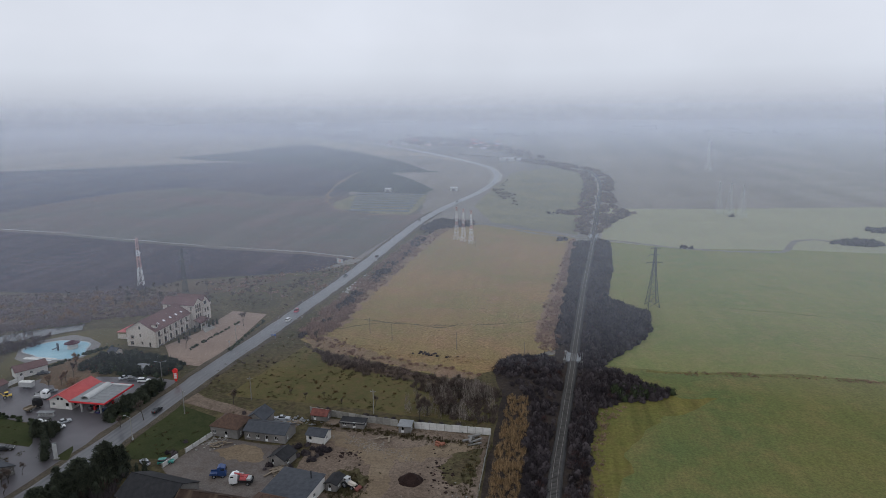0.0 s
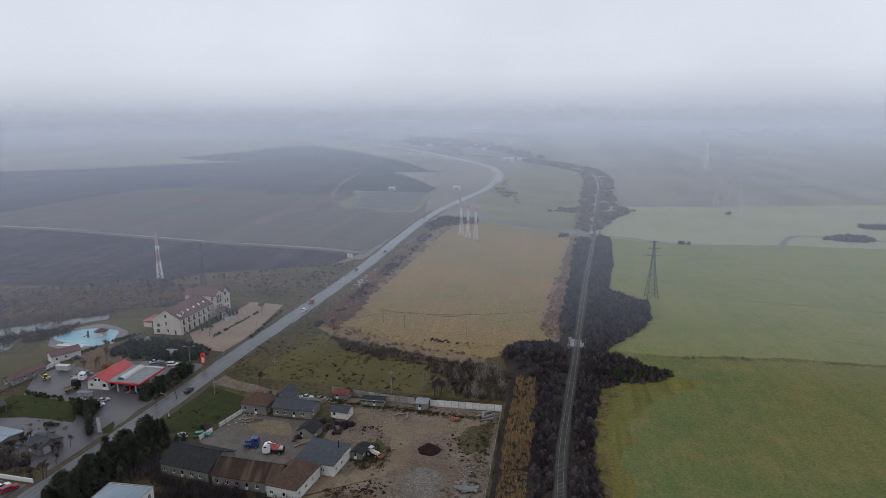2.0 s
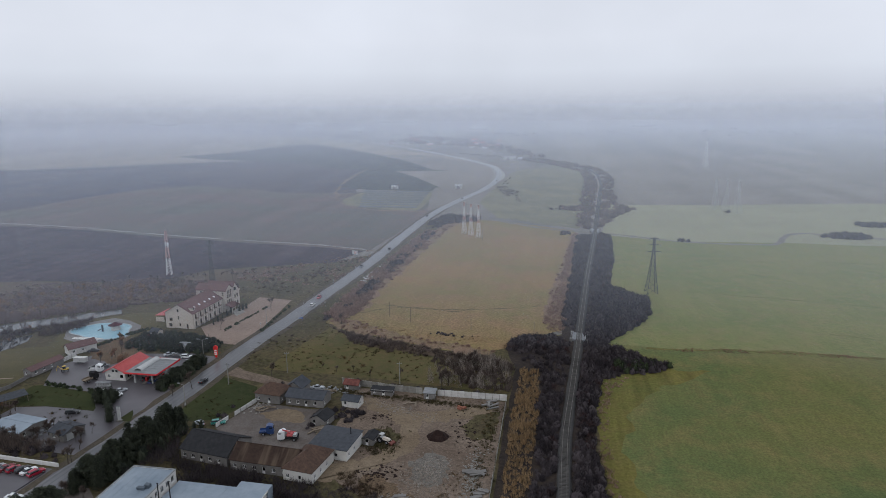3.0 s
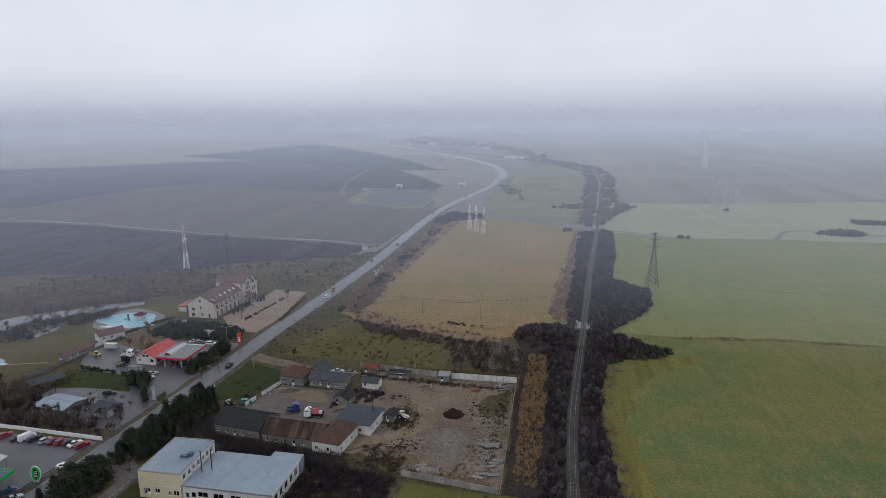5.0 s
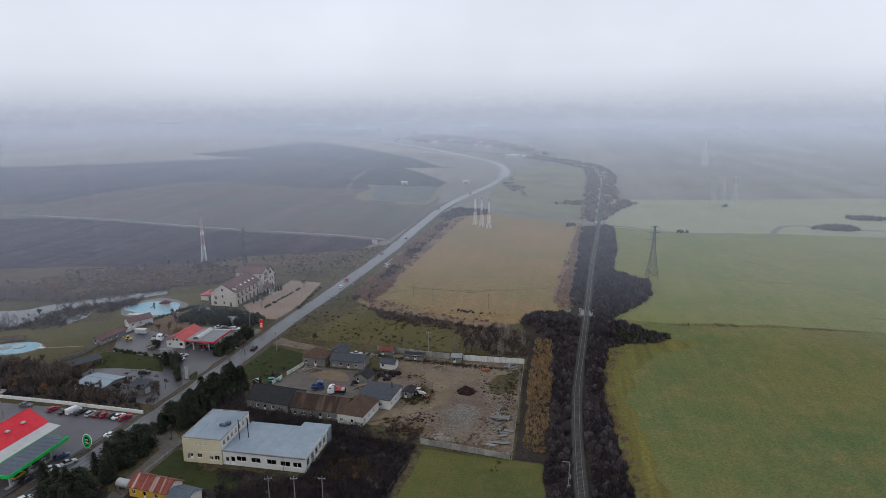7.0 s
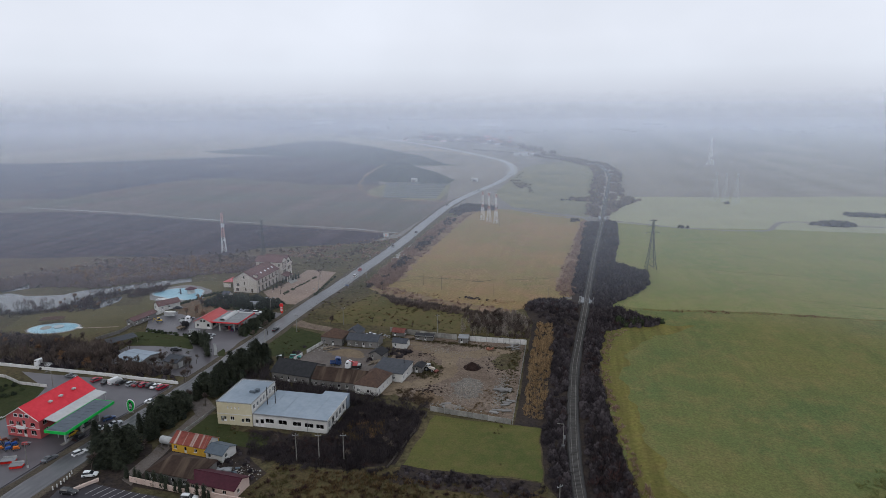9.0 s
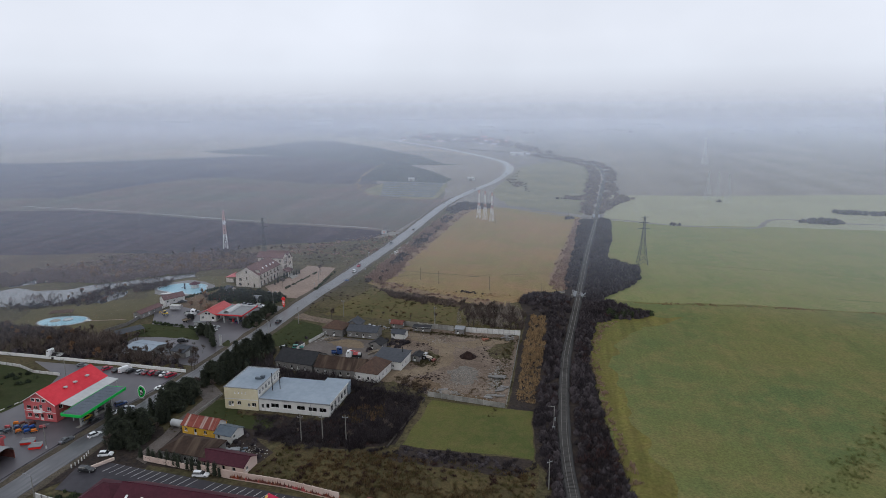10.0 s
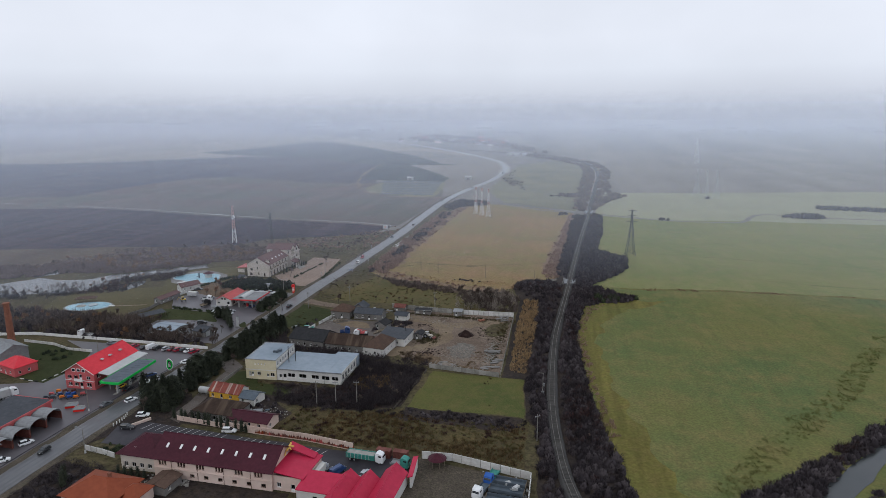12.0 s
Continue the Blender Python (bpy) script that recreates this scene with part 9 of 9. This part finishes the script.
p1 = pool(-205.4, 211.2, 14.2, 11.2, -8, ((2, 0.08, 0.6), (3, 0.09, 2.0), (5, 0.05, 1.0)), "kidney-shaped pale blue pool with a round hut")
part("island_hut", tube((4.6, 2.6, 0.082), (4.6, 2.6, 2.4), 2.0, 12), WHITE, p1)
part("hut_roof", tube((4.6, 2.6, 2.402), (4.6, 2.6, 3.6), 3.2, 12, 0.3), MAROON, p1, "round maroon roof")
part("slide_tower", boxes((0.2, -1.2, 0.082, 0.8, -0.6, 3.2), (0.2, -3.8, 1.4, 0.8, -1.202, 1.6)), DARKSHEET, p1)
part("steps", boxes((-7.0, -11.6, -0.07, 6.0, -9.8, 0.06), (-5.0, -9.798, -0.07, 7.0, -9.0, 0.16)), WALLWHITE, p1)
p2 = pool(-231.0, 150.6, 10.8, 7.6, 20, ((2, 0.04, 1.0),), "oval pale blue empty pool in the lawn")
part("island", tube((1.4, 1.6, 0.082), (1.4, 1.6, 0.5), 2.2, 18), POOLRIM, p2)
part("island", tube((-3.6, -0.6, 0.082), (-3.6, -0.6, 0.42), 2.4, 14, 1.8), CONCRETE, p2)
part("steps", boxes((10.2, 1.6, 0, 13.0, 3.2, 0.3)), WALLWHITE, p2)
pv = thing("pool_pavilion", pose(-237.0, 156.9, -0.08, 0, 0, 24), "low brown pavilion roof behind the oval pool", "pavilion")
hip_roof(pv, 9.6, 3.6, 2.2, 0.9, OLDTILE, 0.4, cut=0.4)
for x in (-4.4, 0, 4.4):
    for y in (-1.6, 1.6):
        part("post", tube((x, y, 0), (x, y, 2.25), 0.1, 6), WOOD, pv)
patch("path", [(-219, 152.6), (-203, 157.6), (-203, 158.4), (-219, 153.6)], PAVING, -0.06, "narrow pale path across the park lawn", 0.2, 4, "path")


# ---- yard clutter ----
def heap(name, x, y, rx, ry, h, material, label, seed):
    bm = bmesh.new()
    n, rings = 22, 7
    r = random.Random(seed)
    prev = None
    for j in range(rings + 1):
        t = j / rings
        ring = []
        for k in range(n):
            a = math.tau * k / n
            w = 1 + 0.22 * noise.noise((math.cos(a) * 1.6, math.sin(a) * 1.6, seed + t))
            s = (1 - t) * w
            z = h * (1 - (1 - t) ** 1.25) + (0.25 * h * noise.noise((math.cos(a) * s * 2, math.sin(a) * s * 2, seed * 2.0)) if 0 < j else -0.15)
            ring.append(bm.verts.new((rx * s * math.cos(a), ry * s * math.sin(a), z)))
        if prev:
            for k in range(n):
                bm.faces.new((prev[k], prev[(k + 1) % n], ring[(k + 1) % n], ring[k]))
        prev = ring
    bmesh.ops.remove_doubles(bm, verts=bm.verts, dist=0.01)
    return solid(name, bm, material, label, "heap", m=pose(x, y, -0.06))


heap("soil_mound", -34.8, 140.2, 3.8, 2.9, 2.5, EARTH, "dark brown earth heap on the dirt yard", 3)
heap("soil_mound", -37.6, 106.4, 2.6, 1.6, 1.0, RUBBLE, "grey rubble heap by the low fence", 5)


def stone_shape(seed):
    """A broken lump with eight corners."""
    r = random.Random(seed)
    V = np.array([(x * r.uniform(0.6, 1.1), y * r.uniform(0.6, 1.1), z * r.uniform(0.4, 0.9)) for z in (0, 1) for x, y in ((-1, -1), (1, -1), (1, 1), (-1, 1))])
    F = np.array([(4, 5, 6), (4, 6, 7), (0, 1, 5), (0, 5, 4), (1, 2, 6), (1, 6, 5), (2, 3, 7), (2, 7, 6), (3, 0, 4), (3, 4, 7)])
    return V, F


STONES = [stone_shape(s) for s in range(8)]


def sprinkle(name, cx, cy, rx, ry, turn, n, size, material, label, shapes, seed, tall=1.0):
    """Small stuff strewn thickly in the middle and thinly outwards."""
    r = random.Random(seed)
    c, d = math.cos(radians(turn)), math.sin(radians(turn))
    spots = []
    for _ in range(n):
        x, y = r.gauss(0, rx * 0.5), r.gauss(0, ry * 0.5)
        k = size * r.choice((0.5, 0.7, 1.0, 1.0, 1.6)) * r.uniform(0.7, 1.2)
        spots.append((cx + x * c - y * d, cy + x * d + y * c, -0.07, k, k * tall))
    return solid(name, stuff_mesh(name, shapes, spots), material, label, "rubble" if shapes is STONES else "weeds", kind="stuff")


sprinkle("pale_rubble", -33.5, 119, 6.5, 9, -10, 900, 0.17, RUBBLE, "pale crushed rubble strewn on dirt", STONES, 1, 0.25)
sprinkle("pale_rubble", -50, 156, 14, 3.4, -18, 450, 0.17, RUBBLE, "pale crushed stone strewn along a track", STONES, 2, 0.2)
sprinkle("pale_rubble", -21.5, 122, 3, 14, 0, 330, 0.21, CONCRETE, "grey broken concrete strewn by the fence", STONES, 3, 0.5)
sprinkle("pale_rubble", -37, 107, 6, 1.6, -10, 240, 0.21, CONCRETE, "grey rubble strewn by the low fence", STONES, 4, 0.5)
sprinkle("dark_rubble", -27, 146, 5, 12, 10, 90, 0.26, EARTH, "dark clods strewn over the dirt", STONES, 5, 0.35)
sprinkle("dark_rubble", -47, 118, 7, 4, 20, 110, 0.26, EARTH, "dark clods strewn in the yard's corner", STONES, 6, 0.35)
sprinkle("dark_rubble", -56, 149, 6, 4, 0, 60, 0.26, EARTH, "dark spoil strewn behind the loader", STONES, 7, 0.3)
sprinkle("yard_weeds", -51, 134, 5, 7, 0, 260, 0.7, ROUGH, "weeds round the loader", TUFTS, 8, 0.6)
sprinkle("yard_weeds", -19.5, 135, 2.6, 40, 0, 260, 0.6, ROUGH, "weeds along the yard fence", TUFTS, 9, 0.7)
sprinkle("yard_weeds", -50, 110, 9, 4, -35, 240, 0.65, HEATH, "brown weeds in the yard's corner", TUFTS, 10, 0.7)
sprinkle("yard_weeds", -45, 164, 34, 2, -6, 420, 0.7, ROUGH, "weeds along the concrete fence", TUFTS, 11, 0.7)
sprinkle("litter", -99, 151, 4, 5, 0, 80, 0.24, CONCRETE, "pale scrap strewn round the farmhouse", STONES, 12, 0.6)
sprinkle("litter", -88, 57, 8, 3.4, 0, 110, 0.17, CONCRETE, "pale junk strewn behind the sheds", STONES, 13, 0.5)
sprinkle("litter", -84, 167, 10, 2.6, 0, 160, 0.34, GREYSHEET, "grey scrap strewn behind the farm", STONES, 14, 0.7)
sprinkle("litter", -161, 125, 12, 5, 0, 160, 0.34, GREYSHEET, "scrap strewn between workshops", STONES, 16, 0.7)
sprinkle("litter", -8, 24, 5, 8, 0, 160, 0.34, WHITESHEET, "pale scrap strewn in the storage yard", STONES, 17, 0.7)
sprinkle("litter", -96, 17, 7, 4, 0, 160, 0.32, CONCRETE, "garden junk strewn beside the shed", STONES, 18, 0.8)
sprinkle("roadside_litter", -111, 322, 2, 24, 0, 160, 0.4, WALLWHITE, "pale litter strewn down the road bank", STONES, 19, 0.5)


def slab_pile(x, y, turn, n, label, seed, material=None, size=(3.2, 1.2, 0.2)):
    r = random.Random(seed)
    ob = thing("slab_pile", pose(x, y, -0.05, 0, 0, turn), label, "pile", "slab piles")
    for k in range(n):
        a, b, c = size
        part("slab", boxes((-a / 2, -b / 2, 0, a / 2, b / 2, c)), material or GREYWALL, ob, at=pose(r.uniform(-2.2, 2.2), r.uniform(-1.8, 1.8), k * c * 0.55, r.uniform(-7, 7), r.uniform(-7, 7), r.uniform(-40, 40)))


slab_pile(-20.8, 122.5, 20, 7, "broken concrete slabs stacked by the fence", 1)
slab_pile(-19.6, 112.0, 5, 4, "broken concrete slabs on the dirt", 2)
slab_pile(-20.4, 106.6, 0, 3, "loose concrete slabs near the low fence", 3)
slab_pile(-20.6, 163.6, 60, 5, "leaning grey concrete beams", 4, None, (4.2, 0.7, 0.4))
slab_pile(-80.4, 166.0, 20, 6, "pale planks stacked behind the farm", 5, WOOD, (4.0, 0.5, 0.2))
slab_pile(-72.6, 137.6, 60, 8, "weathered planks and beams in the yard", 6, WOOD, (5.0, 0.5, 0.22))
slab_pile(-96.6, 149.8, 40, 7, "scrap timber beside the farmhouse", 7, WOOD, (3.0, 0.4, 0.2))
slab_pile(-47.4, 161.6, 70, 4, "scrap boards by the concrete fence", 8, WOOD, (3.4, 0.6, 0.2))
slab_pile(-88.6, 56.8, 10, 4, "grey junk behind the yellow shed", 9, DARKSHEET, (1.3, 0.8, 0.3))
slab_pile(-92.4, 55.2, 30, 8, "scrap sheets beside the sheds", 10, GREYSHEET, (2.0, 1.2, 0.3))
slab_pile(-4.2, 33.0 - 5.4, 30, 6, "pale junk in the yard corner", 11, WHITESHEET, (1.6, 1.0, 0.6))
slab_pile(-38.6, 107.4, 40, 3, "broken slabs beside the low fence", 12)
slab_pile(-30.0, 160.6, 10, 4, "red and pale scrap on the dirt", 13, BRICK, (1.4, 0.8, 0.5))


def machines():
    """Farm machines and stalls shown for sale before the red shop."""
    r = random.Random(12)
    mats = [BLUEPAINT, CARS["blue"], RUST, REDWALL, DARKSHEET, DARKSHEET, BLUEPAINT, ORANGE]
    for k in range(13):
        x, y = -168.5 + (k % 5) * 2.6 + r.uniform(-0.5, 0.5), 53.4 + (k // 5) * 2.6 + (k % 5) * 0.5
        m = r.choice(mats)
        ob = thing("farm_machine", pose(x, y, -0.09, 0, 0, r.uniform(20, 70)), "brightly painted farm implement for sale", "machine", "farm machines")
        part("beam", boxes((-1.1, -0.12, 0.6, 1.1, 0.12, 0.85)), m, ob)
        part("hopper", loft([(-0.9, 0.3, 0.5, 0.86, 1.5), (0.7, 0.3, 0.5, 0.86, 1.5)]), m, ob)
        for q in range(4):
            part("tine", tube((-0.9 + q * 0.55, -0.1, 0.62), (-0.9 + q * 0.55, -0.45, 0.02), 0.05, 5), BLACK, ob)
        for s in (-1, 1):
            wheel(ob, 0.9 * s, 0.35, 0.35, 0.18)
        ob.scale = (0.85, 0.85, 0.85)
    for x, y, w in ((-151.0, 47.8, 3.2), (-155.4, 49.6, 3.6)):
        ob = thing("sales_stand", pose(x, y, -0.09, 0, 0, 24), "low stand with red skirting and pale boards", "stand", "sales stands")
        part("skirting", boxes((-w / 2, -1.0, 0, w / 2, 1.0, 0.7)), SIGNRED, ob)
        part("board", boxes((-w / 2 - 0.2, -1.1, 0.702, w / 2 + 0.2, 1.1, 0.82)), GREYSHEET, ob)
        part("rail", boxes((-w / 2, 1.12, 0.2, w / 2, 1.2, 1.2)), WHITESHEET, ob)
    for k, (x, y) in enumerate(((-178.8, 76.4), (-179.8, 74.0), (-180.6, 71.6), (-181.0, 69.2), (-181.6, 66.8), (-183.8, 65.6), (-186.2, 65.6), (-188.6, 66.0), (-190.8, 66.6))):
        ob = thing("kerb_stone", pose(x, y, -0.07, 0, 0, 80 if k < 5 else 5), "white painted kerb stone round a lawn", "kerb stone", "kerb stones")
        part("stone", boxes((-0.75, -0.16, 0, 0.75, 0.16, 0.3)), WALLWHITE if k % 2 == 0 else BLACK, ob)


machines()
gz = thing("gazebo", pose(-27, 35.2, -0.05), "round gazebo with a dark red conical roof", "gazebo")
part("roof", tube((0, 0, 2.3), (0, 0, 3.7), 2.7, 12, 0.1), MAROON, gz)
for k in range(6):
    a = k * math.tau / 6
    part("post", tube((2.1 * math.cos(a), 2.1 * math.sin(a), 0), (2.1 * math.cos(a), 2.1 * math.sin(a), 2.35), 0.09, 6), WOOD, gz)
for x, y, a, m, lab in ((-43.0, 37.4, -8, RUST, "red steel container by the painted wall"), (-38.0, 37.2, -6, RUST, "faded red steel container by the painted wall")):
    c = thing("container", pose(x, y, -0.05, 0, 0, a), lab, "container", "red containers")
    part("box", boxes((-2.1, -0.9, 0, 2.1, 0.9, 2.2)), m, c)
    for k in range(9):
        part("rib", boxes((-1.95 + k * 0.46, -0.96, 0.1, -1.8 + k * 0.46, -0.902, 2.1)), m, c)
    part("lid", boxes((-2.15, -0.95, 2.202, 2.15, 0.95, 2.3)), m, c)


def bays():
    """Painted bay lines on the shop's tarmac."""
    ob = thing("bay_lines", pose(0, 0, -0.056), "white painted parking bay lines on tarmac", "road marking", kind="structure")
    line = mesh_of(boxes((-0.07, -2.3, 0, 0.07, 2.3, 0.012)), "bay_line")
    for k in range(12):
        part("bay_line", line, PAINT, ob, at=pose(-121.5 + k * 2.42, 42.0 - k * 0.27, 0, 0, 0, -24))
    for k in range(13):
        part("bay_line", line, PAINT, ob, at=pose(-89.4 + k * 2.35, 38.6 - k * 0.26, 0, 0, 0, -24))


bays()

# ---- far buildings and the solar field ----
def far_house(x, y, w, d, h, roof, wall, turn):
    ob = thing("far_house", pose(x, y, -0.3, 0, 0, turn), "pale village house half lost in mist", "house", "village houses")
    part("wall", boxes((-w / 2, -d / 2, 0, w / 2, d / 2, h)), wall, ob)
    gable_roof(ob, w, d, h, w * 0.22, roof, "x", 0.4, ridge=False)
    for k in range(max(2, int(w / 5))):
        part("window", boxes((-w / 2 + 1.5 + k * 4, -d / 2 - 0.08, 1.0, -w / 2 + 2.9 + k * 4, -d / 2 - 0.003, 2.4)), FRAMEBROWN, ob)


rv = random.Random(31)
for k in range(34):
    t = rv.random()
    x, y = -490 + 330 * t + rv.uniform(-30, 30), 1900 - 260 * t ** 1.4 + rv.uniform(-110, 190)
    far_house(x, y, rv.uniform(9, 18), rv.uniform(8, 11), rv.uniform(3, 5.5), rv.choice((BROWNTILE, BROWNTILE, CORALROOF, CONCRETE)), rv.choice((WALLWHITE, CREAM, PINKWALL)), rv.uniform(-30, 30))
for x, y, w, d, h in ((-98, 1231, 28, 9, 5), (-75, 1225, 8, 7, 4), (-125, 764, 9, 5, 4), (-1282, 3164, 130, 40, 10), (-1675, 4200, 150, 40, 14), (-2658, 4006, 190, 40, 12), (-1150, 4500, 300, 50, 16), (-380, 3000, 90, 30, 9), (420, 3400, 110, 30, 10), (-880, 2700, 70, 25, 9), (-205, 750, 8, 5, 3.5)):
    ob = thing("warehouse", pose(x, y, -0.3, 0, 0, rv.uniform(-8, 8)), "white sheet-metal warehouse far out in mist", "warehouse", "far warehouses")
    part("wall", boxes((-w / 2, -d / 2, 0, w / 2, d / 2, h)), WHITESHEET, ob)
    gable_roof(ob, w, d, h, h * 0.25, WHITESHEET, "x", 0.3, ridge=False)
    part("gate", boxes((-2, -d / 2 - 0.1, 0, 2, -d / 2 - 0.003, h * 0.7)), GREYSHEET, ob)


def solar_rows():
    for k in range(8):
        y = 596 + k * 17.5
        x0, x1 = -204 - k * 4.6, -142 - k * 1.6
        ob = thing("solar_row", pose((x0 + x1) / 2, y, -0.25), "long tilted row of grey-blue solar panels", "solar panels", "solar rows")
        n = int((x1 - x0) / 6)
        w = (x1 - x0) / n
        me = mesh_of(prism(bmesh.new(), [(-w / 2 + 0.1, -1.4, 0.5), (w / 2 - 0.1, -1.4, 0.5), (w / 2 - 0.1, 1.4, 1.5), (-w / 2 + 0.1, 1.4, 1.5)], 0.1), "panel")
        leg = mesh_of(boxes((-0.08, -0.08, 0, 0.08, 0.08, 0.9)), "leg")
        for i in range(n):
            part("panel", me, SOLAR, ob, at=pose(-(x1 - x0) / 2 + (i + 0.5) * w, 0, 0))
            if i % 2 == 0:
                part("leg", leg, GALV, ob, at=pose(-(x1 - x0) / 2 + (i + 0.5) * w, 0, 0))


solar_rows()

# ---- bridges and sleepers, last ----
def rail_bridge(y, label, wide=3.2, long=9.0):
    i = min(range(len(RAIL)), key=lambda k: abs(RAIL[k].y - y) + (1000 if RAIL[k].y > 1000 else 0))
    p, t = RAIL[i], RAIL[i + 1] - RAIL[i - 1]
    ob = thing("rail_bridge", pose(p.x, p.y, 0, 0, 0, math.degrees(math.atan2(t.y, t.x)) - 90), label, "bridge", "rail bridges")
    part("deck", boxes((-wide + 0.4, -long / 2, 0.3, wide - 0.4, long / 2, RZ + 0.03)), GREYSHEET, ob)
    for s in (-1, 1):
        part("girder", boxes((s * (wide - 0.55) - 0.15, -long / 2, RZ + 0.032, s * (wide - 0.55) + 0.15, long / 2, RZ + 0.7)), GREYSHEET, ob)
        for e in (-1, 1):
            part("abutment", boxes((s * (wide + 0.1) - 0.5, e * long / 2 - 0.8, -0.2, s * (wide + 0.1) + 0.5, e * long / 2 + 0.8, RZ + 0.5)), GREYWALL, ob)
        for k in range(5):
            part("rail_post", boxes((s * (wide + 0.1) - 0.04, -long / 2 + 1.2 + k * (long - 2.4) / 4 - 0.04, RZ, s * (wide + 0.1) + 0.04, -long / 2 + 1.2 + k * (long - 2.4) / 4 + 0.04, RZ + 1.2)), WHITESHEET, ob)


rail_bridge(236, "short steel railway bridge with pale concrete abutments", 3.3, 9)
rail_bridge(488, "railway bridge over the canal with white abutments", 3.6, 14)


def sleepers():
    me = mesh_of(boxes((-1.25, -0.13, 0, 1.25, 0.13, 0.1)), "sleeper")
    rest, acc, n, prev = [], 0.0, 0, RAIL[0]
    for i in range(1, len(RAIL)):
        a, b = RAIL[i - 1], RAIL[i]
        seg = (b - a).length
        ang = math.atan2(b.y - a.y, b.x - a.x) - math.pi / 2
        while acc < seg:
            p = a.lerp(b, acc / seg)
            if p.y > 620:
                break
            if 24 < p.y and n < 300:
                part("sleeper", me, SLEEPER, rail_bed, at=pose(p.x, p.y, RZ + 0.005, 0, 0, math.degrees(ang)))
                n += 1
            else:
                rest.append((p, ang))
            acc += 0.62
        acc = max(0.0, acc - seg)
    bm = bmesh.new()
    for p, ang in rest:
        c, s = math.cos(ang), math.sin(ang)
        v = [bm.verts.new((p.x + x * c - y * s, p.y + x * s + y * c, z)) for z in (RZ, RZ + 0.105) for x, y in ((-1.25, -0.13), (1.25, -0.13), (1.25, 0.13), (-1.25, 0.13))]
        for f in ((4, 5, 6, 7), (0, 1, 5, 4), (1, 2, 6, 5), (2, 3, 7, 6), (3, 0, 4, 7)):
            bm.faces.new([v[k] for k in f])
    part("sleepers", bm, SLEEPER, rail_bed, kind="stuff")


sleepers()
